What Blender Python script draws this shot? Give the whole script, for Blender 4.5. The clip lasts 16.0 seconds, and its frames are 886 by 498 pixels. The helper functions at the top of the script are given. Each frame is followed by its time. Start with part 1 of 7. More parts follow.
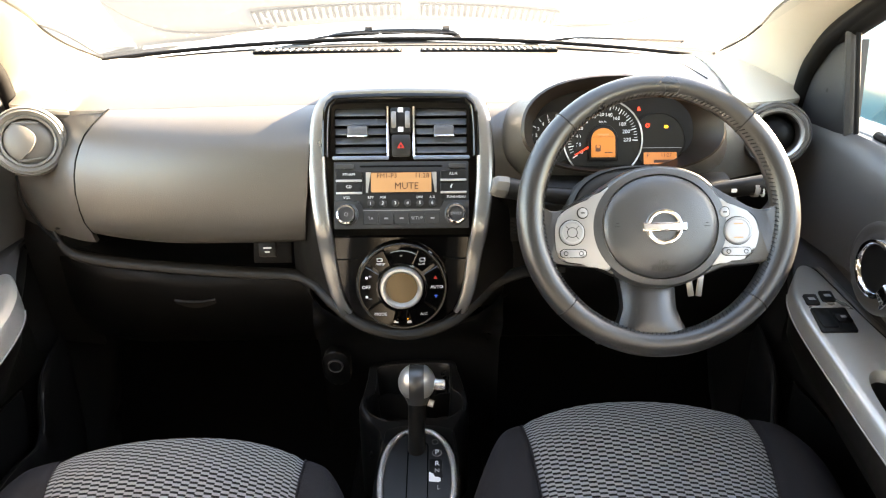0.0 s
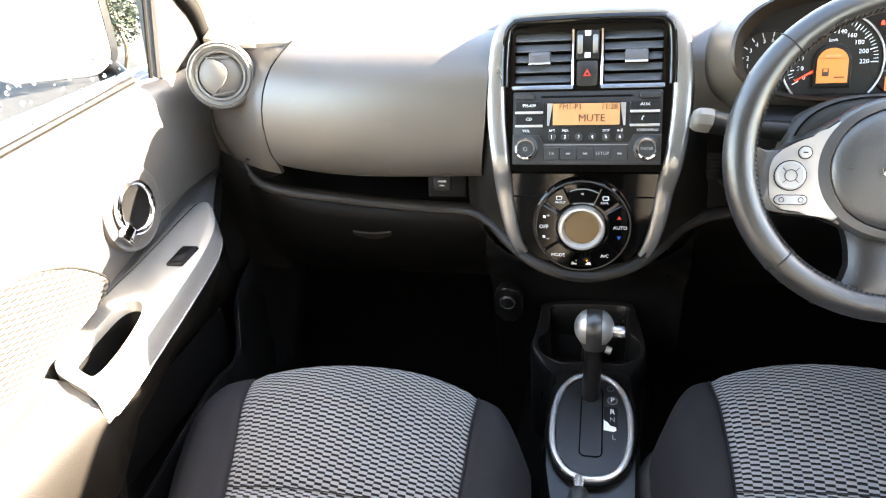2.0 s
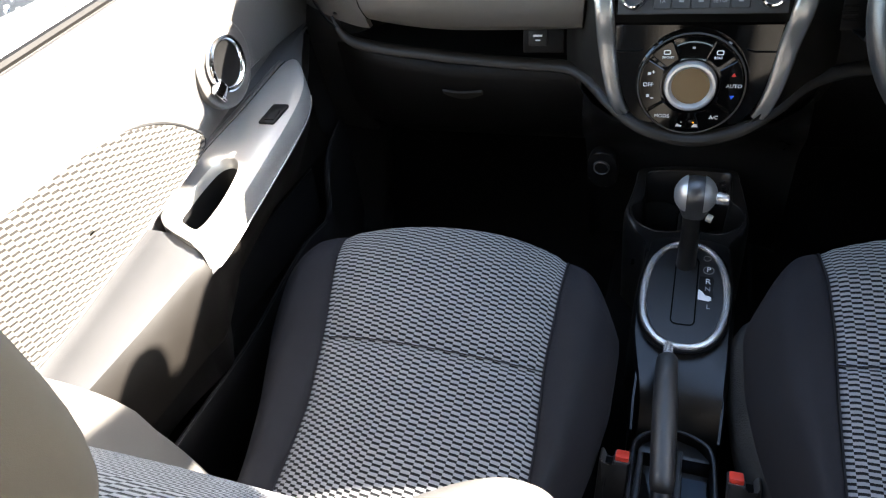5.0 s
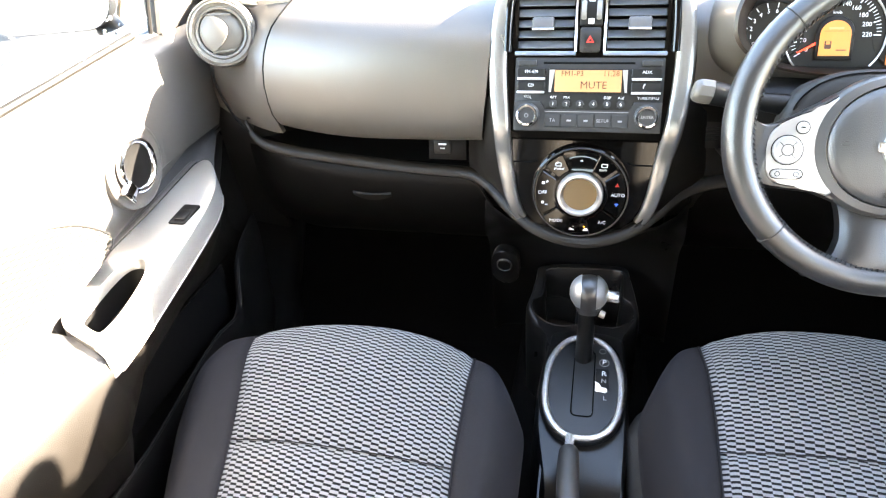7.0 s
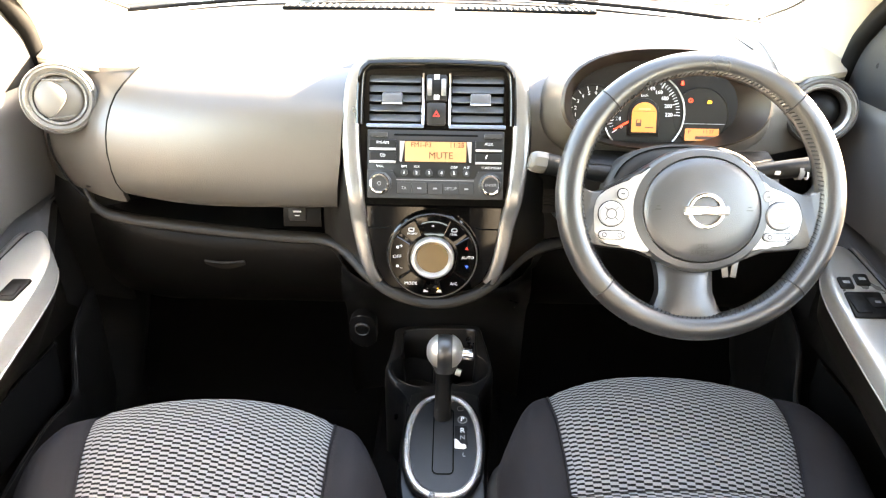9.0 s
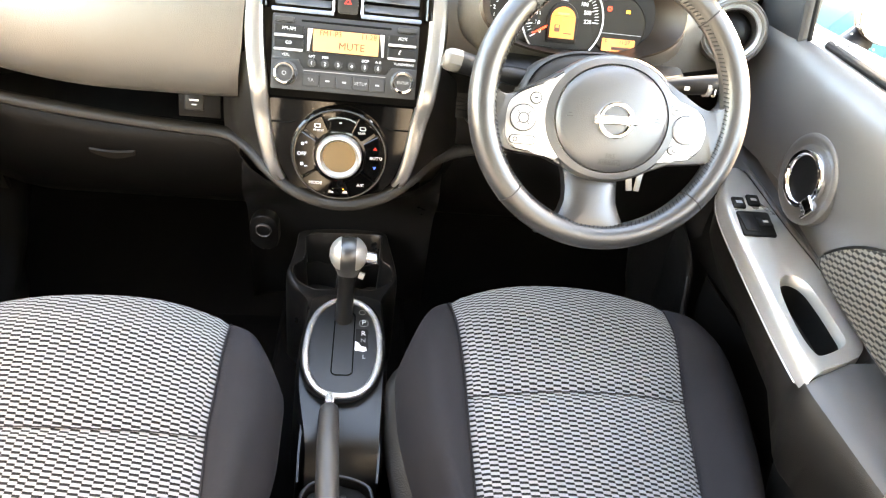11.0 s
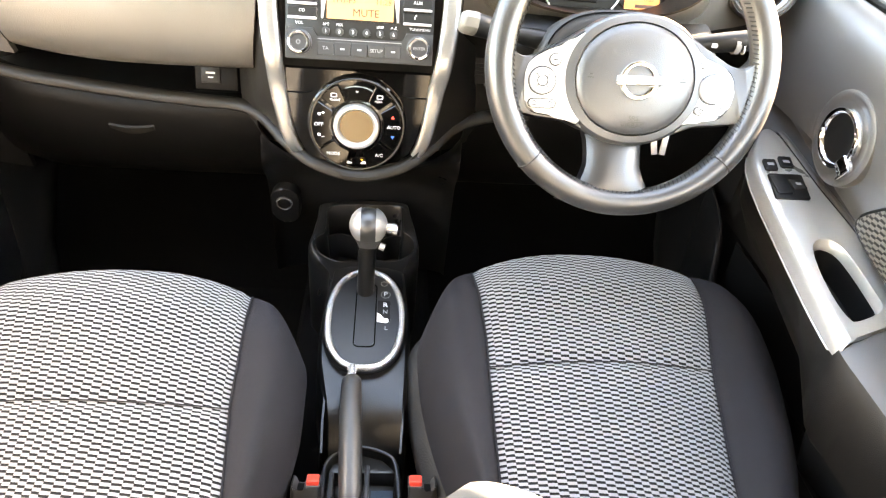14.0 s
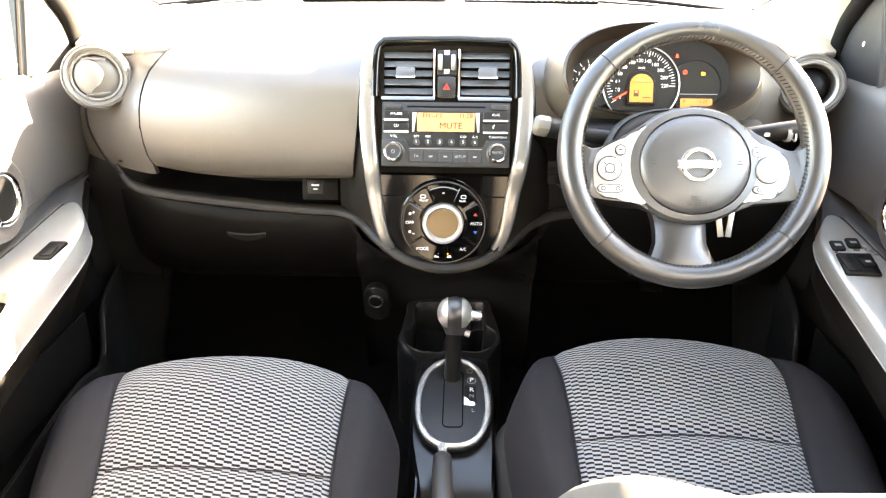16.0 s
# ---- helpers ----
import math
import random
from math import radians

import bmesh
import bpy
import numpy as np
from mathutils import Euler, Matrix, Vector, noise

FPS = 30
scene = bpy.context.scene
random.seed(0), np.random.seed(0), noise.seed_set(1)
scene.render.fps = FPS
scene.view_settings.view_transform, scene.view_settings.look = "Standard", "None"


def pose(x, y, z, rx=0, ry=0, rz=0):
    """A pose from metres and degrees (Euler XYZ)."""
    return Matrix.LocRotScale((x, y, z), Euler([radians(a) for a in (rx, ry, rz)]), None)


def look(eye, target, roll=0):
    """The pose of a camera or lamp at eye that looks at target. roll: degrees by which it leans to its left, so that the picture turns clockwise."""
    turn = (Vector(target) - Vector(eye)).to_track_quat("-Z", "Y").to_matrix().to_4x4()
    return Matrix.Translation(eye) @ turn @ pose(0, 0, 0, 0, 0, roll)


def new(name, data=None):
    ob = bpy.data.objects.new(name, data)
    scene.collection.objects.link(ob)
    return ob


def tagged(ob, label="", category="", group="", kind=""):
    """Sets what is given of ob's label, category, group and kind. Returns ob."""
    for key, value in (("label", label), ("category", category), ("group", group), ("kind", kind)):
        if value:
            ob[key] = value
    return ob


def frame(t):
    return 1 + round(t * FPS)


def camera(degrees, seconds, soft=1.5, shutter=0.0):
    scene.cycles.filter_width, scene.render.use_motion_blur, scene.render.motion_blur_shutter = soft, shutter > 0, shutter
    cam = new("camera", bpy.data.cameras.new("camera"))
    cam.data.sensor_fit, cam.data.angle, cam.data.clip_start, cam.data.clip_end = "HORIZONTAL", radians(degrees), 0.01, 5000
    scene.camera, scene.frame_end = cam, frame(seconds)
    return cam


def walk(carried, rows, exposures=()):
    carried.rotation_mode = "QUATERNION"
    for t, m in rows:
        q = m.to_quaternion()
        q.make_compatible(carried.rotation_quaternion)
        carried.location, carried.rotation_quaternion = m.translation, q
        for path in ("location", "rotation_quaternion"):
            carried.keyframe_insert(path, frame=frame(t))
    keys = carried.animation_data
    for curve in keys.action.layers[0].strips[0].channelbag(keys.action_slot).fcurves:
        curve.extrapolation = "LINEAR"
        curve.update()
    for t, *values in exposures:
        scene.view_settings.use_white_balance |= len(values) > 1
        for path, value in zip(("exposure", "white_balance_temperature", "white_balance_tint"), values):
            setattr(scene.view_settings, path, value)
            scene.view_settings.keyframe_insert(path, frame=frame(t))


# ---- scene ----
cam = camera(66.01, 16.0, soft=1.2)
PATH = [
    (0.0, 0.0533, 0.0141, 1.2714, 68.241, 0.397, -0.629),
    (0.5, 0.0486, 0.0237, 1.2780, 67.953, 1.442, 2.252),
    (1.0, 0.0370, 0.0348, 1.2833, 66.893, 2.698, 6.181),
    (1.5, 0.0268, 0.0529, 1.2810, 64.762, 3.869, 9.353),
    (2.0, 0.0219, 0.0689, 1.2758, 62.131, 4.605, 12.181),
    (2.5, 0.0166, 0.0734, 1.2724, 59.717, 5.055, 13.949),
    (3.0, 0.0016, 0.0775, 1.2566, 57.035, 6.331, 15.860),
    (3.5, 0.0064, 0.0829, 1.2558, 53.999, 7.472, 17.455),
    (3.7, 0.0012, 0.0832, 1.2458, 53.404, 7.453, 18.070),
    (5.8, 0.0100, 0.0735, 1.2679, 51.729, 7.162, 18.508),
    (6.0, 0.0125, 0.0732, 1.2714, 52.513, 6.707, 18.135),
    (6.5, 0.0183, 0.0635, 1.2857, 56.071, 4.854, 15.215),
    (7.0, 0.0192, 0.0626, 1.2977, 58.197, 3.549, 12.362),
    (7.5, 0.0238, 0.0582, 1.3082, 60.608, 2.098, 8.439),
    (8.0, 0.0201, 0.0442, 1.3168, 62.590, 1.110, 5.396),
    (8.2, 0.0207, 0.0433, 1.3183, 63.605, 0.950, 4.243),
    (10.3, 0.0172, 0.0268, 1.2866, 61.844, -4.930, -2.430),
    (10.5, 0.0188, 0.0326, 1.2864, 60.376, -5.430, -2.801),
    (11.0, 0.0296, 0.0456, 1.2748, 57.071, -6.725, -4.253),
    (11.5, 0.0386, 0.0550, 1.2643, 52.777, -7.593, -4.882),
    (12.0, 0.0406, 0.0609, 1.2550, 50.619, -8.211, -6.121),
    (12.5, 0.0482, 0.0569, 1.2471, 49.829, -8.741, -6.842),
    (13.0, 0.0499, 0.0579, 1.2472, 49.990, -9.060, -7.204),
    (13.5, 0.0526, 0.0558, 1.2520, 51.939, -7.634, -5.981),
    (14.0, 0.0448, 0.0546, 1.2643, 54.621, -4.537, -2.723),
    (14.5, 0.0542, 0.0400, 1.2567, 58.995, -1.142, 1.796),
    (15.0, 0.0532, 0.0266, 1.2549, 60.935, -1.149, 2.538),
    (15.5, 0.0466, -0.0096, 1.2483, 63.616, -0.945, 2.900),
    (16.0, 0.0251, -0.0632, 1.2384, 66.054, -0.384, 1.756),
]
walk(cam, [(t, pose(x, y, z, rx, ry, rz)) for t, x, y, z, rx, ry, rz in PATH],
     [(0, 4.68, 8900, 13.5), (1, 4.52, 8700, 13.5), (2, 5.06, 7900, 13), (2.7, 5, 7700, 12.5), (3, 4.92, 7450, 12), (3.5, 4.5, 6750, 11), (6, 4.2, 6850, 11), (7, 5.6, 7700, 12.5), (8, 5.65, 8500, 13.5), (10.5, 5.85, 9300, 14), (11.5, 6.36, 9500, 14), (12.5, 5.79, 9900, 14.5), (13.3, 5.79, 9600, 14.5), (14.5, 6.62, 9600, 15), (16, 5.95, 9200, 14.5)])

world = bpy.data.worlds.new("sky")
scene.world = world
world.use_nodes = True
wn = world.node_tree
sky = wn.nodes.new("ShaderNodeTexSky")
sky.sky_type = "NISHITA"
sky.sun_disc = False
SUN_AZ, SUN_EL = 64.0, 25.0
sky.sun_elevation = radians(SUN_EL)
sky.sun_rotation = radians(SUN_AZ)
wn.links.new(sky.outputs[0], wn.nodes["Background"].inputs[0])
wn.nodes["Background"].inputs[1].default_value = 0.095
sun = new("sun", bpy.data.lights.new("sun", "SUN"))
sun.data.energy, sun.data.angle, sun.data.color = 5.0, radians(0.6), (1.0, 0.94, 0.86)
sun_dir = Vector((math.sin(radians(SUN_AZ)) * math.cos(radians(SUN_EL)), math.cos(radians(SUN_AZ)) * math.cos(radians(SUN_EL)), math.sin(radians(SUN_EL))))
sun.matrix_world = look(sun_dir * 30, (0, 0, 0))


# ---- materials ----
def material(name, color, rough=0.5, metal=0.0, grain=0.0, grain_size=600.0, stain=0.0, coat=0.0, spec=0.5, emit=None, power=0.0):
    """A surface with fine relief (grain), a slow variation of tone (stain) and uneven gloss."""
    m = bpy.data.materials.new(name)
    m.use_nodes = True
    nt = m.node_tree
    b = nt.nodes["Principled BSDF"]
    b.inputs["Base Color"].default_value = (*color, 1)
    b.inputs["Roughness"].default_value = rough
    b.inputs["Metallic"].default_value = metal
    b.inputs["Specular IOR Level"].default_value = spec
    b.inputs["Coat Weight"].default_value = coat
    b.inputs["Coat Roughness"].default_value = 0.04
    if emit:
        b.inputs["Emission Color"].default_value = (*emit, 1)
        b.inputs["Emission Strength"].default_value = power
    co = nt.nodes.new("ShaderNodeTexCoord")
    if stain:
        n = nt.nodes.new("ShaderNodeTexNoise")
        n.inputs["Scale"].default_value = 9.0
        n.inputs["Detail"].default_value = 5.0
        nt.links.new(co.outputs["Object"], n.inputs["Vector"])
        mix = nt.nodes.new("ShaderNodeMix")
        mix.data_type = "RGBA"
        mix.inputs["A"].default_value = (*[c * (1 - stain) for c in color], 1)
        mix.inputs["B"].default_value = (*[min(1, c * (1 + stain)) for c in color], 1)
        nt.links.new(n.outputs["Fac"], mix.inputs["Factor"])
        nt.links.new(mix.outputs["Result"], b.inputs["Base Color"])
        mr = nt.nodes.new("ShaderNodeMapRange")
        mr.inputs["To Min"].default_value = max(0.02, rough - 0.08)
        mr.inputs["To Max"].default_value = min(1, rough + 0.08)
        nt.links.new(n.outputs["Fac"], mr.inputs["Value"])
        nt.links.new(mr.outputs["Result"], b.inputs["Roughness"])
    if grain:
        v = nt.nodes.new("ShaderNodeTexVoronoi")
        v.inputs["Scale"].default_value = grain_size
        nt.links.new(co.outputs["Object"], v.inputs["Vector"])
        bp = nt.nodes.new("ShaderNodeBump")
        bp.inputs["Strength"].default_value = grain
        bp.inputs["Distance"].default_value = 0.0006
        nt.links.new(v.outputs["Distance"], bp.inputs["Height"])
        nt.links.new(bp.outputs["Normal"], b.inputs["Normal"])
    return m


def math_node(nt, op, a, b=None):
    n = nt.nodes.new("ShaderNodeMath")
    n.operation = op
    for i, v in enumerate((a, b)):
        if v is None:
            continue
        if isinstance(v, (int, float)):
            n.inputs[i].default_value = v
        else:
            nt.links.new(v, n.inputs[i])
    return n.outputs[0]


def cloth_pattern(name, light, dark, col_w=0.0115, row_h=0.0078, step=0.5):
    """Woven seat cloth: light dashes in columns, each column shifted by half a row, a little slanted, fuzzy at the ends."""
    m = bpy.data.materials.new(name)
    m.use_nodes = True
    nt = m.node_tree
    b = nt.nodes["Principled BSDF"]
    co = nt.nodes.new("ShaderNodeTexCoord")
    sep = nt.nodes.new("ShaderNodeSeparateXYZ")
    nt.links.new(co.outputs["UV"], sep.inputs[0])
    wob = nt.nodes.new("ShaderNodeTexNoise")
    wob.inputs["Scale"].default_value = 30.0
    nt.links.new(co.outputs["UV"], wob.inputs["Vector"])
    u = math_node(nt, "DIVIDE", sep.outputs[0], col_w)
    u = math_node(nt, "ADD", u, math_node(nt, "MULTIPLY", wob.outputs["Fac"], 0.12))
    col = math_node(nt, "FLOOR", u)
    fr = math_node(nt, "SUBTRACT", u, col)
    shift = math_node(nt, "MULTIPLY", math_node(nt, "MODULO", math_node(nt, "ABSOLUTE", col), 2.0), step)
    v = math_node(nt, "DIVIDE", sep.outputs[1], row_h)
    v = math_node(nt, "ADD", v, shift)
    v = math_node(nt, "ADD", v, math_node(nt, "MULTIPLY", fr, 0.12))
    v = math_node(nt, "ADD", v, math_node(nt, "MULTIPLY", wob.outputs["Fac"], 0.15))
    s = math_node(nt, "SINE", math_node(nt, "MULTIPLY", v, 2 * math.pi))
    fine = nt.nodes.new("ShaderNodeTexNoise")
    fine.inputs["Scale"].default_value = 900.0
    nt.links.new(co.outputs["UV"], fine.inputs["Vector"])
    s = math_node(nt, "ADD", s, math_node(nt, "MULTIPLY", math_node(nt, "SUBTRACT", fine.outputs["Fac"], 0.5), 0.9))
    mr = nt.nodes.new("ShaderNodeMapRange")
    mr.inputs["From Min"].default_value, mr.inputs["From Max"].default_value = -0.27, -0.05
    nt.links.new(s, mr.inputs["Value"])
    mix = nt.nodes.new("ShaderNodeMix")
    mix.data_type = "RGBA"
    mix.inputs["A"].default_value, mix.inputs["B"].default_value = (*dark, 1), (*light, 1)
    nt.links.new(mr.outputs["Result"], mix.inputs["Factor"])
    nt.links.new(mix.outputs["Result"], b.inputs["Base Color"])
    b.inputs["Roughness"].default_value = 0.9
    b.inputs["Specular IOR Level"].default_value = 0.2
    b.inputs["Sheen Weight"].default_value = 0.08
    bp = nt.nodes.new("ShaderNodeBump")
    bp.inputs["Strength"].default_value, bp.inputs["Distance"].default_value = 0.5, 0.001
    nt.links.new(s, bp.inputs["Height"])
    nt.links.new(bp.outputs["Normal"], b.inputs["Normal"])
    return m


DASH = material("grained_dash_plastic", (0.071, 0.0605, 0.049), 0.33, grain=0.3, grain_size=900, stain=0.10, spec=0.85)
# Darkened copy of DASH: the lower dash's shade is put into the colour.
DASH_SHADED = material("shaded_lower_dash_plastic", (0.0023, 0.0020, 0.0017), 0.45, grain=0.3, grain_size=900, stain=0.15, spec=0.14)
# Dash plastic again, the shade below the vent put into its colour.
END_SHADED = material("shaded_end_plastic", (0.0095, 0.0083, 0.0071), 0.40, grain=0.3, grain_size=900, stain=0.12, spec=0.4)
RIDGE = material("satin_ridge_plastic", (0.015, 0.0128, 0.0098), 0.45, grain=0.25, grain_size=900, stain=0.12, spec=0.30)
FLANK = material("satin_flank_plastic", (0.0135, 0.0118, 0.0095), 0.36, grain=0.2, stain=0.1)
CONSOLE = material("console_plastic", (0.0065, 0.0062, 0.006), 0.30, grain=0.15, stain=0.15, spec=0.4)
SATIN = material("satin_grey_grip", (0.021, 0.0205, 0.020), 0.46, grain=0.15, stain=0.1, spec=0.55)
SWITCH_SILVER = material("switch_panel_silver", (0.37, 0.362, 0.348), 0.31, metal=0.5, stain=0.06)
BLACK = material("black_plastic", (0.0045, 0.0045, 0.0045), 0.42, stain=0.2, spec=0.3)
# Near-black for gaps and seams; also paints the shade inside recesses.
DEEP = material("deep_black_gap_and_shade", (0.002, 0.002, 0.002), 0.8, spec=0.1)
GLOSS = material("piano_black_lacquer", (0.002, 0.0018, 0.0016), 0.06, coat=0.15, spec=0.35)
RADIO = material("radio_black_plastic", (0.0108, 0.0106, 0.0104), 0.35, grain=0.1, stain=0.1, spec=0.4)
RADIO_KEY = material("radio_key_grey", (0.028, 0.0278, 0.0276), 0.4, stain=0.1)
TRIM = material("satin_trim_paint", (0.33, 0.32, 0.30), 0.30, metal=0.8, stain=0.05)
SILVER = material("satin_silver_paint", (0.54, 0.53, 0.505), 0.31, metal=0.7, stain=0.03)
BRIGHT_BUTTON = material("bright_satin_button", (0.36, 0.36, 0.355), 0.30, metal=0.3)
CHROME = material("bright_chrome", (0.85, 0.85, 0.86), 0.07, metal=1.0)
VENT_BLUE = material("vent_slat_plastic", (0.07, 0.073, 0.08), 0.4, stain=0.1)
LEATHER = material("wheel_leather", (0.021, 0.0208, 0.0206), 0.30, grain=0.25, grain_size=750, stain=0.2, spec=0.85)
AIRBAG = material("airbag_cover_plastic", (0.042, 0.0423, 0.043), 0.33, grain=0.22, grain_size=900, stain=0.1, spec=0.85)
STITCH = material("dark_thread", (0.013, 0.013, 0.013), 0.8)
CREAM = material("cream_trim_plastic", (0.62, 0.56, 0.46), 0.6, grain=0.4, grain_size=500, stain=0.05)
BUCKLE = material("charcoal_buckle_plastic", (0.032, 0.031, 0.030), 0.42, grain=0.2, stain=0.1)
RUBBER = material("black_pedal_rubber", (0.002, 0.002, 0.002), 0.7, stain=0.2, spec=0.12)
SEAL = material("rubber_seal", (0.005, 0.0046, 0.0042), 0.6, stain=0.2, spec=0.12)
DOOR = material("door_card_plastic", (0.072, 0.068, 0.064), 0.34, grain=0.3, grain_size=900, stain=0.12, spec=0.8)
# Same plastic as DOOR, with the shade low in the door painted in.
DOOR_SHADED = material("shaded_door_plastic", (0.0062, 0.0057, 0.0055), 0.42, grain=0.3, grain_size=900, stain=0.15, spec=0.25)
# Door plastic of the armrest side, its shade under the edge coloured in.
DOOR_SIDE_SHADED = material("shaded_armrest_plastic", (0.0075, 0.0064, 0.0053), 0.4, grain=0.3, grain_size=900, stain=0.15, spec=0.3)
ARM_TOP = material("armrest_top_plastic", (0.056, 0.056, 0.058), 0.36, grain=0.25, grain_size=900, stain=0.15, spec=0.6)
RAIL = material("grey_tray_rail", (0.030, 0.031, 0.033), 0.34, stain=0.1)
TRIANGLE = material("mirror_cover_plastic", (0.030, 0.029, 0.028), 0.5, grain=0.25, grain_size=900, stain=0.1, spec=0.35)
SEAT_DARK = material("dark_seat_fabric", (0.0098, 0.0095, 0.0120), 0.80, grain=0.8, grain_size=1400, stain=0.25, spec=0.26)
FELT = material("grey_felt", (0.030, 0.029, 0.028), 1.0, grain=1.0, grain_size=420, stain=0.8, spec=0.1)
TRAY_MAT = material("blue_grey_tray_mat", (0.050, 0.070, 0.094), 0.24, grain=0.08, grain_size=200, stain=0.35)
# Paler than SEAT_DARK: the sun's glare on the backrests is in this colour.
BACK_SUNLIT = material("sunlit_backrest_fabric", (0.072, 0.0685, 0.063), 0.9, grain=0.10, grain_size=2200, stain=0.12, spec=0.25)
REST_FABRIC = material("headrest_fabric", (0.056, 0.052, 0.045), 0.9, grain=0.10, grain_size=2200, stain=0.12, spec=0.25)
PLATE_RING = material("satin_ring_paint", (0.66, 0.65, 0.63), 0.27, metal=0.75)
PLATE = material("dark_shift_plate", (0.0105, 0.0110, 0.0115), 0.36, grain=0.1, stain=0.1, spec=0.55)
VENT_TAB = material("vent_tab_plastic", (0.075, 0.078, 0.086), 0.33, stain=0.05)
VENT_GREY = material("pale_vent_plastic", (0.115, 0.107, 0.095), 0.40, grain=0.2, stain=0.08)
SEAT_CLOTH = cloth_pattern("dashed_seat_cloth", (0.196, 0.198, 0.203), (0.0035, 0.0035, 0.005))
DOOR_CLOTH = cloth_pattern("dashed_door_cloth", (0.11, 0.10, 0.085), (0.009, 0.008, 0.007), col_w=0.0115, row_h=0.008)
CARPET = material("black_carpet", (0.0045, 0.0042, 0.004), 1.0, grain=1.0, grain_size=900, stain=0.4, spec=0.05)
HEADLINER = material("headliner_felt", (0.34, 0.32, 0.285), 0.95, grain=0.5, grain_size=900, stain=0.05)
AMBER = material("amber_display", (0.36, 0.14, 0.03), 0.3, emit=(1.0, 0.30, 0.055), power=0.017)
AMBER_SOFT = material("amber_display_soft", (0.34, 0.19, 0.088), 0.3, emit=(1.0, 0.48, 0.19), power=0.010)
OLIVE = material("unlit_display", (0.15, 0.095, 0.045), 0.25, stain=0.05)
LCD_INK = material("display_ink", (0.05, 0.018, 0.008), 0.5)
WHITE_INK = material("white_print", (0.75, 0.75, 0.75), 0.5)
GREY_INK = material("grey_print", (0.30, 0.30, 0.30), 0.5)
RED = material("red_print", (0.55, 0.03, 0.02), 0.45)
RED_LAMP = material("red_lamp", (0.6, 0.02, 0.01), 0.4, emit=(1.0, 0.06, 0.02), power=0.10)
ORANGE_LAMP = material("orange_lamp", (0.7, 0.3, 0.02), 0.4, emit=(1.0, 0.4, 0.02), power=0.12)
ORANGE_PRINT = material("faded_orange_print", (0.42, 0.25, 0.12), 0.5)
BLUE_INK = material("blue_print", (0.02, 0.12, 0.6), 0.45)
BUCKLE_RED = material("red_buckle_plastic", (0.65, 0.05, 0.03), 0.4, stain=0.05)
GREY_PLASTIC = material("grey_switch_plastic", (0.20, 0.195, 0.19), 0.45, stain=0.06)
CLUSTER = material("cluster_face", (0.0075, 0.0057, 0.0042), 0.45, spec=0.2, stain=0.1)
LINING = material("hood_lining_plastic", (0.020, 0.0135, 0.0095), 0.38, grain=0.15, stain=0.15, spec=0.4)
CLUSTER_GREY = material("cluster_dial_grey", (0.0125, 0.0108, 0.008), 0.5, spec=0.2, stain=0.1)
CAR_PAINT = material("white_car_paint", (0.75, 0.75, 0.76), 0.2, coat=0.8, stain=0.02)
ASPHALT = material("grey_asphalt", (0.021, 0.0215, 0.0222), 0.8, grain=1.0, grain_size=60, stain=0.6, spec=0.15)
BARK = material("bark", (0.10, 0.075, 0.05), 0.9, grain=1.0, grain_size=80, stain=0.3)
LEAF = material("leaf", (0.020, 0.030, 0.018), 0.6, stain=0.4)
BRICK = material("red_brick", (0.30, 0.16, 0.11), 0.85, stain=0.25)
TEAL_PAINT = material("teal_car_paint", (0.02, 0.10, 0.13), 0.2, coat=0.8)
MIRROR = material("mirror_glass", (0.9, 0.9, 0.9), 0.02, metal=1.0)


def glass_material(name, tint):
    m = bpy.data.materials.new(name)
    m.use_nodes = True
    nt = m.node_tree
    nt.nodes.remove(nt.nodes["Principled BSDF"])
    tr = nt.nodes.new("ShaderNodeBsdfTransparent")
    tr.inputs[0].default_value = (*tint, 1)
    gl = nt.nodes.new("ShaderNodeBsdfGlossy")
    gl.inputs["Roughness"].default_value = 0.02
    lw = nt.nodes.new("ShaderNodeLayerWeight")
    lw.inputs[0].default_value = 0.5
    gloss = math_node(nt, "ADD", math_node(nt, "MULTIPLY", math_node(nt, "POWER", lw.outputs["Facing"], 4.0), 0.9), 0.085)
    mx = nt.nodes.new("ShaderNodeMixShader")
    nt.links.new(gloss, mx.inputs[0])
    nt.links.new(tr.outputs[0], mx.inputs[1])
    nt.links.new(gl.outputs[0], mx.inputs[2])
    nt.links.new(mx.outputs[0], nt.nodes["Material Output"].inputs["Surface"])
    return m


GLASS = glass_material("clear_glass", (0.93, 0.95, 0.95))
WATER = material("rain_water", (1.0, 1.0, 1.0), 0.0)
WATER.node_tree.nodes["Principled BSDF"].inputs["Transmission Weight"].default_value = 1.0
WATER.node_tree.nodes["Principled BSDF"].inputs["IOR"].default_value = 1.33


# ---- mesh helpers ----
def thing(name, at, label, category, group="", kind=""):
    return tagged(put_at(new(name), at), label, category, group, kind)


def put_at(ob, at):
    ob.location = at
    return ob


def finish(bm, smooth=True):
    bmesh.ops.recalc_face_normals(bm, faces=bm.faces)
    if smooth:
        for f in bm.faces:
            f.smooth = True
        for e in bm.edges:
            if len(e.link_faces) == 2 and e.calc_face_angle(0) > radians(38):
                e.smooth = False


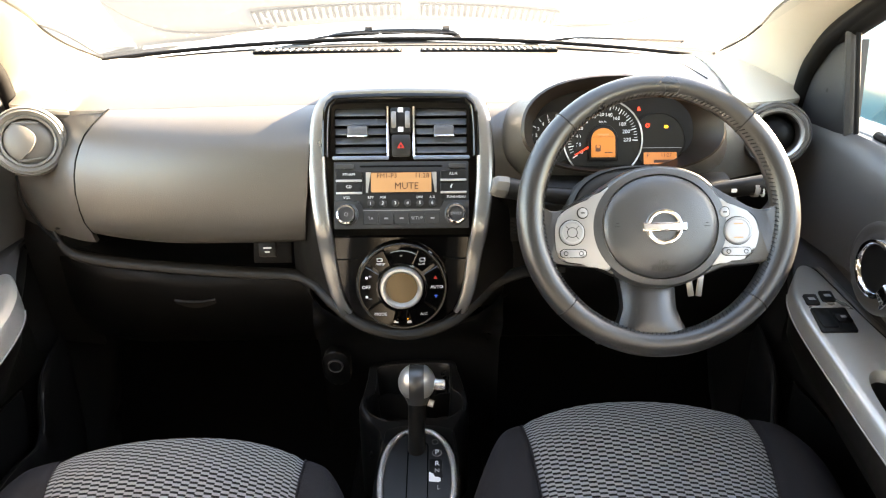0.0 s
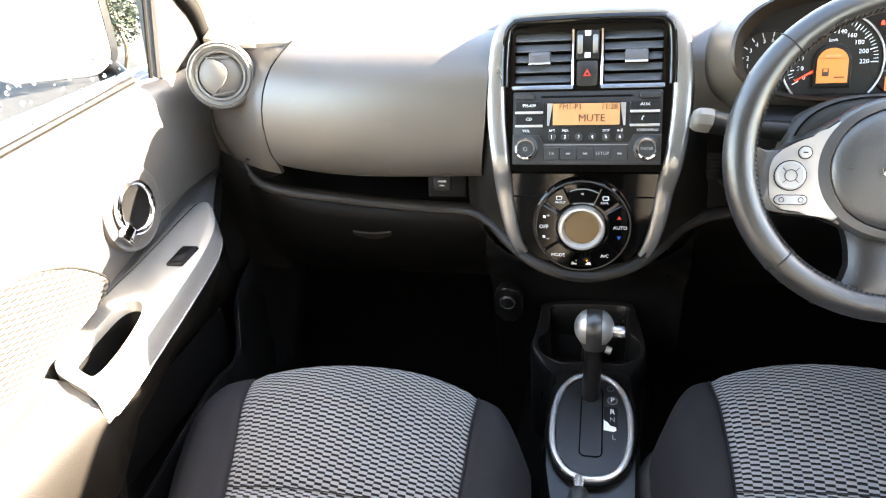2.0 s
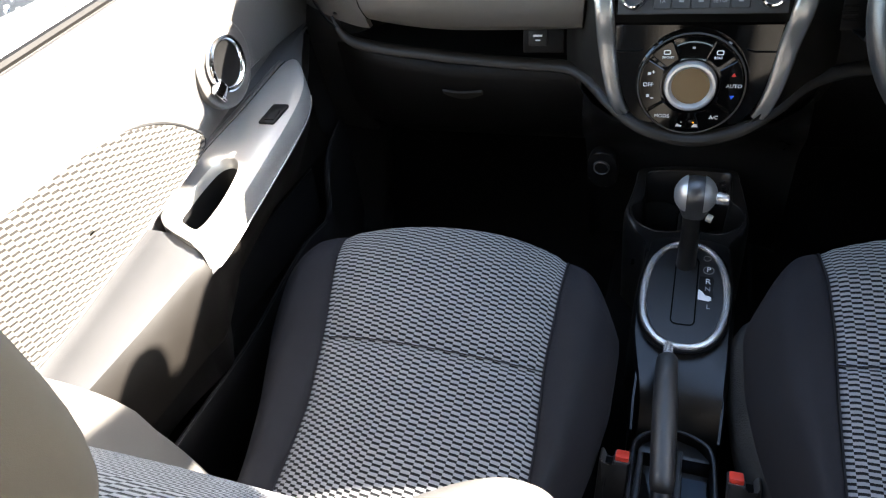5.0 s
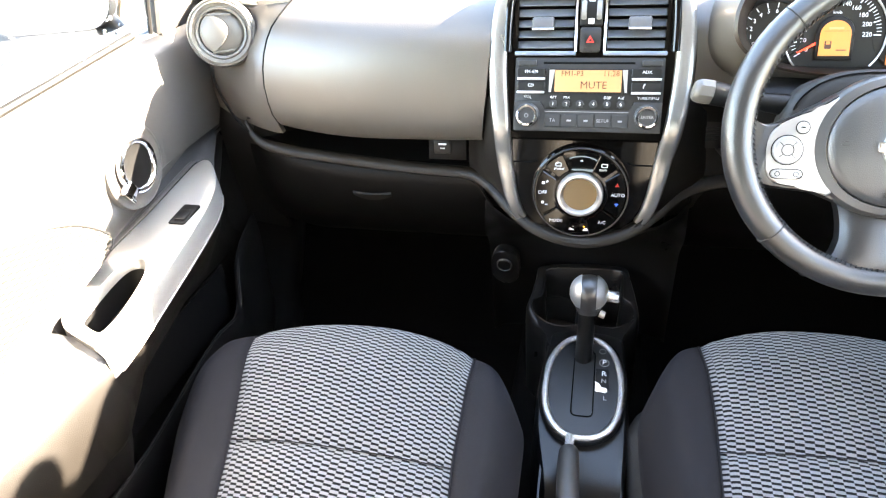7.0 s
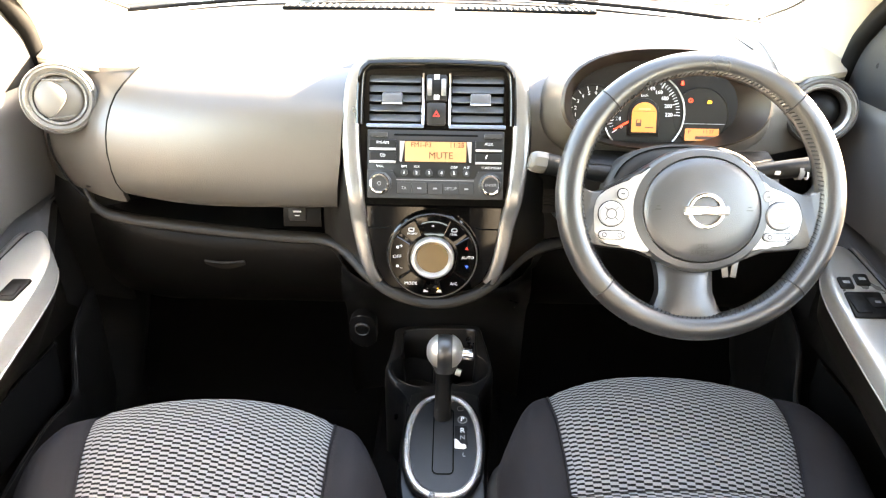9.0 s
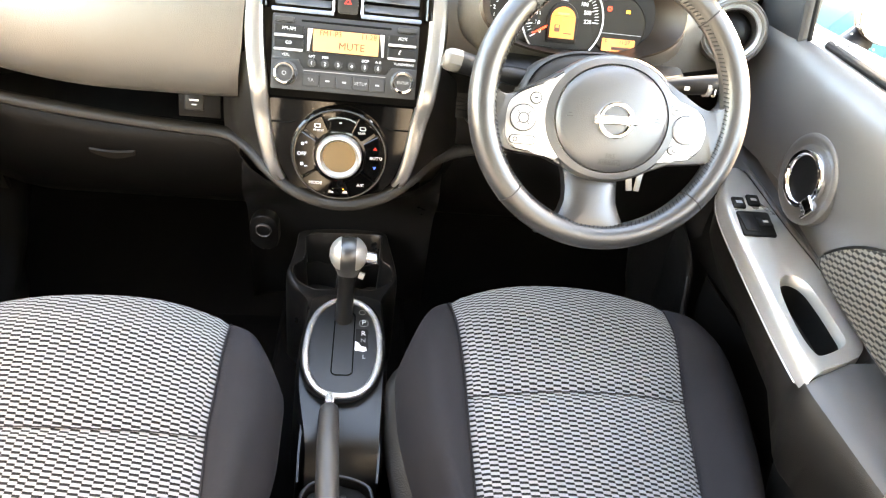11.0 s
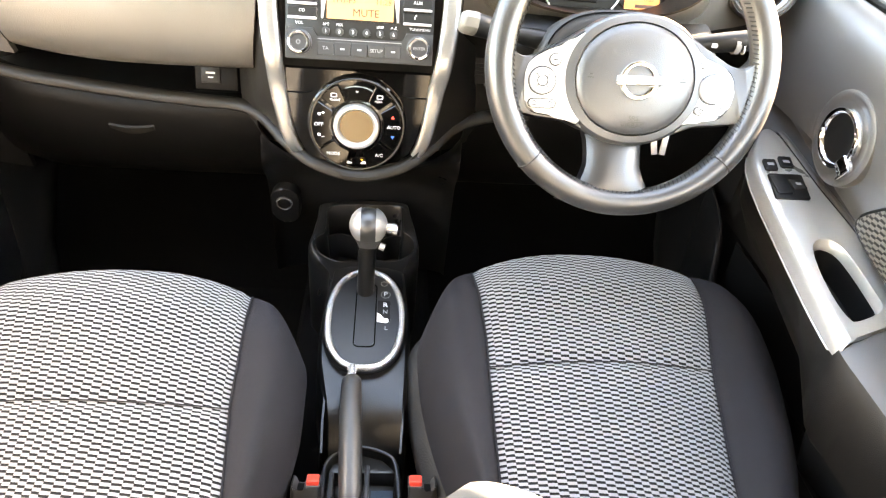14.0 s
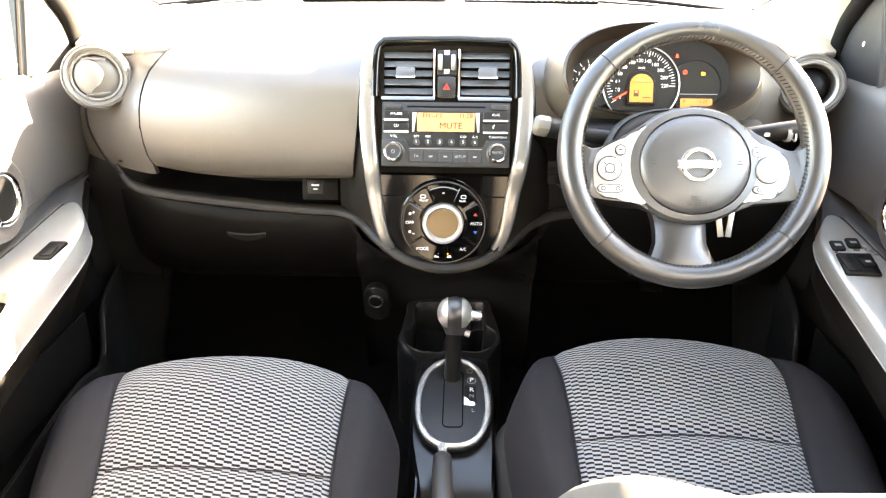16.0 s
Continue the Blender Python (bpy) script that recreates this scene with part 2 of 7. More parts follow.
def part(name, bm, mat, parent=None, label="", smooth=True):
    """Links bm, whose points are in the world's metres, as one mesh object under parent."""
    finish(bm, smooth)
    me = bpy.data.meshes.new(name)
    org = Vector((0, 0, 0))
    p = parent
    while p is not None:
        org = org + p.location
        p = p.parent
    bm.transform(Matrix.Translation(-org))
    bm.to_mesh(me)
    bm.free()
    me.materials.append(mat)
    ob = new(name, me)
    if parent is not None:
        ob.parent = parent
    if label:
        ob["label"] = label
    return ob


def solo(name, bm, mat, label, category, group="", kind="", smooth=True):
    return tagged(part(name, bm, mat, None, smooth=smooth), label, category, group, kind)


def frame_at(o, x, y):
    """A frame with its origin at o, x along x, y along y, z out of the surface."""
    x, y = Vector(x).normalized(), Vector(y).normalized()
    z = x.cross(y)
    m = Matrix.Identity(4)
    for i, c in enumerate((x, y, z)):
        m.col[i][:3] = c
    m.col[3][:3] = o
    return m


def box(bm, size, m=Matrix.Identity(4), bevel=0.002, seg=2):
    r = bmesh.ops.create_cube(bm, size=1.0, matrix=m @ Matrix.Diagonal((*size, 1)))
    if bevel:
        es = list({e for v in r["verts"] for e in v.link_edges})
        bmesh.ops.bevel(bm, geom=es, offset=min(bevel, min(size) * 0.45), segments=seg, affect="EDGES", profile=0.5)
    return bm


def at(x, y, z=0.0):
    return Matrix.Translation((x, y, z))


def revolve(bm, profile, m, n=40, x_scale=1.0):
    """Turns (radius, height) pairs about m's z axis."""
    rings = []
    for r, h in profile:
        if r < 1e-6:
            rings.append([bm.verts.new(m @ Vector((0, 0, h)))])
        else:
            rings.append([bm.verts.new(m @ Vector((x_scale * r * math.cos(2 * math.pi * i / n), r * math.sin(2 * math.pi * i / n), h))) for i in range(n)])
    for a, b in zip(rings, rings[1:]):
        for i in range(n):
            j = (i + 1) % n
            if len(a) == 1 and len(b) == 1:
                continue
            if len(a) == 1:
                bm.faces.new((a[0], b[i], b[j]))
            elif len(b) == 1:
                bm.faces.new((a[i], a[j], b[0]))
            else:
                bm.faces.new((a[i], a[j], b[j], b[i]))
    return bm


def skin(bm, rows, close_u=False, close_v=False, cap=False):
    """Quads over rows of points, with the surface's own metres as UV."""
    uvl = bm.loops.layers.uv.verify()
    vs = [[bm.verts.new(p) for p in r] for r in rows]
    nu, nv = len(vs), len(vs[0])
    mid = nu // 2
    acc_v = [0.0]
    for j in range(1, nv):
        acc_v.append(acc_v[-1] + (Vector(rows[mid][j]) - Vector(rows[mid][j - 1])).length)
    acc_u = [0.0]
    for i in range(1, nu):
        acc_u.append(acc_u[-1] + (Vector(rows[i][nv // 2]) - Vector(rows[i - 1][nv // 2])).length)
    for i in range(nu if close_u else nu - 1):
        for j in range(nv if close_v else nv - 1):
            i2, j2 = (i + 1) % nu, (j + 1) % nv
            f = bm.faces.new((vs[i][j], vs[i2][j], vs[i2][j2], vs[i][j2]))
            for loop, (a, b) in zip(f.loops, ((i, j), (i + 1, j), (i + 1, j + 1), (i, j + 1))):
                loop[uvl].uv = (acc_u[min(a, nu - 1)], acc_v[min(b, nv - 1)])
    if cap:
        for r in (vs[0], vs[-1]):
            if len(r) > 2:
                bm.faces.new(r)
    return bm


def solid_skin(bm, rows, thick, way):
    """A skin with a second skin thick metres along way, closed round its edge."""
    off = Vector(way) * thick
    back = [[Vector(p) + off for p in r] for r in rows]
    skin(bm, rows)
    skin(bm, back)
    bm.verts.ensure_lookup_table()
    nu, nv = len(rows), len(rows[0])
    base = nu * nv
    idx = lambda i, j: i * nv + j
    ring = [idx(0, j) for j in range(nv)] + [idx(i, nv - 1) for i in range(1, nu)] + [idx(nu - 1, j) for j in range(nv - 2, -1, -1)] + [idx(i, 0) for i in range(nu - 2, 0, -1)]
    for a, b in zip(ring, ring[1:] + ring[:1]):
        bm.faces.new((bm.verts[a], bm.verts[b], bm.verts[base + b], bm.verts[base + a]))
    return bm


def curve_points(pts, n, closed=False):
    """A smooth curve through pts, n points for each stretch."""
    P = [Vector(p) for p in pts]
    out = []
    k = len(P)
    for i in range(k if closed else k - 1):
        p0 = P[(i - 1) % k] if closed or i > 0 else P[0]
        p1, p2 = P[i], P[(i + 1) % k]
        p3 = P[(i + 2) % k] if closed or i + 2 < k else P[-1]
        for s in range(n):
            t = s / n
            out.append(0.5 * ((2 * p1) + (p2 - p0) * t + (2 * p0 - 5 * p1 + 4 * p2 - p3) * t * t + (3 * p1 - p0 - 3 * p2 + p3) * t ** 3))
    if not closed:
        out.append(P[-1])
    return out


def tube(bm, pts, radius, n=10, closed=False, flat=1.0, up=(0, 0, 1), cap=True):
    """A tube along pts; radius a number or one for each point; flat squeezes it along up."""
    rows = []
    k = len(pts)
    for i, p in enumerate(pts):
        p = Vector(p)
        a = Vector(pts[(i - 1) % k] if closed else pts[max(i - 1, 0)])
        b = Vector(pts[(i + 1) % k] if closed else pts[min(i + 1, k - 1)])
        d = (b - a).normalized()
        s = d.cross(Vector(up))
        s = s.normalized() if s.length > 1e-4 else d.cross(Vector((1, 0, 0))).normalized()
        w = s.cross(d).normalized()
        r = radius[i] if isinstance(radius, (list, tuple)) else radius
        rows.append([p + s * (r * math.cos(2 * math.pi * j / n)) + w * (r * flat * math.sin(2 * math.pi * j / n)) for j in range(n)])
    return skin(bm, rows, close_u=closed, close_v=True, cap=cap and not closed)


def prism(bm, outline, depth, m, bevel=0.0, seg=2):
    """A flat shape, its outline in m's x and y, from z = -depth to 0, its upper edge rounded."""
    top = [bm.verts.new(m @ Vector((x, y, 0))) for x, y in outline]
    low = [bm.verts.new(m @ Vector((x, y, -depth))) for x, y in outline]
    f = bm.faces.new(top)
    bm.faces.new(low[::-1])
    k = len(top)
    for i in range(k):
        bm.faces.new((top[i], low[i], low[(i + 1) % k], top[(i + 1) % k]))
    if bevel:
        bmesh.ops.bevel(bm, geom=list(f.edges), offset=bevel, segments=seg, affect="EDGES", profile=0.5)
    return bm


def round_rect(w, h, r, n=5, cx=0.0, cy=0.0):
    out = []
    for sx, sy, a0 in ((1, 1, 0), (-1, 1, 90), (-1, -1, 180), (1, -1, 270)):
        for i in range(n + 1):
            a = radians(a0 + 90 * i / n)
            out.append((cx + sx * (w / 2 - r) + r * math.cos(a), cy + sy * (h / 2 - r) + r * math.sin(a)))
    return out


def circle(r, n=36, cx=0.0, cy=0.0, sx=1.0):
    return [(cx + sx * r * math.cos(2 * math.pi * i / n), cy + r * math.sin(2 * math.pi * i / n)) for i in range(n)]


def annulus(bm, outer, inner, depth, m, bevel=0.0):
    """A flat ring between two outlines of equally many points, with thickness."""
    loops = []
    for pts, h in ((outer, 0), (inner, 0), (inner, -depth), (outer, -depth)):
        loops.append([bm.verts.new(m @ Vector((x, y, h))) for x, y in pts])
    k = len(outer)
    for a, b in zip(loops, loops[1:] + loops[:1]):
        for i in range(k):
            j = (i + 1) % k
            bm.faces.new((a[i], a[j], b[j], b[i]))
    return bm


WORDS = []


def words(text, size, m, mat, parent, name="lettering"):
    """Raised print, centred on m, size metres high. All are turned into meshes at the end."""
    WORDS.append((text, size, m, mat, parent, name))


def lerp_list(xs, ys, x):
    if x <= xs[0]:
        return ys[0]
    for a, b, p, q in zip(xs, xs[1:], ys, ys[1:]):
        if x <= b:
            return p + (q - p) * (x - a) / (b - a)
    return ys[-1]


def smooth_list(xs, ys, x):
    """As lerp_list, but without corners."""
    if x <= xs[0]:
        return ys[0]
    k = len(xs)
    tan = [0.0] * k
    sl = [(ys[i + 1] - ys[i]) / (xs[i + 1] - xs[i]) for i in range(k - 1)]
    for i in range(1, k - 1):
        tan[i] = 0.0 if sl[i - 1] * sl[i] <= 0 else 2 * sl[i - 1] * sl[i] / (sl[i - 1] + sl[i])
    tan[0], tan[-1] = sl[0], sl[-1]
    for i in range(k - 1):
        if x <= xs[i + 1]:
            h = xs[i + 1] - xs[i]
            t = (x - xs[i]) / h
            return (2 * t ** 3 - 3 * t * t + 1) * ys[i] + (t ** 3 - 2 * t * t + t) * h * tan[i] + (3 * t * t - 2 * t ** 3) * ys[i + 1] + (t ** 3 - t * t) * h * tan[i + 1]
    return ys[-1]


# ---- the car's shell ----
def both(fn):
    for s in (-1, 1):
        fn(s)


def shell():
    bm = box(bmesh.new(), (1.42, 2.9, 0.04), at(0, 0.1, 0.23), 0)
    solo("floor", bm, CARPET, "black carpeted car floor in deep shadow", "floor", kind="structure", smooth=False)
    rows = []
    for i in range(17):
        y = -1.25 + 1.87 * i / 16
        edge = 1.43 - 0.10 * max(0, (-0.2 - y)) ** 1.5
        rows.append([(0.64 * s / 8, y, edge + 0.035 * (1 - (s / 8) ** 2) - 0.05 * (abs(s) / 8) ** 6) for s in range(-8, 9)])
    solo("ceiling", solid_skin(bmesh.new(), rows, 0.03, (0, 0, 1)), HEADLINER, "pale felt headliner of the car roof", "headliner", kind="structure")
    # tunnel and front bulkhead
    bm = box(bmesh.new(), (0.26, 1.3, 0.14), at(0.01, 0.85, 0.31), 0.04)
    solo("tunnel", bm, CARPET, "black carpeted transmission tunnel", "tunnel", kind="structure")
    bm = skin(bmesh.new(), [[(x, y, z) for y, z in ((1.30, 0.25), (1.42, 0.33), (1.52, 0.50), (1.54, 0.8), (1.54, 1.10))] for x in (-0.72, -0.36, 0, 0.36, 0.72)])
    solo("bulkhead", bm, CARPET, "dark carpeted front bulkhead of the footwells", "bulkhead", kind="structure")
    for s in (-1, 1):
        rows = [[(s * (x + dx), y + dy, z) for z, dx, dy in ((0.22, 0.0, -0.22), (0.34, 0.0, -0.14), (0.42, 0.0, -0.06), (0.52, 0.0, -0.01), (0.65, 0.0, 0.0), (0.86, 0.01, 0.0))] for y, x in ((1.14, 0.700), (1.20, 0.682), (1.27, 0.664), (1.32, 0.652), (1.35, 0.648), (1.362, 0.652), (1.37, 0.665), (1.40, 0.70), (1.60, 0.72))]
        solo("kick_panel", skin(bmesh.new(), rows), DOOR_SHADED, "footwell side panel, darkened for the shade there", "panel", kind="structure")
    # unseen tailgate, mostly closed up to keep out light from behind
    bm = bmesh.new()
    for size, c in (((1.42, 0.05, 0.92), (0, -1.27, 0.68)), ((1.42, 0.05, 0.20), (0, -1.27, 1.36)), ((0.32, 0.05, 0.30), (-0.55, -1.27, 1.22)), ((0.32, 0.05, 0.30), (0.55, -1.27, 1.22))):
        box(bm, size, at(*c), 0)
    solo("rear_panel_blocker", bm, DOOR, "unseen tailgate panel, closed round a small window to block light", "panel", kind="structure")


shell()


def windscreen_z(y, x=0.0):
    return 1.120 + (1.455 - y) * 0.342 + 0.037 * (1 - (x / 0.62) ** 2) * max(0.4, 1 - (1.455 - y)) - 0.004 * x


def windscreen():
    rows = []
    for i in range(9):
        f = i / 8
        y0 = 1.455 + (0.60 - 1.455) * f
        hw = 0.635 - 0.045 * f
        rows.append([(hw * s / 8, y0 + 0.02 * (1 - (s / 8) ** 2) * (1 - f), windscreen_z(y0, hw * s / 8)) for s in range(-8, 9)])
    w = solo("window_1", skin(bmesh.new(), rows), GLASS, "raked windscreen glass with a few rain drops", "windscreen", kind="structure")
    w.visible_shadow = False
    # black seal along its lower edge
    pts = [(x, 1.452 + 0.02 * (1 - (x / 0.63) ** 2), windscreen_z(1.455, x) - 0.003) for x in [0.625 * s / 16 for s in range(-16, 17)]]
    part("seal", tube(bmesh.new(), pts, 0.0042, 8), SEAL, w, "black rubber seal")
    # rain drops on the glass
    rnd = random.Random(5)
    bm = bmesh.new()
    for _ in range(110):
        x, y = rnd.uniform(-0.6, 0.6), rnd.uniform(1.10, 1.43)
        r = rnd.uniform(0.0012, 0.0035)
        revolve(bm, [(r, 0), (r * 0.8, r * 0.4), (0, r * 0.55)], at(x, y, windscreen_z(y, x) + 0.003), 8)
    d = part("raindrop", bm, WATER, w)
    d["kind"] = "stuff"
    d.visible_shadow = False


windscreen()


def pillar(s):
    """Cream trim of the front pillar, from the windscreen's corner back to the roof, with the door's black seal."""
    inner = curve_points([(0.624, 1.452, 1.120), (0.621, 1.327, 1.156), (0.619, 1.25, 1.187), (0.614, 1.17, 1.228), (0.60, 0.9, 1.325), (0.585, 0.60, 1.425)], 6)
    outer = curve_points([(0.706, 1.272, 1.02), (0.704, 1.255, 1.098), (0.701, 1.227, 1.146), (0.698, 1.149, 1.209), (0.688, 0.92, 1.305), (0.665, 0.60, 1.412)], 6)
    rows = []
    for a, b in zip(inner, outer):
        row = []
        for k in range(7):
            f = k / 6
            p = a.lerp(b, f) + Vector((-0.012, -0.012, 0.010)) * math.sin(math.pi * f)
            row.append((s * p.x, p.y, p.z))
        rows.append(row)
    ob = solo("front_pillar", skin(bmesh.new(), rows), CREAM, "cream plastic trim of the front roof pillar", "pillar", "front pillars", kind="structure")
    seal = [(s * (p.x + 0.006), p.y - 0.010, p.z - 0.010) for p in outer]
    part("seal", tube(bmesh.new(), seal, 0.0165, 10), SEAL, ob, "black rubber door seal")
    part("glass_edge", tube(bmesh.new(), [(s * (p.x - 0.002), p.y, p.z + 0.002) for p in inner], 0.0022, 6), SEAL, ob, "thin black edge of the glass")
    # middle and rear pillars close the cabin behind the camera
    for y0, y1, name in ((0.02, -0.12, "middle_pillar"), (-0.95, -1.25, "rear_pillar")):
        bm = bmesh.new()
        rows = [[(s * (0.72 - 0.10 * max(0, z - 1.0) / 0.42 + dx), y, z) for z in (0.25, 0.6, 1.0, 1.2, 1.42)] for y, dx in ((y0, 0), (y0, 0.05), (y1, 0.05), (y1, 0))]
        skin(bm, rows, close_u=True)
        solo(name, bm, CREAM, "cream trim of a roof pillar behind the front seats", "pillar", kind="structure")
    # roof rail over the doors
    rail = [(s * 0.655, 0.62, 1.405), (s * 0.64, 0.2, 1.43), (s * 0.63, -0.3, 1.43), (s * 0.61, -0.9, 1.39), (s * 0.6, -1.25, 1.32)]
    solo("roof_rail", tube(bmesh.new(), curve_points(rail, 4), 0.03, 10), CREAM, "cream padded roof rail above the side windows", "rail", kind="structure")
    # rear side wall below the glass; the upper box, unseen, blocks rear window light
    bm = box(bmesh.new(), (0.06, 1.2, 0.88), at(s * 0.74, -0.65, 0.67), 0.01)
    box(bm, (0.10, 0.85, 0.36), at(s * 0.69, -0.83, 1.26), 0.01)
    solo("rear_side_panel_blocker", bm, DOOR, "unseen rear door panel, its window closed to block light", "panel", kind="structure")
    # side glass
    g = bmesh.new()
    skin(g, [[(s * (0.735 - 0.16 * f ** 1.2), y1 * (1 - f) + y2 * f, 1.03 + 0.385 * f) for f in (0, 0.25, 0.5, 0.75, 1)] for y1, y2 in ((1.105, 0.56), (0.6, 0.35), (0.02, 0.02))])
    w = solo("window_" + ("2" if s < 0 else "3"), g, GLASS, "closed side window glass speckled with rain", "car window", "side windows", kind="structure")
    w.visible_shadow = False
    rnd = random.Random(7 + s)
    bm = bmesh.new()
    for _ in range(260):
        f = rnd.uniform(0.0, 0.45)
        y = rnd.uniform(0.55, 1.07 - 0.5 * f)
        r = rnd.uniform(0.0012, 0.0042)
        m = frame_at((s * (0.735 - 0.16 * f ** 1.2 + 0.002), y, 1.03 + 0.385 * f), (0, 1, 0), (0, 0, 1))
        revolve(bm, [(r, 0), (r * 0.8, s * r * 0.4), (0, s * r * 0.55)], m, 7)
    d = part("raindrop", bm, WATER, w)
    d["kind"] = "stuff"
    d.visible_shadow = False


both(pillar)


# ---- dashboard ----
FR = frame_at((-0.002, 1.025, 0.9585), (1, 0, 0), (0, 0.348, 0.937))
FA = frame_at((-0.0045, 1.008, 0.8128), (1, 0, 0), (0, 0.12, 0.993))
dash = thing("dashboard", (0, 1.1, 0.8), "grey grained plastic dashboard under the windscreen", "dashboard")


def edge_back(x):
    """How far the dash's face swings forward near the doors."""
    return 0.11 * max(0.0, (abs(x) - 0.46) / 0.22) ** 2


def upper_pad():
    prof = [(1.468, 1.1485), (1.445, 1.1415), (1.42, 1.138), (1.38, 1.137), (1.34, 1.1355), (1.28, 1.1275), (1.22, 1.1135), (1.17, 1.0975), (1.13, 1.0815)]
    rows = []
    for s in range(-28, 29):
        x = 0.70 * s / 28
        e = edge_back(x)
        row = []
        for k, (y, z) in enumerate(prof):
            f = k / (len(prof) - 1)
            row.append((x, y - 0.02 * (x / 0.63) ** 2 * (1 - f) + e * f * 0.8, z - (0.012 + 0.024 * max(0, 1 - 3 * f)) * (x / 0.6) ** 2 - 0.02 * max(0, abs(x) - 0.55) / 0.15 * (1 - f)))
        rows.append(row)
    part("upper_pad", solid_skin(bmesh.new(), rows, 0.012, (0, 0, -1)), DASH, dash)
    # fine seam that arches over the dash top near the glass
    def top_z(x, y):
        return lerp_list([p[0] for p in prof[::-1]], [p[1] for p in prof[::-1]], y) - 0.012 * (x / 0.6) ** 2
    pts = curve_points([(-0.575, 1.20, 0), (-0.55, 1.30, 0), (-0.48, 1.40, 0), (-0.40, 1.431, 0), (-0.25, 1.444, 0), (0.0, 1.449, 0), (0.20, 1.444, 0), (0.33, 1.428, 0), (0.43, 1.388, 0), (0.488, 1.32, 0), (0.525, 1.22, 0)], 8)
    part("top_seam", tube(bmesh.new(), [(p.x, p.y, top_z(p.x, p.y) - 0.0006) for p in pts], 0.0020, 6), RIDGE, dash, "fine seam arching over the dash top")
    # cream feet of the roof pillars over the corners of the pad
    for sg in (-1, 1):
        corner = [[Vector(p) + Vector((0, -0.002, 0.003)) for p in r] for r in rows if r[0][0] * sg > 0.535]
        for r in corner:
            r.append(r[-1] + Vector((0, 0.004, -0.012)))
        part("corner_trim", solid_skin(bmesh.new(), corner, 0.004, (0, 0, -1)), CREAM, dash, "cream foot of the roof pillar trim")
    # defroster grilles: a slot with ribs each side
    for a, b in ((-0.30, -0.013), (0.024, 0.29)):
        slot = part("defroster_grille", box(bmesh.new(), (b - a, 0.042, 0.006), at((a + b) / 2, 1.40, 1.1375), 0.002), DEEP, dash, "black windscreen demister slot")
        n = 22
        for k in range(n):
            x = a + (b - a) * (k + 0.5) / n
            part("rib", box(bmesh.new(), (0.006, 0.04, 0.008), at(x, 1.40, 1.1385), 0.001, 1), DASH, slot)
    # round sensor on the left
    part("sensor_cap", revolve(bmesh.new(), [(0.016, 0), (0.016, 0.004), (0.012, 0.006), (0, 0.006)], at(-0.545, 1.385, 1.116), 20), CREAM, dash, "small round cap on the dash top")


upper_pad()


def pad_edge(x):
    return (1.131 + edge_back(x) * 0.8, 1.0815 - 0.012 * (x / 0.6) ** 2)


def face_rows(xs, prof_of):
    return [[(x, y, z) for y, z in prof_of(x)] for x in xs]


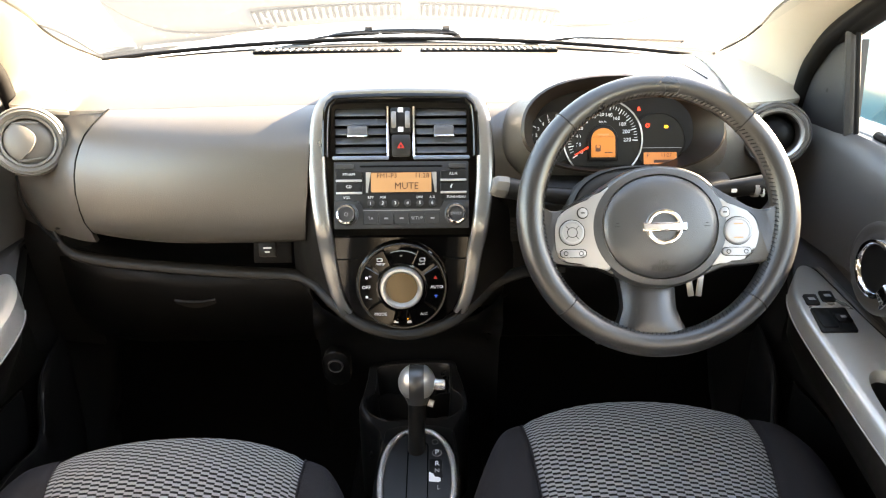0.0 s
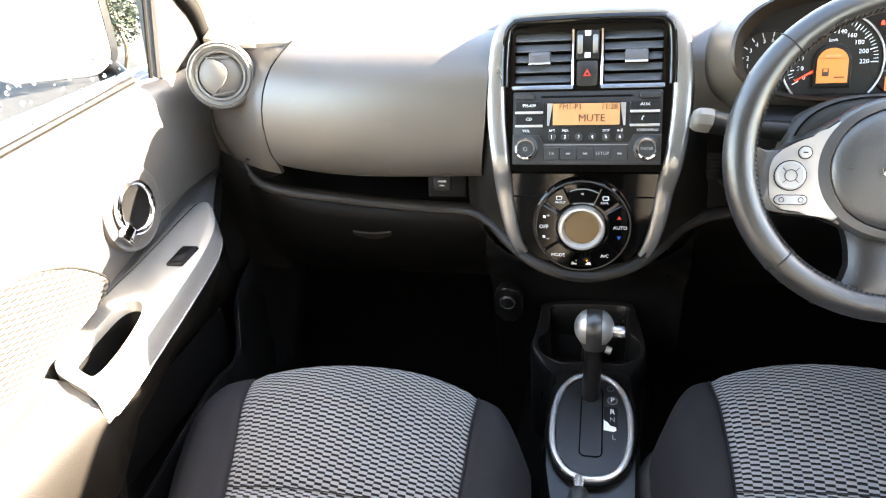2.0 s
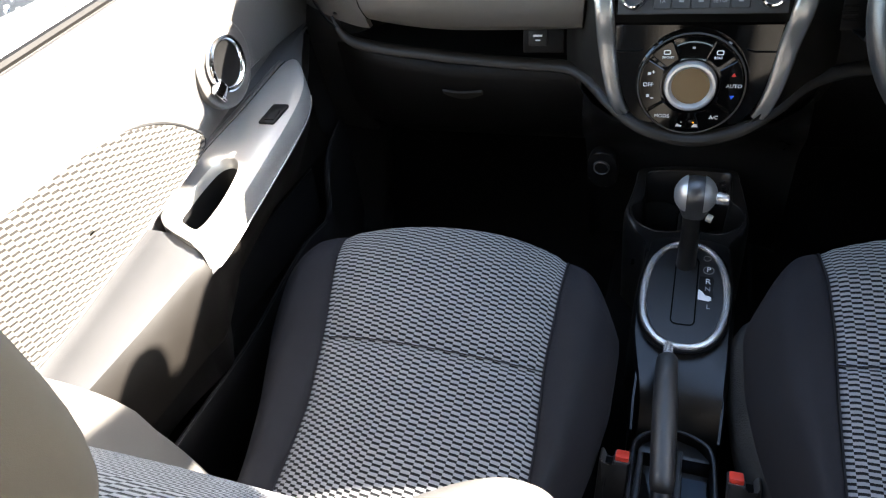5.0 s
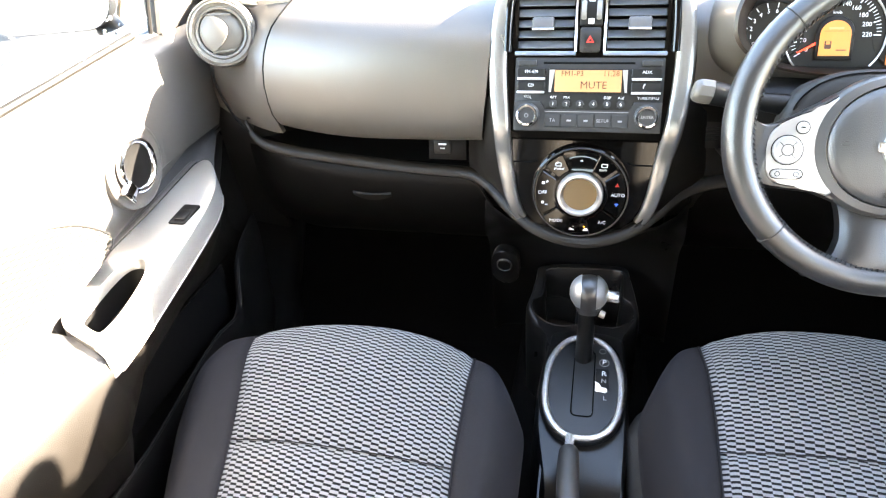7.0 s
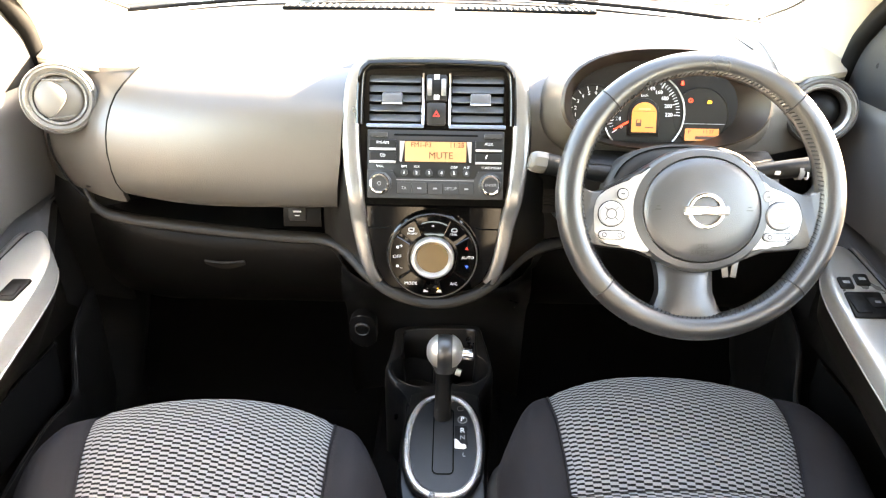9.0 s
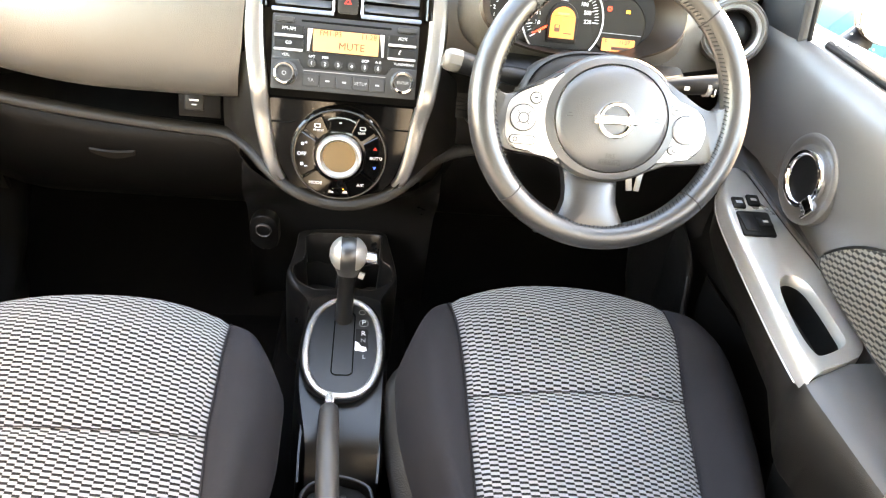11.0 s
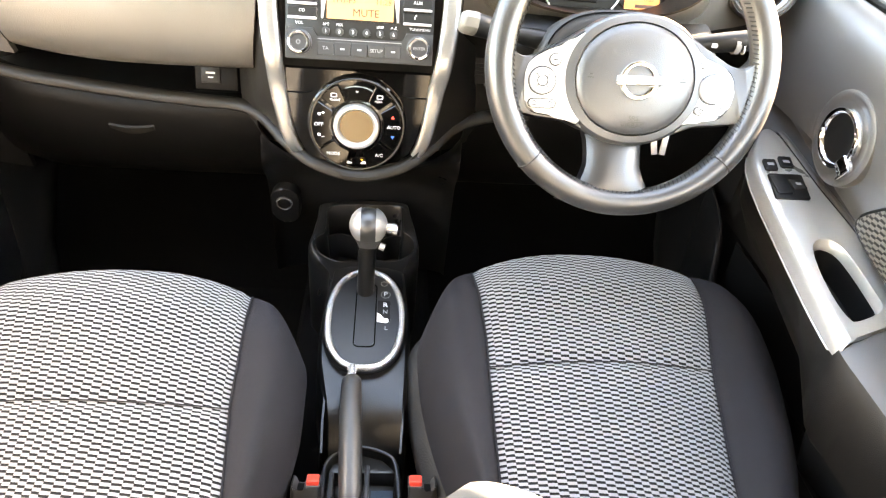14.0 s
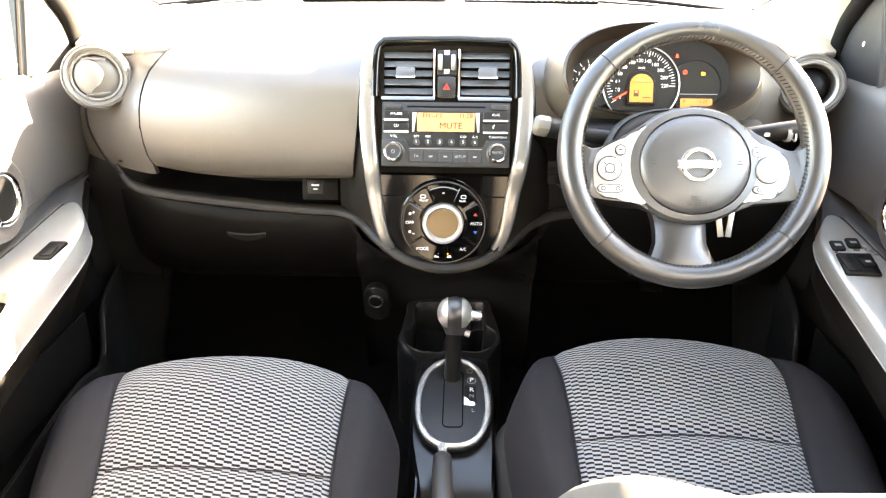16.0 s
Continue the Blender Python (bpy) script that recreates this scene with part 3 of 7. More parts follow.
def passenger_side():
    def lid(x):
        e = 0.02 * ((x + 0.30) / 0.2) ** 2 * (1 if x < -0.3 else 0.4)
        low = 0.871 + 0.012 * max(0, (-x - 0.33) / 0.17) ** 2
        pts = [(1.13, 1.0815), (1.105, 1.0752), (1.085, 1.0680), (1.067, 1.0582), (1.0525, 1.0455), (1.0415, 1.0290), (1.0340, 1.009), (1.0293, 0.986), (1.0268, 0.959), (1.026, 0.932), (1.029, 0.91), (1.037, low + 0.012), (1.044, low + 0.004), (1.053, low), (1.075, low + 0.002)]
        return [pad_edge(x)] + [(y + e, z) for y, z in pts[1:]]
    def lid_end(z):
        return smooth_list((0.86, 0.887, 0.906, 0.9626, 0.999, 1.043, 1.073, 1.09), (-0.504, -0.507, -0.5097, -0.5134, -0.5085, -0.495, -0.476, -0.468), z)
    def lid_inner(z):
        return smooth_list((0.86, 0.883, 0.96, 1.04, 1.09), (-0.160, -0.159, -0.149, -0.142, -0.139), z)
    rows = []
    for i in range(29):
        row = []
        for y, z in lid(-0.498 + 0.357 * i / 28):
            x = lid_end(z) + (lid_inner(z) - lid_end(z)) * i / 28
            row.append((x, y, z))
        rows.append(row)
    p = part("glovebox_lid", solid_skin(bmesh.new(), rows, 0.012, (0, 1, 0)), DASH, dash, "large bulging upper glovebox lid")
    part("pull_tag", prism(bmesh.new(), [(-0.016, 0.0045), (0.016, -0.0005), (0.012, -0.0035), (-0.013, -0.0035)][::-1], 0.002, frame_at((-0.470, 1.0525, 0.896), (1, -0.05, -0.03), (0, -0.1, 1)), 0.0008), GREY_PLASTIC, p)
    part("lid_gap", tube(bmesh.new(), [(lid_end(z) - 0.0015, y + 0.003, z) for y, z in lid(-0.498)[1:13]], 0.0022, 6), DEEP, dash)

    def end_panel(x):
        f = (-0.505 - x) / 0.19
        e = 0.021 + 0.125 * max(0, f) ** 1.3
        g = e + 0.028 * min(1, max(0, f) * 2.5)
        return [pad_edge(x), (1.074 + g * 0.9, 1.048), (1.037 + g, 1.00), (1.028 + e + 0.4 * (g - e), 0.95), (1.034 + e, 0.91), (1.045 + e, 0.87), (1.06 + e * 0.8, 0.84), (1.09 + e * 0.6, 0.80), (1.11 + e * 0.5, 0.74), (1.15 + e * 0.3, 0.62)]
    rows = []
    for i in range(15):
        row = []
        for y, z in end_panel(-0.5015 - 0.2085 * i / 14)[:6]:
            row.append((lid_end(z) - 0.003 + (-0.71 - lid_end(z) + 0.003) * i / 14, y, z))
        rows.append(row)
    part("end_panel", solid_skin(bmesh.new(), rows, 0.012, (0, 1, 0)), DASH, dash)
    part("end_seam", tube(bmesh.new(), curve_points([(-0.608, 1.060, 0.985), (-0.616, 1.072, 0.950), (-0.614, 1.084, 0.915), (-0.600, 1.085, 0.885), (-0.578, 1.078, 0.866)], 5), 0.0018, 6), DEEP, dash, "fine moulded seam below the vent")
    # lower end of the same panel, shade painted in with a darker plastic
    part("lower_end_panel", solid_skin(bmesh.new(), [r[5:] for r in face_rows([-0.588 - 0.122 * i / 6 for i in range(7)], end_panel)], 0.012, (0, 1, 0)), END_SHADED, dash)
    rows = [[(-0.592, 1.112, z), (-0.565, 1.130, z), (-0.535, 1.160, z), (-0.520, 1.205, z)] for z in (0.838, 0.855, 0.872, 0.886)]
    part("shelf_end", solid_skin(bmesh.new(), rows, 0.004, (-0.7, 0.7, 0)), DASH_SHADED, dash, "slanted end of the open shelf")
    # open shelf under the lid
    def shelf(x):
        low = 0.807 + 0.026 * max(0, (-x - 0.36) / 0.19) ** 1.3
        return [(1.095, 0.885), (1.15, 0.885), (1.20, 0.87), (1.20, low + 0.01), (1.17, low - 0.004), (1.105, low - 0.004)]
    xs = [-0.588 + 0.398 * i / 14 for i in range(15)]
    part("open_shelf", solid_skin(bmesh.new(), face_rows(xs, shelf), 0.006, (0, 0.7, -0.7)), BLACK, dash, "dark open shelf below the glovebox lid")
    # lower glovebox door
    def low_door(x):
        low = 0.803 + 0.026 * max(0, (-x - 0.36) / 0.19) ** 1.3
        d = 0.034 * max(0, (-x - 0.49) / 0.11) ** 2
        return [(y + d, z) for y, z in ((1.100, low), (1.090, low - 0.012), (1.088, low - 0.03), (1.093, 0.74), (1.105, 0.70), (1.13, 0.655), (1.17, 0.625), (1.22, 0.61))]
    xs = [-0.612 + 0.447 * i / 24 for i in range(25)]
    p = part("lower_glovebox_door", solid_skin(bmesh.new(), face_rows(xs, low_door), 0.012, (0, 1, 0.3)), DASH_SHADED, dash, "lower glovebox door, shade put into its colour")
    part("latch", solid_skin(bmesh.new(), [[(-0.405 + 0.07 * i / 8, 1.085 + 0.006 * k, 0.752 - 0.009 * math.sin(math.pi * i / 8) * (0.4 + 0.6 * k) - 0.008 * k) for k in (0, 1)] for i in range(9)], 0.006, (0, 0.6, 0.4)), RIDGE, p, "curved finger latch")
    # socket panel at the shelf's end
    m = frame_at((-0.232, 1.112, 0.832), (1, 0, 0), (0, 0.25, 0.97))
    p = part("socket_panel", box(bmesh.new(), (0.066, 0.040, 0.006), m, 0.002), DASH_SHADED, dash, "small panel with a media socket")
    part("socket", box(bmesh.new(), (0.030, 0.026, 0.006), m @ at(-0.008, 0.004, 0.003), 0.002), BLACK, p)
    part("mark", box(bmesh.new(), (0.014, 0.003, 0.001), m @ at(-0.008, 0.007, 0.0065), 0), WHITE_INK, p)
    part("mark", box(bmesh.new(), (0.008, 0.002, 0.001), m @ at(-0.008, 0.000, 0.0065), 0), WHITE_INK, p)


passenger_side()


def driver_side():
    def face(x):
        e = edge_back(x) * 0.9 + 0.04 * min(1, max(0, (x - 0.46) / 0.1))
        return [pad_edge(x), (1.110 + e, 1.0725), (1.092 + e, 1.0610), (1.078 + e, 1.042), (1.070 + e, 1.012), (1.076 + e, 0.95), (1.09 + e, 0.88), (1.09 + e, 0.83), (1.085 + e * 0.7, 0.80), (1.095 + e * 0.5, 0.76), (1.12 + e * 0.4, 0.70), (1.17 + e * 0.2, 0.63), (1.22, 0.60)]
    xs = [0.135 + 0.565 * i / 22 for i in range(23)]
    part("driver_fascia", solid_skin(bmesh.new(), [[(x, y, z) for y, z in face(x)[:6]] for x in xs], 0.012, (0, 1, 0)), DASH, dash)
    part("driver_panel", solid_skin(bmesh.new(), [[(x, y, z) for y, z in face(x)[5:]] for x in xs], 0.012, (0, 1, 0)), DASH_SHADED, dash)
    # blanked switch panel between column and fascia
    m = frame_at((0.175, 1.088, 0.915), (1, 0, 0), (0, 0.1, 1))
    p = part("switch_panel", prism(bmesh.new(), round_rect(0.07, 0.115, 0.012), 0.01, m, 0.002), END_SHADED, dash)
    part("round_button", prism(bmesh.new(), circle(0.018, 28), 0.004, m @ at(0, 0.02, 0.003), 0.0015), FLANK, p)
    for k in range(4):
        part("louvre", box(bmesh.new(), (0.024, 0.002, 0.003), m @ at(0.006, -0.026 - 0.006 * k, 0.001), 0), BLACK, p)


driver_side()


def ridge():
    """The satin ridge that runs from the shelf's lip round the foot of the centre stack to the driver's side."""
    pts = curve_points([(-0.600, 1.112, 0.873), (-0.586, 1.102, 0.852), (-0.564, 1.098, 0.835), (-0.515, 1.096, 0.824), (-0.46, 1.096, 0.817), (-0.36, 1.094, 0.807), (-0.26, 1.092, 0.800), (-0.19, 1.088, 0.797), (-0.150, 1.062, 0.788), (-0.112, 1.028, 0.766), (-0.065, 1.003, 0.744), (0.0, 0.994, 0.733), (0.062, 1.003, 0.744), (0.108, 1.028, 0.766), (0.146, 1.062, 0.788), (0.20, 1.082, 0.802), (0.27, 1.088, 0.808)], 6)
    rad = [0.0116 * min(1.0, 0.25 + 0.75 * i / 16) for i in range(len(pts))]
    part("ridge", tube(bmesh.new(), pts, rad, 10, flat=0.75, up=(0, -0.5, 1)), RIDGE, dash, "satin ridge round the foot of the centre stack")
    # satin flanks between the ridge and the centre stack
    for s in (-1, 1):
        top = [FR @ Vector((s * 0.140, 0.0, -0.008)), FR @ Vector((s * 0.134, -0.05, -0.006)), FA @ Vector((s * 0.126, 0.047, -0.004)), FA @ Vector((s * 0.117, 0.007, -0.003)), FA @ Vector((s * 0.105, -0.03, -0.003)), FA @ Vector((s * 0.082, -0.055, -0.003)), FA @ Vector((s * 0.050, -0.072, -0.003))]
        foot = [Vector((s * x, y, z)) for x, y, z in ((0.176, 1.092, 0.91), (0.180, 1.090, 0.85), (0.174, 1.078, 0.80), (0.150, 1.062, 0.790), (0.118, 1.034, 0.771), (0.085, 1.012, 0.753), (0.050, 1.000, 0.741))]
        rows = []
        for f in (0, 0.25, 0.5, 0.75, 1):
            rows.append([a.lerp(b, f) + Vector((0, -0.003 * math.sin(math.pi * f), 0.001)) for a, b in zip(curve_points(top, 3), curve_points(foot, 3))])
        # the flank's foot tucks in behind the ridge, less and less towards its lowest point
        tuck = [max(0.0, min(1.0, (p.z - 0.762) / 0.025)) for p in rows[-1]]
        rows.append([p + Vector((s * 0.014, 0.014, -0.016)) * f for p, f in zip(rows[-1], tuck)])
        rows.append([p + Vector((s * 0.004, 0.020, -0.030)) * f for p, f in zip(rows[-1], tuck)])
        part("flank", skin(bmesh.new(), rows), FLANK, dash)
    # dark apron between the ridge and the floor console
    rows = []
    for i in range(13):
        a = math.pi * i / 12
        x = -0.168 * math.cos(a)
        top = 0.79 - 0.055 * math.sin(a)
        yt = 1.070 - 0.070 * math.sin(a)
        k = math.sin(a)
        back = 0.03 * k
        rows.append(curve_points([(x, yt + 0.005, top), (x, yt + 0.03, top - 0.02), (x * 0.99, 1.080 + 0.6 * back, 0.70), (x * 0.98, 1.108 + back, 0.65), (x * 0.98, 1.120 + back, 0.60), (x * 0.98, 1.130 + back, 0.54), (x * 0.98, 1.15 + back, 0.42)], 4))
    rows.insert(0, [(p[0] - 0.004, p[1] + 0.10, p[2]) for p in rows[0]])
    rows.append([(p[0] + 0.004, p[1] + 0.10, p[2]) for p in rows[-1]])
    part("apron", skin(bmesh.new(), rows), CONSOLE, dash)
    m = frame_at((-0.137, 1.106, 0.607), (1, -0.06, 0), (0, -0.16, 0.98))
    p = part("socket_plate", prism(bmesh.new(), round_rect(0.050, 0.080, 0.024, 7, 0, -0.012), 0.020, m @ at(0, 0, -0.003), 0.003), CONSOLE, dash)
    part("power_socket", revolve(bmesh.new(), [(0.0145, 0), (0.0142, 0.004), (0.0128, 0.005), (0.0118, 0.0035)], m @ at(0, 0, 0.001), 28), RAIL, p, "round power socket with a grey rim")
    part("socket_cap", revolve(bmesh.new(), [(0.0122, 0.001), (0.0120, 0.0035), (0.006, 0.0045), (0, 0.0045)], m @ at(0, 0, 0.001), 24), BLACK, p)


ridge()


def round_vent(s):
    """A round corner vent: two rings, a turning ball and a curved blade."""
    c = Vector((s * 0.595, 1.091, 1.033)) if s < 0 else Vector((s * 0.617, 1.130, 1.025))
    z = Vector((-s * (0.36 if s < 0 else 0.28), -0.93, 0.22)).normalized()
    x = Vector((0, 0, 1)).cross(z).normalized()
    m = frame_at(c, x, z.cross(x)) @ Matrix.Scale(0.95 if s < 0 else 0.93, 4)
    v = part("round_vent", revolve(bmesh.new(), [(0.056, -0.05), (0.057, -0.008), (0.055, 0.004), (0.050, 0.008), (0.046, 0.004), (0.044, 0.002), (0.042, 0.005), (0.0385, 0.003), (0.037, -0.01), (0.036, -0.035), (0, -0.036)], m, 48), VENT_GREY if s < 0 else DASH, dash, "round swivelling air vent")
    part("vent_ring", revolve(bmesh.new(), [(0.0585, -0.012), (0.0585, -0.002), (0.055, 0.0065), (0.0535, 0.0045)], m, 48), DOOR if s > 0 else VENT_GREY, v)
    if s < 0:
        part("vent_disc", revolve(bmesh.new(), [(0.037, -0.006), (0.030, -0.001), (0.016, 0.002), (0, 0.003)], m, 36), VENT_GREY, v)
        rows = []
        for j in range(-20, 21):
            py = 0.80 * j / 20
            a, b = -math.sqrt(1 - py * py) * 0.985, 0.30 - 0.62 * (py / 0.8) ** 2 + 0.10 * math.sin(py * 3.0)
            row = []
            for i in range(15):
                px = a + (b - a) * i / 14
                q = max(0.0, 1 - px * px - py * py)
                row.append(m @ Vector((0.0365 * px, 0.0365 * py, 0.0005 + 0.012 * q ** 0.6)))
            row += [row[-1] + m.to_3x3() @ Vector((0.0005, 0, -0.003)), row[-1] + m.to_3x3() @ Vector((0.0005, 0, -0.012))]
            rows.append(row)
        part("vent_blade", skin(bmesh.new(), rows), VENT_GREY, v, "domed vent blade with a curved edge")
        for sg in (-1, 1):
            part("vent_bar", tube(bmesh.new(), [m @ Vector((0.0365 * px, 0.0365 * sg * (0.83 - 0.06 * px), 0.004)) for px in (-0.55, -0.2, 0.2, 0.55)], 0.0016, 6), VENT_GREY, v)
    else:
        part("vent_ball", revolve(bmesh.new(), [(0.034, -0.02), (0.028, -0.008), (0.016, 0.0), (0, 0.003)], m, 32), DASH_SHADED, v)
        part("inner_ring", revolve(bmesh.new(), [(0.046, 0.004), (0.044, 0.0075), (0.040, 0.004), (0.037, -0.012)], m, 40), SILVER, v)


both(round_vent)

# ---- centre stack ----
stack = thing("centre_stack", (0, 1.03, 0.73), "glossy piano-black centre stack with silver side trims", "centre console")


def stack_body():
    up = [(0.1495, 0.088), (0.147, 0.098), (0.141, 0.1085), (0.125, 0.1115), (0.09, 0.1145), (0.057, 0.117), (0.045, 0.117), (0.0, 0.1155), (-0.045, 0.110), (-0.062, 0.1075)]
    low = [(0.078, 0.1065), (0.05, 0.1035), (0.01, 0.098), (-0.02, 0.092), (-0.045, 0.080), (-0.062, 0.062), (-0.071, 0.04), (-0.075, 0.015)]
    cols = [-1, -0.1075, -0.08, -0.05, -0.0215, -0.01, 0.01, 0.0215, 0.05, 0.08, 0.1075, 1]
    def line(m, v, w, h):
        xs = [max(-w, min(w, c)) for c in cols]
        return [m @ Vector((x, v, h)) for x in xs]
    rows = [line(FR, v, w, -0.006) for v, w in up] + [line(FA, v, w, -0.004) for v, w in low]
    bm = solid_skin(bmesh.new(), rows, 0.03, (0, 1, 0))
    bmesh.ops.remove_doubles(bm, verts=bm.verts, dist=0.00005)
    back = FR.inverted()
    gone = []
    for f in bm.faces:
        p = back @ f.calc_center_median()
        if 0.057 < p.y < 0.141 and 0.0215 < abs(p.x) < 0.1075:
            gone.append(f)
    bmesh.ops.delete(bm, geom=gone, context="FACES")
    part("gloss_panel", bm, GLOSS, stack)
    # seam lines either side of the dial
    for s in (-1, 1):
        part("seam", tube(bmesh.new(), [FA @ Vector((s * x, y, -0.0035)) for x, y in ((0.103, 0.043), (0.075, 0.043), (0.066, 0.046))], 0.0012, 6), DEEP, stack)
    # side trims, broad at the top and running out below
    for s in (-1, 1):
        pts = [FR @ Vector((s * x, v, 0.0)) for v, x in ((0.1535, 0.096), (0.149, 0.110), (0.138, 0.1195), (0.11, 0.1260), (0.06, 0.1300), (0.0, 0.1275), (-0.05, 0.1215))]
        pts += [FA @ Vector((s * x, v, h)) for v, x, h in ((0.055, 0.1165, 0.002), (0.02, 0.1115, 0.001), (-0.01, 0.106, -0.001), (-0.035, 0.0985, -0.004), (-0.052, 0.090, -0.010))]
        pts = curve_points(pts, 5)
        n = len(pts)
        rad = [0.0132 * min(1, 0.25 + 0.75 * i / (n * 0.25)) * (1 if i < n * 0.50 else 1 - 0.34 * (i - n * 0.50) / (n * 0.50)) for i in range(n)]
        rows = []
        for i, p in enumerate(pts):
            d = (Vector(pts[min(i + 1, n - 1)]) - Vector(pts[max(i - 1, 0)])).normalized()
            f = min(1.0, max(0.0, (i / (n - 1) - 0.45) / 0.2))
            face = Vector((0, -0.937 + f * -0.056, 0.348 - f * 0.228))
            side = d.cross(face).normalized()
            face = side.cross(d)
            rows.append([Vector(p) + (side * a + face * b) * rad[i] for a, b in ((-1, -0.6), (-1, -0.12), (-0.94, 0.06), (-0.80, 0.20), (-0.4, 0.28), (0, 0.30), (0.4, 0.28), (0.80, 0.20), (0.94, 0.06), (1, -0.12), (1, -0.6))])
        part("side_trim", skin(bmesh.new(), rows, close_v=True, cap=True), TRIM, stack, "satin silver side trim")
    pts = curve_points([FR @ Vector((x, v, -0.002)) for x, v in ((-0.1250, 0.118), (-0.1205, 0.138), (-0.1105, 0.151), (-0.09, 0.1575), (0, 0.160), (0.09, 0.1575), (0.1105, 0.151), (0.1205, 0.138), (0.1250, 0.118))], 6)
    part("top_trim", tube(bmesh.new(), pts, 0.0062, 10, flat=0.6, up=(0, -0.94, 0.35)), TRIM, stack, "satin silver trim over the vents")
    bez = curve_points([FR @ Vector((x, v, -0.001)) for x, v in ((-0.1165, 0.060), (-0.1160, 0.100), (-0.1130, 0.133), (-0.1040, 0.1455), (-0.09, 0.1490), (0, 0.1510), (0.09, 0.1490), (0.1040, 0.1455), (0.1130, 0.133), (0.1160, 0.100), (0.1165, 0.060))], 6)
    part("bezel", tube(bmesh.new(), bez, 0.0064, 14, flat=1.0, up=(0, -0.94, 0.35)), GLOSS, stack, "gloss black bezel round the vents")
    # hidden block added inside the stack to stop sun leaking through gaps
    part("leak_block", box(bmesh.new(), (0.27, 0.24, 0.33), at(0, 1.23, 0.895), 0.004), BLACK, stack)
    # outer surround that joins the dash, its sides blackened as the trim's shadow
    for sgn in (-1, 1):
        rows = []
        for v, x in ((0.149, 0.119), (0.135, 0.128), (0.10, 0.136), (0.05, 0.1405), (0.0, 0.139), (-0.05, 0.133), (-0.10, 0.125), (-0.14, 0.117)):
            p = FR @ Vector((sgn * x, v, -0.004)) if v > -0.06 else FA @ Vector((sgn * x, v + 0.147, -0.002))
            rows.append([p + Vector((-sgn * 0.012, -0.002, 0)), p, p + Vector((sgn * 0.006, 0.012, -0.002)), p + Vector((sgn * 0.009, 0.04, -0.012)), p + Vector((sgn * 0.010, 0.09, -0.03))])
        part("surround", skin(bmesh.new(), rows), SEAL, stack, "stack surround, blackened for the shadow beside the trim")
    rows = [[FR @ Vector((0.125 * k / 6, v, h)) for k in range(-6, 7)] for v, h in ((0.153, -0.012), (0.163, -0.03), (0.170, -0.07))]
    part("surround", skin(bmesh.new(), rows), DASH, stack)


stack_body()


def centre_vents():
    for s in (-1, 1):
        cx = s * 0.0625
        outer, inner = round_rect(0.088, 0.083, 0.006, 4), round_rect(0.079, 0.071, 0.004, 4)
        m = FR @ at(cx, 0.0985, -0.002)
        v = part("air_vent", annulus(bmesh.new(), outer, inner, 0.03, m), GLOSS, stack, "slatted centre air vent")
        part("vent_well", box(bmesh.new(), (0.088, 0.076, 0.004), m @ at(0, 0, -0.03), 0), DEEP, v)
        for k in range(5):
            y = -0.028 + 0.0145 * k
            part("slat", box(bmesh.new(), (0.079, 0.0022, 0.014), m @ at(0, y, -0.008) @ pose(0, 0, 0, 52), 0.0009, 1), VENT_BLUE, v)
        part("vent_tab", box(bmesh.new(), (0.031, 0.0155, 0.014), m @ at(0.004 * s, 0.001, -0.001), 0.003), VENT_TAB, v, "grey sliding tab")
        part("tab_lip", box(bmesh.new(), (0.031, 0.003, 0.004), m @ at(0.004 * s, -0.008, 0.006), 0.001), CHROME, v)
        part("chrome_edge", tube(bmesh.new(), [m @ Vector((-s * 0.0425, y, 0.001)) for y in (-0.038, 0.038)], 0.002, 8), CHROME, v)
        # blue tint puts the sky's reflection on this gloss lip into its colour
        part("lower_edge", box(bmesh.new(), (0.087, 0.006, 0.006), m @ at(0, -0.0405, 0.0), 0.002), material("vent_edge_sky_tint", (0.16, 0.19, 0.25), 0.3, metal=0.3) if s < 0 else bpy.data.materials["vent_edge_sky_tint"], v)
    c = part("vent_wheel_panel", box(bmesh.new(), (0.032, 0.040, 0.010), FR @ at(0, 0.115, -0.004), 0.003), BLACK, stack)
    for s in (-1, 1):
        part("thumb_wheel", revolve(bmesh.new(), [(0, -0.0035), (0.014, -0.0035), (0.015, 0), (0.014, 0.0035), (0, 0.0035)], FR @ at(s * 0.0105, 0.116, -0.006) @ pose(0, 0, 0, 0, 90, 0), 24), GREY_PLASTIC, c)
    for y in (0.131, 0.101):
        part("mark", box(bmesh.new(), (0.008, 0.007, 0.001), FR @ at(0, y, 0.0012), 0), WHITE_INK, c)
    h = part("hazard_button", prism(bmesh.new(), round_rect(0.029, 0.034, 0.004), 0.008, FR @ at(0, 0.0765, 0.0), 0.0015), RADIO, stack, "hazard warning button")
    tri = [(0.0065 * math.sin(2 * math.pi * k / 3), 0.0065 * math.cos(2 * math.pi * k / 3)) for k in range(3)]
    tri_in = [(x * 0.45, y * 0.45) for x, y in tri]
    part("hazard_triangle", annulus(bmesh.new(), tri, tri_in, 0.0008, FR @ at(0, 0.0755, 0.0012)), RED, h)


centre_vents()


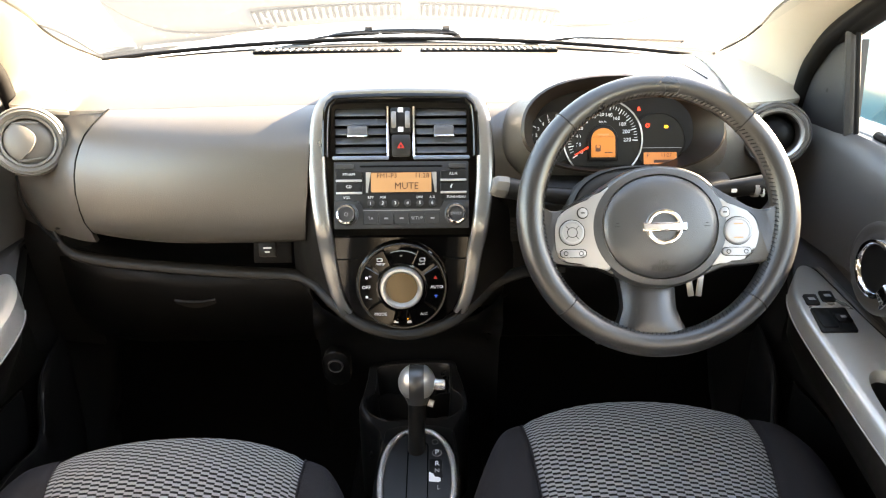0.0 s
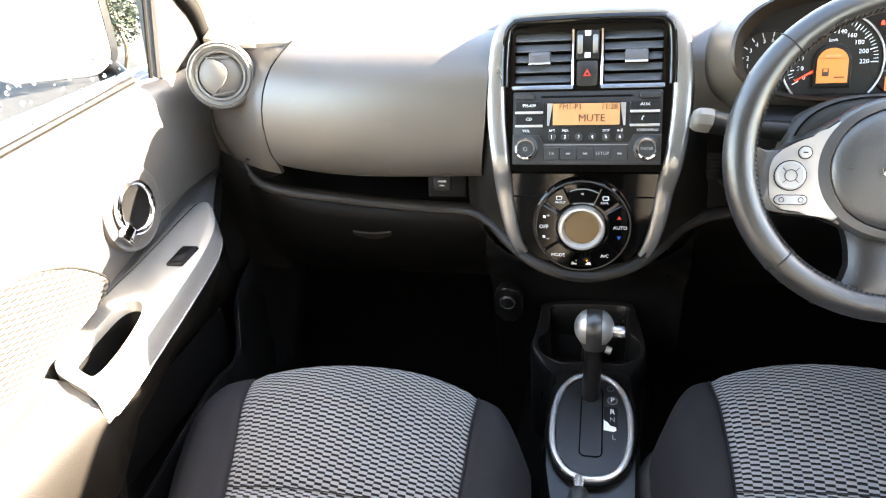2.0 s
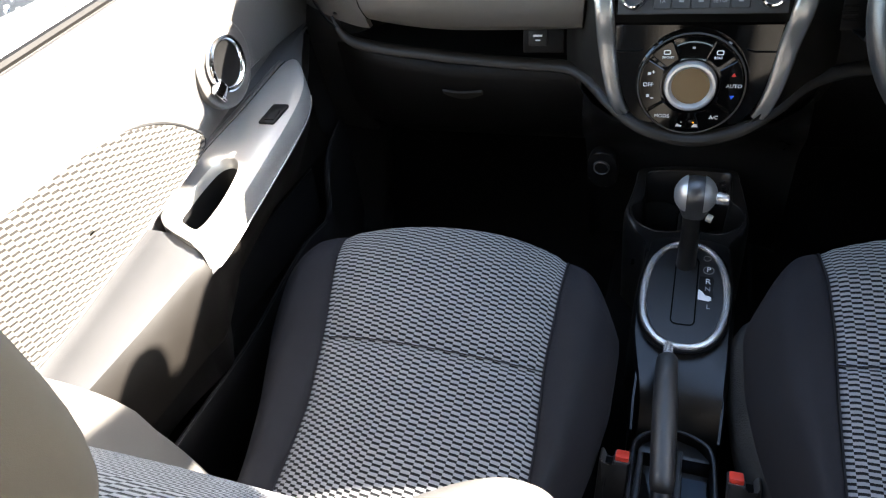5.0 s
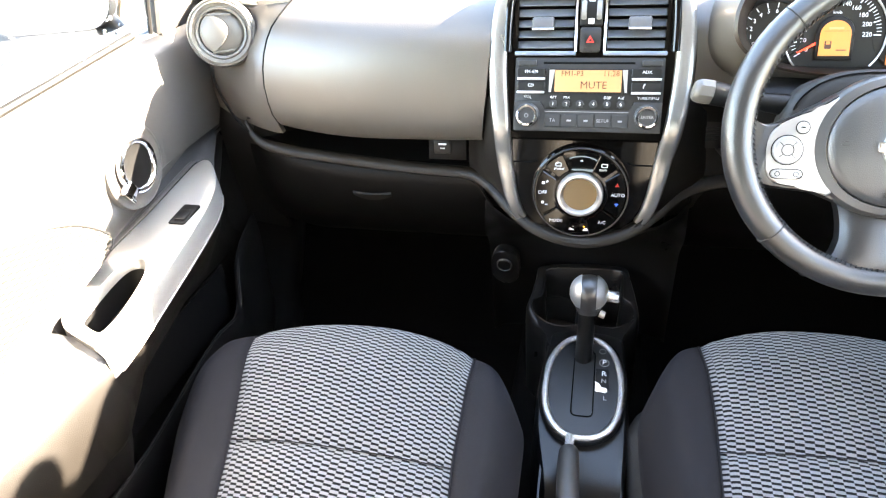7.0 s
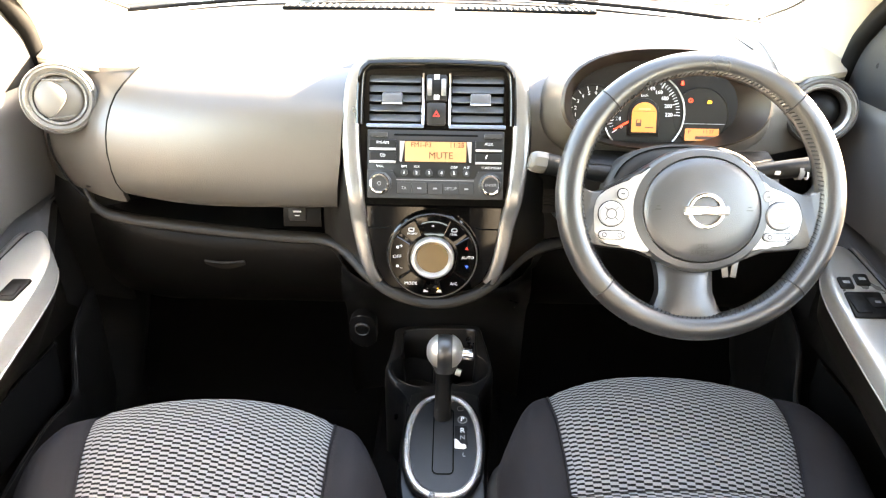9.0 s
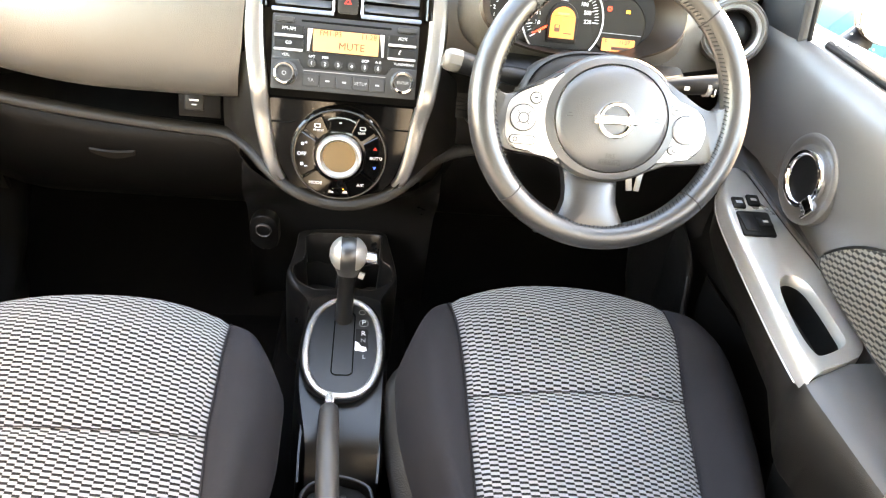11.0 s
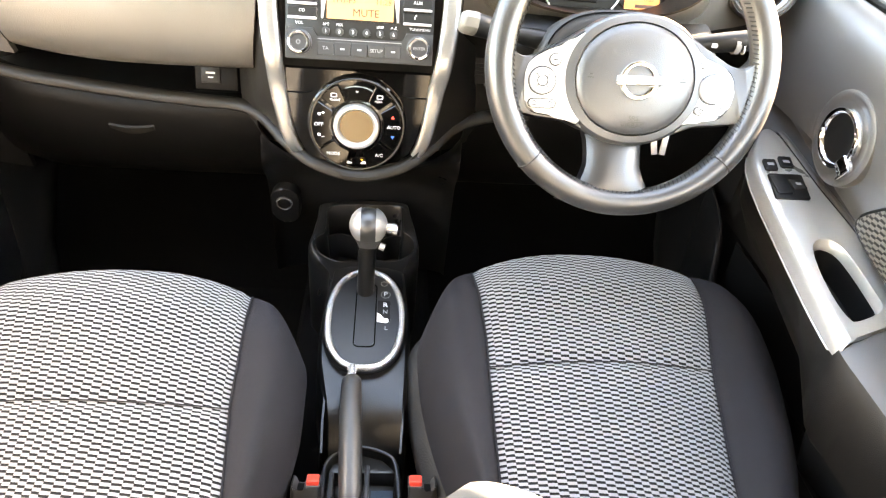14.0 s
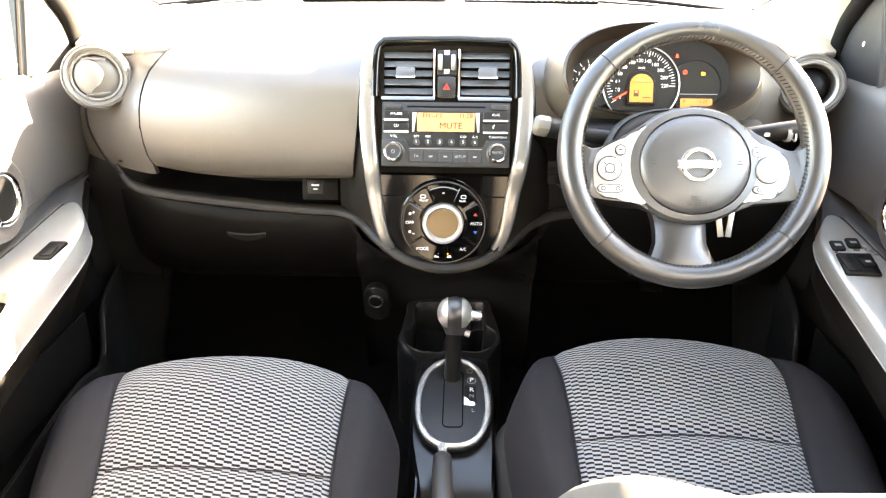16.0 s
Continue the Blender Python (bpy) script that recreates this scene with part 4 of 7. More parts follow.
def radio_unit():
    r = thing("car_radio", FR @ Vector((0, -0.052, 0)), "black car radio with amber display and two round knobs", "radio")
    def key(name, w, h, x, y, mat=RADIO_KEY, lift=0.004, parent=r, rad=0.0015, label=""):
        return part(name, prism(bmesh.new(), round_rect(w, h, rad, 3, x, y), 0.006, FR @ at(0, 0, lift), 0.0008, 1), mat, parent, label)
    part("radio_body", prism(bmesh.new(), round_rect(0.208, 0.104, 0.003), 0.02, FR @ at(0, 0, 0.0), 0.0015), RADIO, r)
    key("disc_slot", 0.128, 0.0035, 0, 0.0445, DEEP, 0.0005)
    key("upper_key", 0.027, 0.007, -0.087, 0.0445)
    key("upper_key", 0.027, 0.007, 0.087, 0.0445)
    for sx, names in ((-1, ("FM-AM", "CD")), (1, ("AUX", ""))):
        for y, t in zip((0.030, 0.011), names):
            part("side_key", prism(bmesh.new(), round_rect(0.041, 0.0165, 0.002, 3, sx * 0.0805, y - 0.001), 0.006, FR @ at(0, 0, 0.003), 0.001, 1), RADIO, r)
            part("bright_line", box(bmesh.new(), (0.040, 0.0035, 0.002), FR @ at(sx * 0.0805, y - 0.0075, 0.0035), 0.0008), SILVER, r)
            if t:
                words(t, 0.0045, FR @ at(sx * 0.0805, y + 0.002, 0.0036), WHITE_INK, r)
            else:
                part("phone_mark", tube(bmesh.new(), [FR @ Vector((0.0805 + 0.004 * math.cos(a), y + 0.001 + 0.004 * math.sin(a), 0.0036)) for a in (1.9, 2.4, 3.0, 3.6)], 0.0008, 6), WHITE_INK, r)
    # display with slanted silver ends
    part("display_frame", prism(bmesh.new(), round_rect(0.112, 0.034, 0.002), 0.004, FR @ at(0, 0.0195, 0.0015), 0.0006), BLACK, r)
    for s in (-1, 1):
        tri = [(s * 0.0545, 0.035), (s * 0.0470, 0.035), (s * 0.0515, 0.004), (s * 0.0545, 0.004)]
        part("display_end", prism(bmesh.new(), tri if s < 0 else tri[::-1], 0.003, FR @ at(0, 0, 0.003)), SILVER, r)
    part("display", prism(bmesh.new(), round_rect(0.093, 0.030, 0.001, 2, 0, 0.0195), 0.002, FR @ at(0, 0, 0.0025)), AMBER_SOFT, r, "amber backlit display")
    words("FM1-P3", 0.0075, FR @ at(-0.022, 0.0295, 0.0030), LCD_INK, r)
    words("11:28", 0.0075, FR @ at(0.032, 0.0295, 0.0030), LCD_INK, r)
    words("MUTE", 0.0105, FR @ at(0.008, 0.0135, 0.0030), LCD_INK, r)
    # six round presets
    for k, t in enumerate("123456"):
        x = -0.0475 + 0.019 * k
        part("preset_key", revolve(bmesh.new(), [(0.0055, -0.002), (0.0055, 0.003), (0.0045, 0.004), (0, 0.004)], FR @ at(x, -0.0125, 0.001), 20), RADIO_KEY, r)
        words(t, 0.005, FR @ at(x, -0.0125, 0.0053), WHITE_INK, r)
    for x, t in ((-0.0475, "RPT"), (-0.0285, "MIX"), (0.0285, "DISP"), (0.0475, "A-Z")):
        words(t, 0.0038, FR @ at(x, -0.0035, 0.0006), WHITE_INK, r)
    words("VOL", 0.0042, FR @ at(-0.0845, -0.0035, 0.0006), WHITE_INK, r)
    words("TUNE/MENU", 0.0038, FR @ at(0.0845, -0.0035, 0.0006), WHITE_INK, r)
    # lower band and its keys
    band = [(-0.104, -0.009), (-0.066, -0.009), (-0.060, -0.0215), (0.060, -0.0215), (0.066, -0.009), (0.104, -0.009), (0.104, -0.0515), (-0.104, -0.0515)]
    part("lower_band", prism(bmesh.new(), band[::-1], 0.004, FR @ at(0, 0, 0.003), 0.001, 1), RADIO_KEY, r)
    part("red_line", box(bmesh.new(), (0.118, 0.0012, 0.001), FR @ at(0, -0.0235, 0.0032), 0), GREY_PLASTIC, r)
    for k, t in enumerate(("TA", "", "", "SETUP", "")):
        x = -0.0475 + 0.0238 * k
        key("function_key", 0.0228, 0.0185, x, -0.036, RADIO_KEY, 0.005)
        if t:
            words(t, 0.0048, FR @ at(x, -0.036, 0.0054), GREY_INK, r)
        else:
            part("mark", box(bmesh.new(), (0.006, 0.0025, 0.0005), FR @ at(x, -0.036, 0.0054), 0), GREY_INK, r)
    for s in (-1, 1):
        m = FR @ at(s * 0.084, -0.0295, 0.003)
        k = part("knob", revolve(bmesh.new(), [(0.0175, 0), (0.0175, 0.003), (0.0155, 0.0045), (0.0150, 0.012), (0.0138, 0.0138), (0.0110, 0.0140), (0.0108, 0.0125), (0, 0.0125)], m, 40), RADIO_KEY, r, "round push knob")
        part("knob_ring", revolve(bmesh.new(), [(0.0152, 0.0118), (0.0143, 0.0142), (0.0122, 0.0147), (0.0112, 0.0135)], m, 40), CHROME, k)
        if s > 0:
            words("ENTER", 0.0042, m @ at(0, 0, 0.0128), GREY_INK, k)
        else:
            part("mark", annulus(bmesh.new(), circle(0.003, 16), circle(0.0022, 16), 0.0004, m @ at(0, 0, 0.0129)), GREY_INK, k)


radio_unit()


def climate():
    c = thing("climate_control", FA @ Vector((0, -0.07, 0)), "round glossy black climate control with silver dial ring", "climate control")
    part("panel_disc", revolve(bmesh.new(), [(0.074, -0.004), (0.0735, 0.004), (0.070, 0.0075), (0.062, 0.0065), (0.052, 0.010), (0.038, 0.0125), (0.036, 0.008), (0, 0.008)], FA, 64), GLOSS, c)
    part("groove", revolve(bmesh.new(), [(0.0715, 0.0074), (0.0705, 0.0085), (0.0690, 0.0082)], FA, 64), RADIO_KEY, c)
    part("dial_ring", revolve(bmesh.new(), [(0.0345, 0.006), (0.0345, 0.016), (0.0325, 0.0195), (0.0290, 0.0200), (0.0255, 0.0155), (0.0250, 0.0120)], FA, 64), SILVER, c, "satin silver dial ring")
    part("dial_display", revolve(bmesh.new(), [(0.0255, 0.0118), (0.0250, 0.0135), (0, 0.0138)], FA, 48), OLIVE, c, "unlit brownish round display")
    # segment keys round the dial
    def sector(a0, a1, r0, r1, h, name="segment_key"):
        n = 8
        o = [(r1 * math.cos(radians(a0 + (a1 - a0) * k / n)), r1 * math.sin(radians(a0 + (a1 - a0) * k / n))) for k in range(n + 1)]
        i = [(r0 * math.cos(radians(a1 - (a1 - a0) * k / n)), r0 * math.sin(radians(a1 - (a1 - a0) * k / n))) for k in range(n + 1)]
        return part(name, prism(bmesh.new(), o + i, 0.004, FA @ at(0, 0, h), 0.0012, 1), GLOSS, c)
    for a0, a1 in ((38, 66), (114, 142), (148, 212), (-32, 32), (215, 256), (284, 325)):
        sector(a0, a1, 0.041, 0.0665, 0.0125)
    def pol(a, r, h=0.0131):
        return FA @ at(r * math.cos(radians(a)), r * math.sin(radians(a)), h)
    words("FRONT", 0.0034, pol(126, 0.056) @ at(0.001, -0.0062, 0), WHITE_INK, c)
    words("REAR", 0.0034, pol(54, 0.056) @ at(-0.001, -0.0062, 0), WHITE_INK, c)
    words("OFF", 0.0058, pol(179, 0.056), WHITE_INK, c)
    words("AUTO", 0.0052, pol(1, 0.0555), WHITE_INK, c)
    words("MODE", 0.0052, pol(232, 0.056), WHITE_INK, c)
    words("A/C", 0.0052, pol(308, 0.056), WHITE_INK, c)
    for a, r, col in ((17, 0.056, RED), (-15, 0.056, BLUE_INK)):
        s = 1 if col is RED else -1
        part("arrow", prism(bmesh.new(), [(-0.003, -0.0022 * s), (0.003, -0.0022 * s), (0, 0.003 * s)][::s], 0.0004, pol(a, r)), col, c)
    # windscreen, rear window, fan and car marks
    for a in (126, 54):
        part("screen_mark", annulus(bmesh.new(), round_rect(0.009, 0.006, 0.0015, 3), round_rect(0.0068, 0.004, 0.0008, 3), 0.0004, pol(a, 0.057)), WHITE_INK, c)
    for a in (163, 195):
        part("fan_mark", box(bmesh.new(), (0.004, 0.004, 0.0004), pol(a, 0.0575), 0), WHITE_INK, c)
        part("fan_mark", box(bmesh.new(), (0.0045, 0.0009, 0.0004), pol(a - 4 if a < 180 else a + 5, 0.053), 0), WHITE_INK, c)
    part("fan_mark", box(bmesh.new(), (0.0009, 0.0045, 0.0004), pol(159, 0.053), 0), WHITE_INK, c)
    for a in (258, 282):
        part("car_mark", prism(bmesh.new(), [(-0.006, -0.0012), (0.006, -0.0012), (0.006, 0.0008), (0.003, 0.0012), (0.001, 0.003), (-0.003, 0.003), (-0.005, 0.001)], 0.0004, pol(a, 0.061, 0.0086)), WHITE_INK, c)
    part("indicator", prism(bmesh.new(), circle(0.0012, 10), 0.0004, pol(279, 0.054, 0.0108)), ORANGE_LAMP, c)
    part("indicator", prism(bmesh.new(), circle(0.001, 10), 0.0004, pol(262, 0.054, 0.0108)), GREY_INK, c)
    part("top_mark", box(bmesh.new(), (0.004, 0.0025, 0.0004), pol(90, 0.052, 0.0108), 0), GREY_INK, c)


climate()


# ---- instruments and steering ----
def cluster():
    c = thing("instrument_cluster", (0.32, 1.06, 0.99), "instrument cluster with speedometer and amber displays", "instrument cluster")
    cx, cz = 0.323, 1.052
    m = frame_at((cx, 1.035, cz), (1, 0, 0), (0, 0.32, 0.947))
    n = 48
    def oval(w, h, y, dz=0.0, dx=0.0):
        out = []
        for k in range(n):
            ca, sa = math.cos(2 * math.pi * k / n), math.sin(2 * math.pi * k / n)
            out.append(m @ Vector((dx + w * math.copysign(abs(ca) ** 0.8, ca), dz + h * math.copysign(abs(sa) ** 0.85, sa) * (0.94 if sa > 0 else 0.76), y)))
        return out
    rows = [oval(0.122, 0.070, -0.012), oval(0.128, 0.074, 0.0), oval(0.141, 0.080, 0.025, 0, 0.004), oval(0.147, 0.082, 0.034, 0, 0.005), oval(0.151, 0.0855, 0.030, 0, 0.005), oval(0.157, 0.090, 0.012, 0, 0.006), oval(0.170, 0.098, -0.03, -0.003, 0.008), oval(0.195, 0.104, -0.09, -0.008, 0.015)]
    part("hood", skin(bmesh.new(), rows[4:], close_v=True), DASH, c, "rounded instrument hood")
    part("hood_lining", skin(bmesh.new(), rows[:5], close_v=True), LINING, c, "brownish lining of the instrument hood")
    part("face", prism(bmesh.new(), [(0.13 * math.cos(2 * math.pi * k / n), 0.076 * math.sin(2 * math.pi * k / n)) for k in range(n)], 0.004, m @ at(0, 0, -0.010)), CLUSTER, c)
    # speedometer
    sm = m @ at(-0.017, -0.0105, -0.008)
    R = 0.0600
    disc = [(R * math.cos(radians(222 - 264 * k / 50)), R * math.sin(radians(222 - 264 * k / 50))) for k in range(51)][::-1]
    d = part("speedometer", prism(bmesh.new(), disc, 0.003, sm @ at(0, 0, 0.0012)), CLUSTER_GREY, c, "round speedometer dial")
    part("dial_rim", tube(bmesh.new(), [sm @ Vector((x, y, 0.003)) for x, y in disc], 0.0013, 8), SILVER, d)
    for k in range(45):
        v = k * 5
        a = radians(212 - v * 214 / 220)
        big = k % 4 == 0
        L = 0.0085 if big else 0.0055
        t = sm @ pose((0.0535 - L / 2) * math.cos(a), (0.0535 - L / 2) * math.sin(a), 0.0016, 0, 0, math.degrees(a))
        part("tick", box(bmesh.new(), (L, 0.0013 if big else 0.0007, 0.0005), t, 0), WHITE_INK, d)
    for v in range(0, 221, 20):
        a = radians(212 - v * 214 / 220)
        words(str(v), 0.0056, sm @ at(0.0375 * math.cos(a), 0.0375 * math.sin(a), 0.0017), WHITE_INK, d)
    words("km/h", 0.0038, sm @ at(0, 0.0262, 0.0020), WHITE_INK, d)
    arch = [(0.0225 * math.cos(radians(180 * k / 14)), 0.0225 * math.sin(radians(180 * k / 14))) for k in range(15)] + [(-0.0225, -0.033), (0.0225, -0.033)]
    part("display_hood", prism(bmesh.new(), arch, 0.006, sm @ at(0, 0, 0.0055), 0.002), CLUSTER, d)
    arch2 = [(0.0182 * math.cos(radians(180 * k / 14)), 0.0182 * math.sin(radians(180 * k / 14)) * 0.95 - 0.001) for k in range(15)] + [(-0.0182, -0.0275), (0.0182, -0.0275)]
    p = part("trip_display", prism(bmesh.new(), arch2, 0.001, sm @ at(0, 0, 0.0062)), AMBER, d, "amber trip computer display")
    part("mark", box(bmesh.new(), (0.017, 0.0026, 0.0004), sm @ at(0, 0.0065, 0.0066), 0), AMBER_SOFT, p)
    part("mark", box(bmesh.new(), (0.032, 0.0005, 0.0004), sm @ at(0, 0.003, 0.0066), 0), LCD_INK, p)
    part("fuel_mark", annulus(bmesh.new(), round_rect(0.008, 0.010, 0.001, 2, -0.008, -0.014), round_rect(0.005, 0.004, 0.0005, 2, -0.008, -0.0115), 0.0004, sm @ at(0, 0, 0.0066)), LCD_INK, p)
    part("mark", box(bmesh.new(), (0.012, 0.0015, 0.0004), sm @ at(0.008, -0.0205, 0.0066), 0), LCD_INK, p)
    part("needle", prism(bmesh.new(), [(0.024, -0.0015), (0.049, -0.0006), (0.049, 0.0006), (0.024, 0.0015)], 0.001, sm @ pose(0, 0, 0.0045, 0, 0, 209)), RED_LAMP, d, "red needle at zero")
    # rev counter, partly behind the speedometer
    tm = m @ at(-0.092, -0.008, -0.0085)
    t = part("rev_counter", revolve(bmesh.new(), [(0.040, 0), (0.040, 0.003), (0.0385, 0.0035), (0.0375, 0.001), (0, 0.001)], tm, 44), CLUSTER_GREY, c, "small round rev counter")
    for k in range(9):
        a = radians(215 - k * 22)
        part("tick", box(bmesh.new(), (0.006, 0.001, 0.0004), tm @ pose(0.034 * math.cos(a), 0.034 * math.sin(a), 0.0016, 0, 0, math.degrees(a)), 0), WHITE_INK, t)
        words(str(k), 0.0055, tm @ at(0.0265 * math.cos(a), 0.0265 * math.sin(a), 0.0018), WHITE_INK, t)
    # information dial
    im = m @ at(0.068, -0.012, -0.0090)
    i = part("information_dial", revolve(bmesh.new(), [(0.042, 0), (0.042, 0.002), (0.0405, 0.0025), (0.040, 0.001), (0, 0.001)], im, 48), CLUSTER_GREY, c)
    part("odometer_display", prism(bmesh.new(), round_rect(0.050, 0.018, 0.001, 2, 0.003, -0.028), 0.001, im @ at(0, 0, 0.003)), AMBER, i, "amber odometer display")
    part("mark", box(bmesh.new(), (0.030, 0.0045, 0.0003), im @ at(0.008, -0.0325, 0.0033), 0), LCD_INK, i)
    words("P", 0.006, im @ at(-0.016, -0.024, 0.0033), LCD_INK, i)
    words("11:27", 0.0055, im @ at(0.012, -0.0235, 0.0033), LCD_INK, i)
    part("mark", box(bmesh.new(), (0.072, 0.0008, 0.0003), im @ at(0, -0.012, 0.0016), 0), GREY_INK, i)
    part("brake_lamp", annulus(bmesh.new(), circle(0.0034, 16), circle(0.0018, 16), 0.0004, im @ at(-0.016, 0.022, 0.0016)), RED_LAMP, i)
    part("engine_lamp", prism(bmesh.new(), [(-0.003, -0.0022), (0.003, -0.0022), (0.0036, 0.0008), (0.0015, 0.0022), (-0.0022, 0.0022)], 0.0004, im @ at(0.012, 0.020, 0.0016)), ORANGE_LAMP, i)
    part("belt_lamp", prism(bmesh.new(), [(-0.0026, -0.003), (0.0026, -0.003), (0.0012, 0.0028), (-0.0012, 0.0028)], 0.0004, m @ at(0.038, 0.035, -0.006)), RED_LAMP, c)
    # lower lip and column cover under the dials
    rows = [[(x, y - 0.02 * (1 - ((x - 0.33) / 0.2) ** 2), z) for y, z in ((1.015, 0.992), (0.985, 0.985), (0.965, 0.965), (0.965, 0.92), (1.0, 0.88), (1.08, 0.86))] for x in [0.19 + 0.30 * k / 12 for k in range(13)]]
    part("lower_cover", solid_skin(bmesh.new(), rows, 0.01, (0, 1, 0)), DOOR_SHADED, c)


cluster()

WC = Vector((0.3435, 0.8615, 0.9785))
FW = frame_at(WC, (1, 0, 0), (0, 0.397, 0.918))


def steering():
    w = thing("steering_wheel", WC, "black leather three-spoke steering wheel with silver switch panels", "steering wheel")
    RO = 0.1865

    def girth(a):
        """Half thickness of the rim, thinner over the top, fuller at the thumb grips."""
        low = 0.0152 if math.sin(a) > 0 else 0.0168
        return low + (0.0184 - low) * math.cos(a) ** 2
    n, k = 112, 18
    rows = []
    for i in range(n):
        a = 2 * math.pi * i / n
        r = girth(a)
        R = RO - r
        rows.append([FW @ Vector(((R + r * math.cos(2 * math.pi * j / k)) * math.cos(a), (R + r * math.cos(2 * math.pi * j / k)) * math.sin(a), r * 1.08 * math.sin(2 * math.pi * j / k))) for j in range(k)])
    rim = part("rim", skin(bmesh.new(), rows, close_u=True, close_v=True), LEATHER, w, "leather-wrapped rim")
    for deg in (46, 134, 224, 317):
        a = radians(deg)
        r = girth(a)
        R = RO - r
        pts = [FW @ Vector(((R + (r * 1.02) * math.cos(b)) * math.cos(a + 0.012 * math.sin(b)), (R + (r * 1.02) * math.cos(b)) * math.sin(a + 0.012 * math.sin(b)), r * 1.11 * math.sin(b))) for b in [2 * math.pi * q / 16 for q in range(16)]]
        part("seam", tube(bmesh.new(), pts, 0.0009, 5, closed=True), STITCH, rim)
    # stitching on the inner side of the rim
    bm = bmesh.new()
    for i in range(170):
        a = 2 * math.pi * i / 170
        r = girth(a)
        R = RO - r
        p = FW @ Vector(((R - r * 0.80) * math.cos(a), (R - r * 0.80) * math.sin(a), r * 0.70))
        q = FW @ Vector(((R - r * 0.99) * math.cos(a + 0.016), (R - r * 0.99) * math.sin(a + 0.016), r * 0.34))
        tube(bm, [p, q], 0.0008, 4)
    part("stitching", bm, STITCH, rim)
    # airbag cover: a shell round a domed disc
    hm = FW @ at(0.0, -0.016, 0.0)
    def blob(rx, ry, h, dy=0.0):
        return [hm @ Vector((rx * math.cos(2 * math.pi * q / 64), dy + ry * math.sin(2 * math.pi * q / 64) * (1.0 + 0.04 * math.cos(2 * math.pi * q / 64) ** 2), h)) for q in range(64)]
    rows = [blob(0.072, 0.064, -0.055), blob(0.090, 0.079, -0.02), blob(0.0925, 0.0812, -0.006), blob(0.0915, 0.0800, 0.003), blob(0.0868, 0.0765, 0.0085), blob(0.0790, 0.0715, 0.0100), blob(0.0762, 0.0688, 0.0105), blob(0.0755, 0.0680, 0.0092), blob(0.0752, 0.0677, 0.0060)]
    part("hub_shell", skin(bmesh.new(), rows, close_v=True), AIRBAG, w)
    rows = [blob(0.0745, 0.0670, 0.0060), blob(0.0745, 0.0670, 0.0098), blob(0.0732, 0.0658, 0.0118), blob(0.064, 0.058, 0.0153), blob(0.046, 0.042, 0.0184), blob(0.024, 0.022, 0.0200), blob(0.004, 0.004, 0.0204)]
    hub = part("airbag_cover", skin(bmesh.new(), rows, close_v=True, cap=True), AIRBAG, w, "domed airbag cover")
    # plain ring and bar emblem
    em = hm @ at(0.001, -0.0012, 0.0)
    rows = []
    for i in range(48):
        a = 2 * math.pi * i / 48
        rows.append([em @ Vector(((0.0212 + 0.0034 * math.cos(b)) * math.cos(a), (0.0202 + 0.0034 * math.cos(b)) * math.sin(a), 0.0215 + 0.0026 * math.sin(b))) for b in [2 * math.pi * q / 8 for q in range(8)]])
    part("emblem_ring", skin(bmesh.new(), rows, close_u=True, close_v=True), CHROME, hub, "chrome ring emblem with a plain bar")
    part("emblem_bar", box(bmesh.new(), (0.0575, 0.0115, 0.004), em @ at(0, 0, 0.0228), 0.0018), CHROME, hub)
    part("emblem_face", box(bmesh.new(), (0.0530, 0.0075, 0.0012), em @ at(0, 0, 0.0246), 0.0004), SILVER, hub)
    words("SRS", 0.0064, hm @ at(0, -0.0468, 0.0181) @ pose(0, 0, 0, 11), RADIO_KEY, hub)
    words("AIRBAG", 0.0064, hm @ at(0, -0.0555, 0.0164) @ pose(0, 0, 0, 11), RADIO_KEY, hub)
    part("print_line", box(bmesh.new(), (0.033, 0.0007, 0.0004), hm @ at(0, -0.0512, 0.0172) @ pose(0, 0, 0, 11), 0), RADIO_KEY, hub)
    for s in (-1, 1):
        for dy in (0, 0.004):
            part("horn_mark", box(bmesh.new(), (0.008 - dy, 0.0012, 0.0004), hm @ at(s * 0.058, dy, 0.0172), 0), RADIO_KEY, hub)
    # side spokes: leather arm and silver switch panel
    arm = [(0.050, 0.040), (0.0852, 0.0300), (0.105, 0.0190), (0.1227, 0.0098), (0.1376, 0.0062), (0.150, 0.0100), (0.160, 0.020), (0.167, 0.032), (0.171, 0.0), (0.169, -0.045), (0.162, -0.082), (0.151, -0.072), (0.1386, -0.0655), (0.125, -0.0672), (0.0832, -0.0712), (0.050, -0.073)]
    arm = [(p.x, p.y) for p in curve_points([(x, y, 0) for x, y in arm], 3, closed=True)]
    panels = {-1: ([(0.060, 0.0320), (0.0865, 0.0225), (0.1089, 0.0141), (0.1295, 0.0015), (0.1365, -0.0137), (0.1362, -0.0420), (0.1322, -0.0550), (0.1212, -0.0612), (0.095, -0.0642), (0.060, -0.0672)], (0.1155, -0.0230), 0.0160, (0.1140, -0.0502), 0.0165, (0.1011, 0.0026)),
              1: ([(0.058, 0.0280), (0.080, 0.0170), (0.101, 0.0095), (0.1205, -0.0005), (0.1290, -0.0164), (0.1265, -0.0385), (0.1185, -0.0535), (0.1045, -0.0605), (0.086, -0.0612), (0.058, -0.0625)], (0.1007, -0.0223), 0.0178, (0.0990, -0.0494), 0.0188, (0.0840, 0.0020))}
    for s in (-1, 1):
        rows = []
